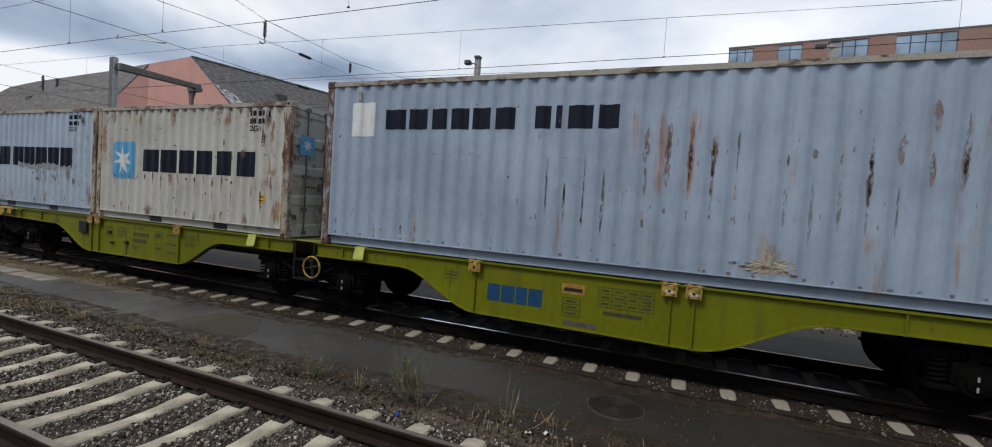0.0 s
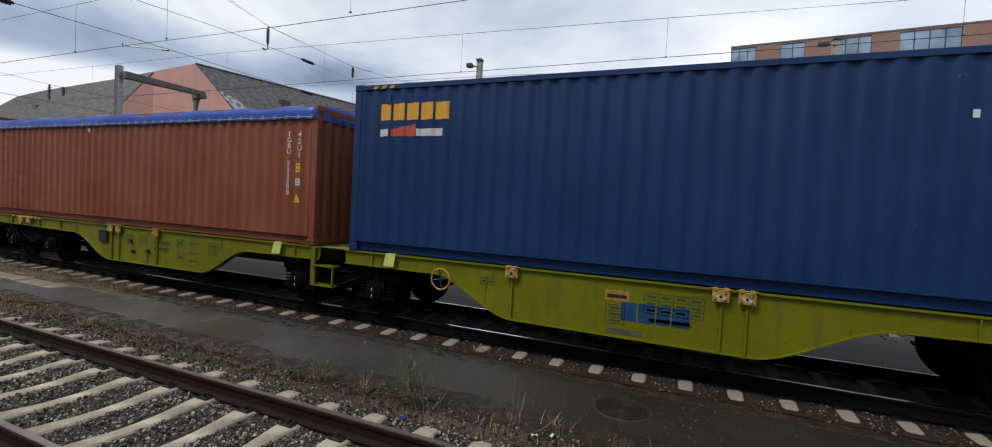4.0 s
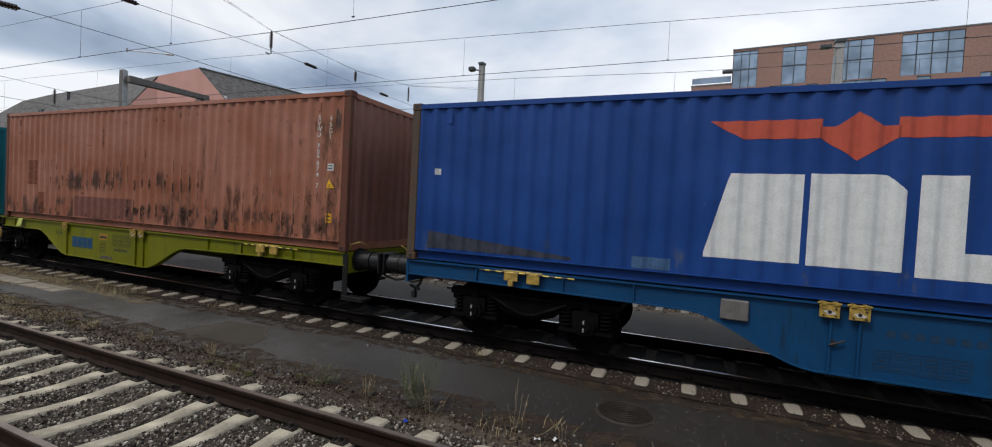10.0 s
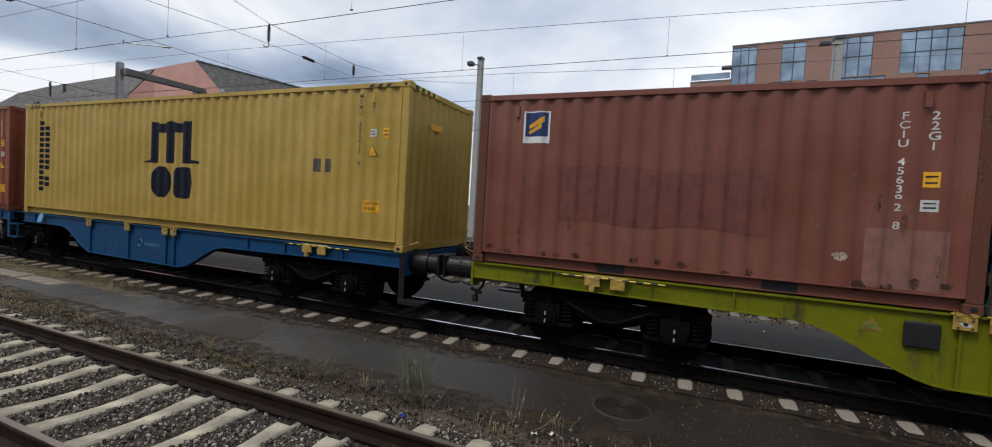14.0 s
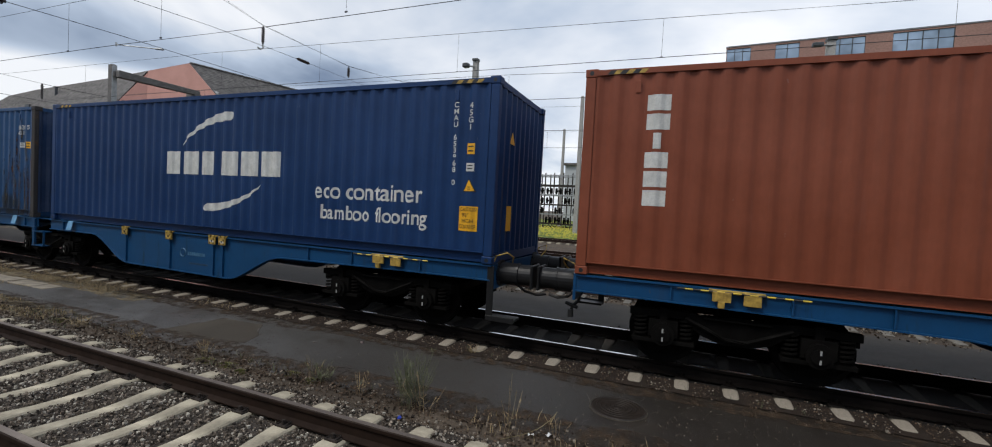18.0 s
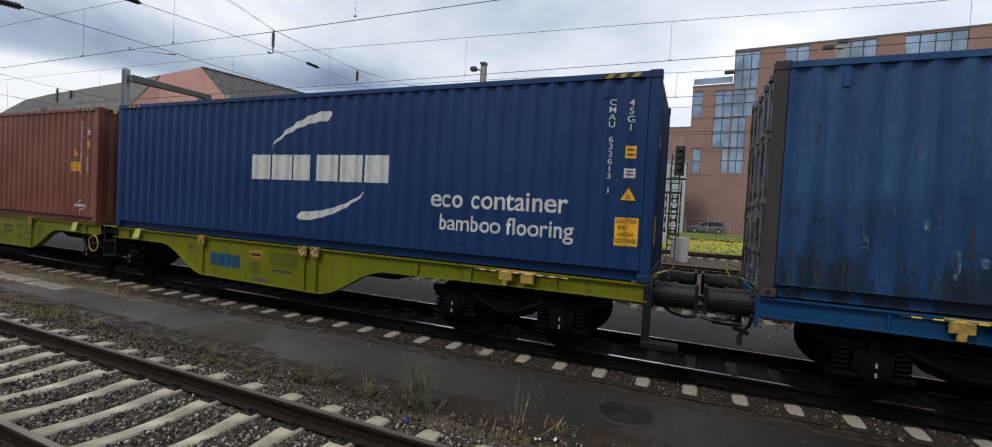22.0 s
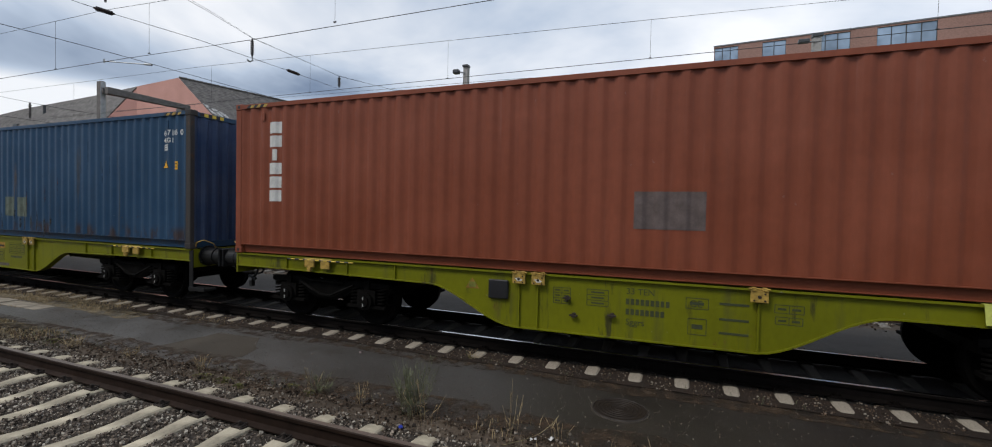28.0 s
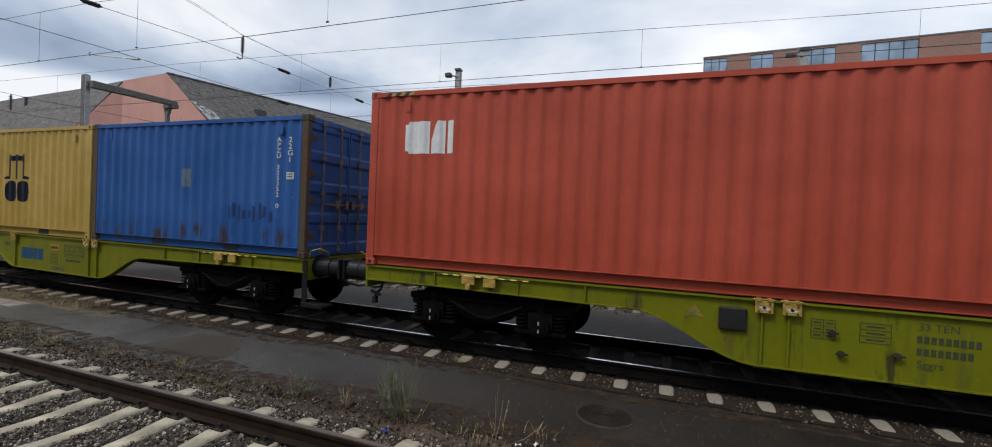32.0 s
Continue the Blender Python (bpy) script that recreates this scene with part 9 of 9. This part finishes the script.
grass("meadow_grass", [(-14, 22, 32.6, 47, 5200, 0.15, 0.5), (-8, 24, 54, 65, 2600, 0.15, 0.5)], plain("meadow_blade", (0.13, 0.20, 0.04), 0.9, vary=0.4), "long green meadow grass")


def weed(x, y, height, stems, spread, mat, label, leafy=6, name="weed"):
    """A wispy weed: thin branching stems with small leaves."""
    w = thing(name, label, "plant", "weeds beside the track")
    w.location = (x, y, ground_z(y))
    sb, lb = fresh(), fresh()
    for i in range(stems):
        a, k = random.uniform(0, 6.28), random.uniform(0.15, 1.0)
        h = height * random.uniform(0.55, 1.0)
        top = Vector((math.cos(a) * spread * k, math.sin(a) * spread * k, h))
        mid = Vector((top.x * 0.62, top.y * 0.62, h * 0.5))
        pts = [Vector((0.5 * spread * k * math.cos(a), 0.5 * spread * k * math.sin(a), -0.01)), mid, top]
        tube(sb, pts, 0.0022, 3)
        for j in range(leafy):
            u = random.uniform(0.2, 1.0)
            p = mid * (2 * u) if u < 0.5 else mid.lerp(top, 2 * u - 1)
            b = random.uniform(0, 6.28)
            d = Vector((math.cos(b), math.sin(b), random.uniform(0.1, 0.9))) * random.uniform(0.03, 0.075)
            s = Vector((-d.y, d.x, 0)).normalized() * 0.0032
            v = [lb.verts.new(q) for q in (p - s, p + d * 0.5 - s, p + d, p + d * 0.5 + s, p + s)]
            lb.faces.new(v)
    tagged(part("stalk_tuft", sb, mat, w), kind="stuff")
    if leafy:
        tagged(part("leafage", lb, mat, w), kind="stuff")
    else:
        lb.free()
    return w


random.seed(11)
weed(-6.10, 4.40, 0.22, 16, 0.16, M_STRAW, "dry grass tuft beside the asphalt", 2)
weed(-2.72, 4.42, 0.62, 60, 0.32, M_WEED, "wispy green weed growing from the gravel", 11)
weed(-2.50, 4.35, 0.45, 10, 0.30, M_STRAW, "dry stalks beside the green weed", 3)
weed(-3.42, 4.40, 0.30, 9, 0.12, M_STRAW, "tuft of dry straw stalks", 2)
weed(-4.05, 4.45, 0.26, 20, 0.22, M_WEED, "low green weed in the gravel", 6)
weed(-4.25, 4.50, 0.34, 8, 0.25, M_STRAW, "dry thin stalks in the gravel", 2)
weed(-1.72, 4.93, 0.42, 2, 0.04, M_STRAW, "single tall dry stalk", 2)
weed(-1.55, 4.50, 0.42, 4, 0.18, M_STRAW, "few dry stalks in the gravel", 2)
weed(-1.05, 4.55, 0.22, 7, 0.16, M_STRAW, "dry stalks before the manhole", 2)
weed(-8.9, 4.30, 0.20, 26, 0.22, M_STRAW, "dry grass tuft beside the rail", 3)
weed(-7.6, 4.35, 0.16, 14, 0.15, M_STRAW, "dry grass tuft beside the rail", 3)
weed(-2.90, 6.45, 0.13, 18, 0.20, M_STRAW, "low dry tuft at the asphalt edge", 3)
for x, y, r in ((-5.87, 4.24, 0.19), (-5.50, 4.27, 0.17), (-5.15, 4.20, 0.11), (-4.55, 4.45, 0.15), (-4.18, 4.40, 0.14), (-9.6, 4.35, 0.2), (-2.95, 6.47, 0.12)):
    mo = thing("moss_clump", "small yellow-green moss clump", "moss", "moss clumps")
    mo.location = (x, y, G0)
    bm = fresh()
    for i in range(150):
        a, k = random.uniform(0, 6.28), math.sqrt(random.random())
        blade(bm, (r * k * math.cos(a), r * 0.7 * k * math.sin(a), 0), Vector((math.cos(a), math.sin(a), 0)) * 0.03, 0.05 * (1.2 - k), 0.006)
    tagged(part("cushion", bm, M_MOSS, mo), kind="stuff")
# loose stone on the asphalt
pb = thing("pebble", "grey ballast pebble on the damp asphalt", "stone")
pb.location = (-4.65, 5.98, G0 + 0.018)
bm = fresh()
bmesh.ops.create_icosphere(bm, subdivisions=2, radius=0.03)
for v in bm.verts:
    v.co = v.co * (1 + 0.5 * noise.noise(v.co * 40)) * 1.0
    v.co.z *= 0.7
part("body", bm, M_GREYPATCH, pb)
# dead branch and litter
br = thing("dead_branch", "thin dry brown branch on the gravel", "branch")
br.location = (-1.22, 4.30, G0 + 0.03)
bm = fresh()
tube(bm, [(-0.30, -0.16, 0), (-0.12, -0.03, 0.03), (0.0, 0.10, 0.06), (0.09, 0.22, 0.12), (0.13, 0.33, 0.17)], 0.0035, 5)
part("stick", bm, M_DRYGRASS, br)
bm = fresh()
tube(bm, [(-0.26, -0.10, 0.0), (-0.28, 0.12, 0.16), (-0.30, 0.26, 0.34)], 0.0025, 4)
part("twig", bm, M_DRYGRASS, br)
M_BOTTLE = plain("blue_plastic", (0.03, 0.06, 0.42), 0.4)
cap = thing("bottle_cap", "small blue plastic cap in the gravel", "litter")
cap.location = (-2.62, 4.03, G0 + 0.035)
bm = fresh()
rod(bm, (0, 0, 0), (0.008, 0, 0.018), 0.022, 12)
part("shell", bm, M_BOTTLE, cap)
for x, y, a in ((-1.28, 4.36, 0.3), (-1.12, 4.44, 1.2), (1.6, 10.8, 0.6)):
    li = thing("paper_scrap", "crumpled white paper scrap on the ground", "litter", "paper scraps")
    li.location = (x, y, G0 + 0.03)
    li.rotation_euler = (0, 0, a)
    bm = fresh()
    v = [bm.verts.new(p) for p in ((-0.03, -0.02, 0), (0.0, -0.025, 0.02), (0.035, -0.015, 0.005), (0.03, 0.02, 0.018), (0, 0.018, 0), (-0.03, 0.02, 0.015))]
    bm.faces.new((v[0], v[1], v[4], v[5]))
    bm.faces.new((v[1], v[2], v[3], v[4]))
    part("sheet", bm, M_WHITE, li)


# ---- what moves ----
def motions():
    steps = [i * 1.0 for i in range(33)]
    for ob, x, y, z in MOVERS:
        walk(ob, [(t, pose(x + travel(t), y, z)) for t in steps])
    turns = [i / 15 for i in range(481)]
    for ob in WHEELS:
        p = ob.location.copy()
        walk(ob, [(t, Matrix.Translation(p) @ Matrix.Rotation((travel(t) / 0.462) % (2 * math.pi), 4, "Y")) for t in turns])


motions()
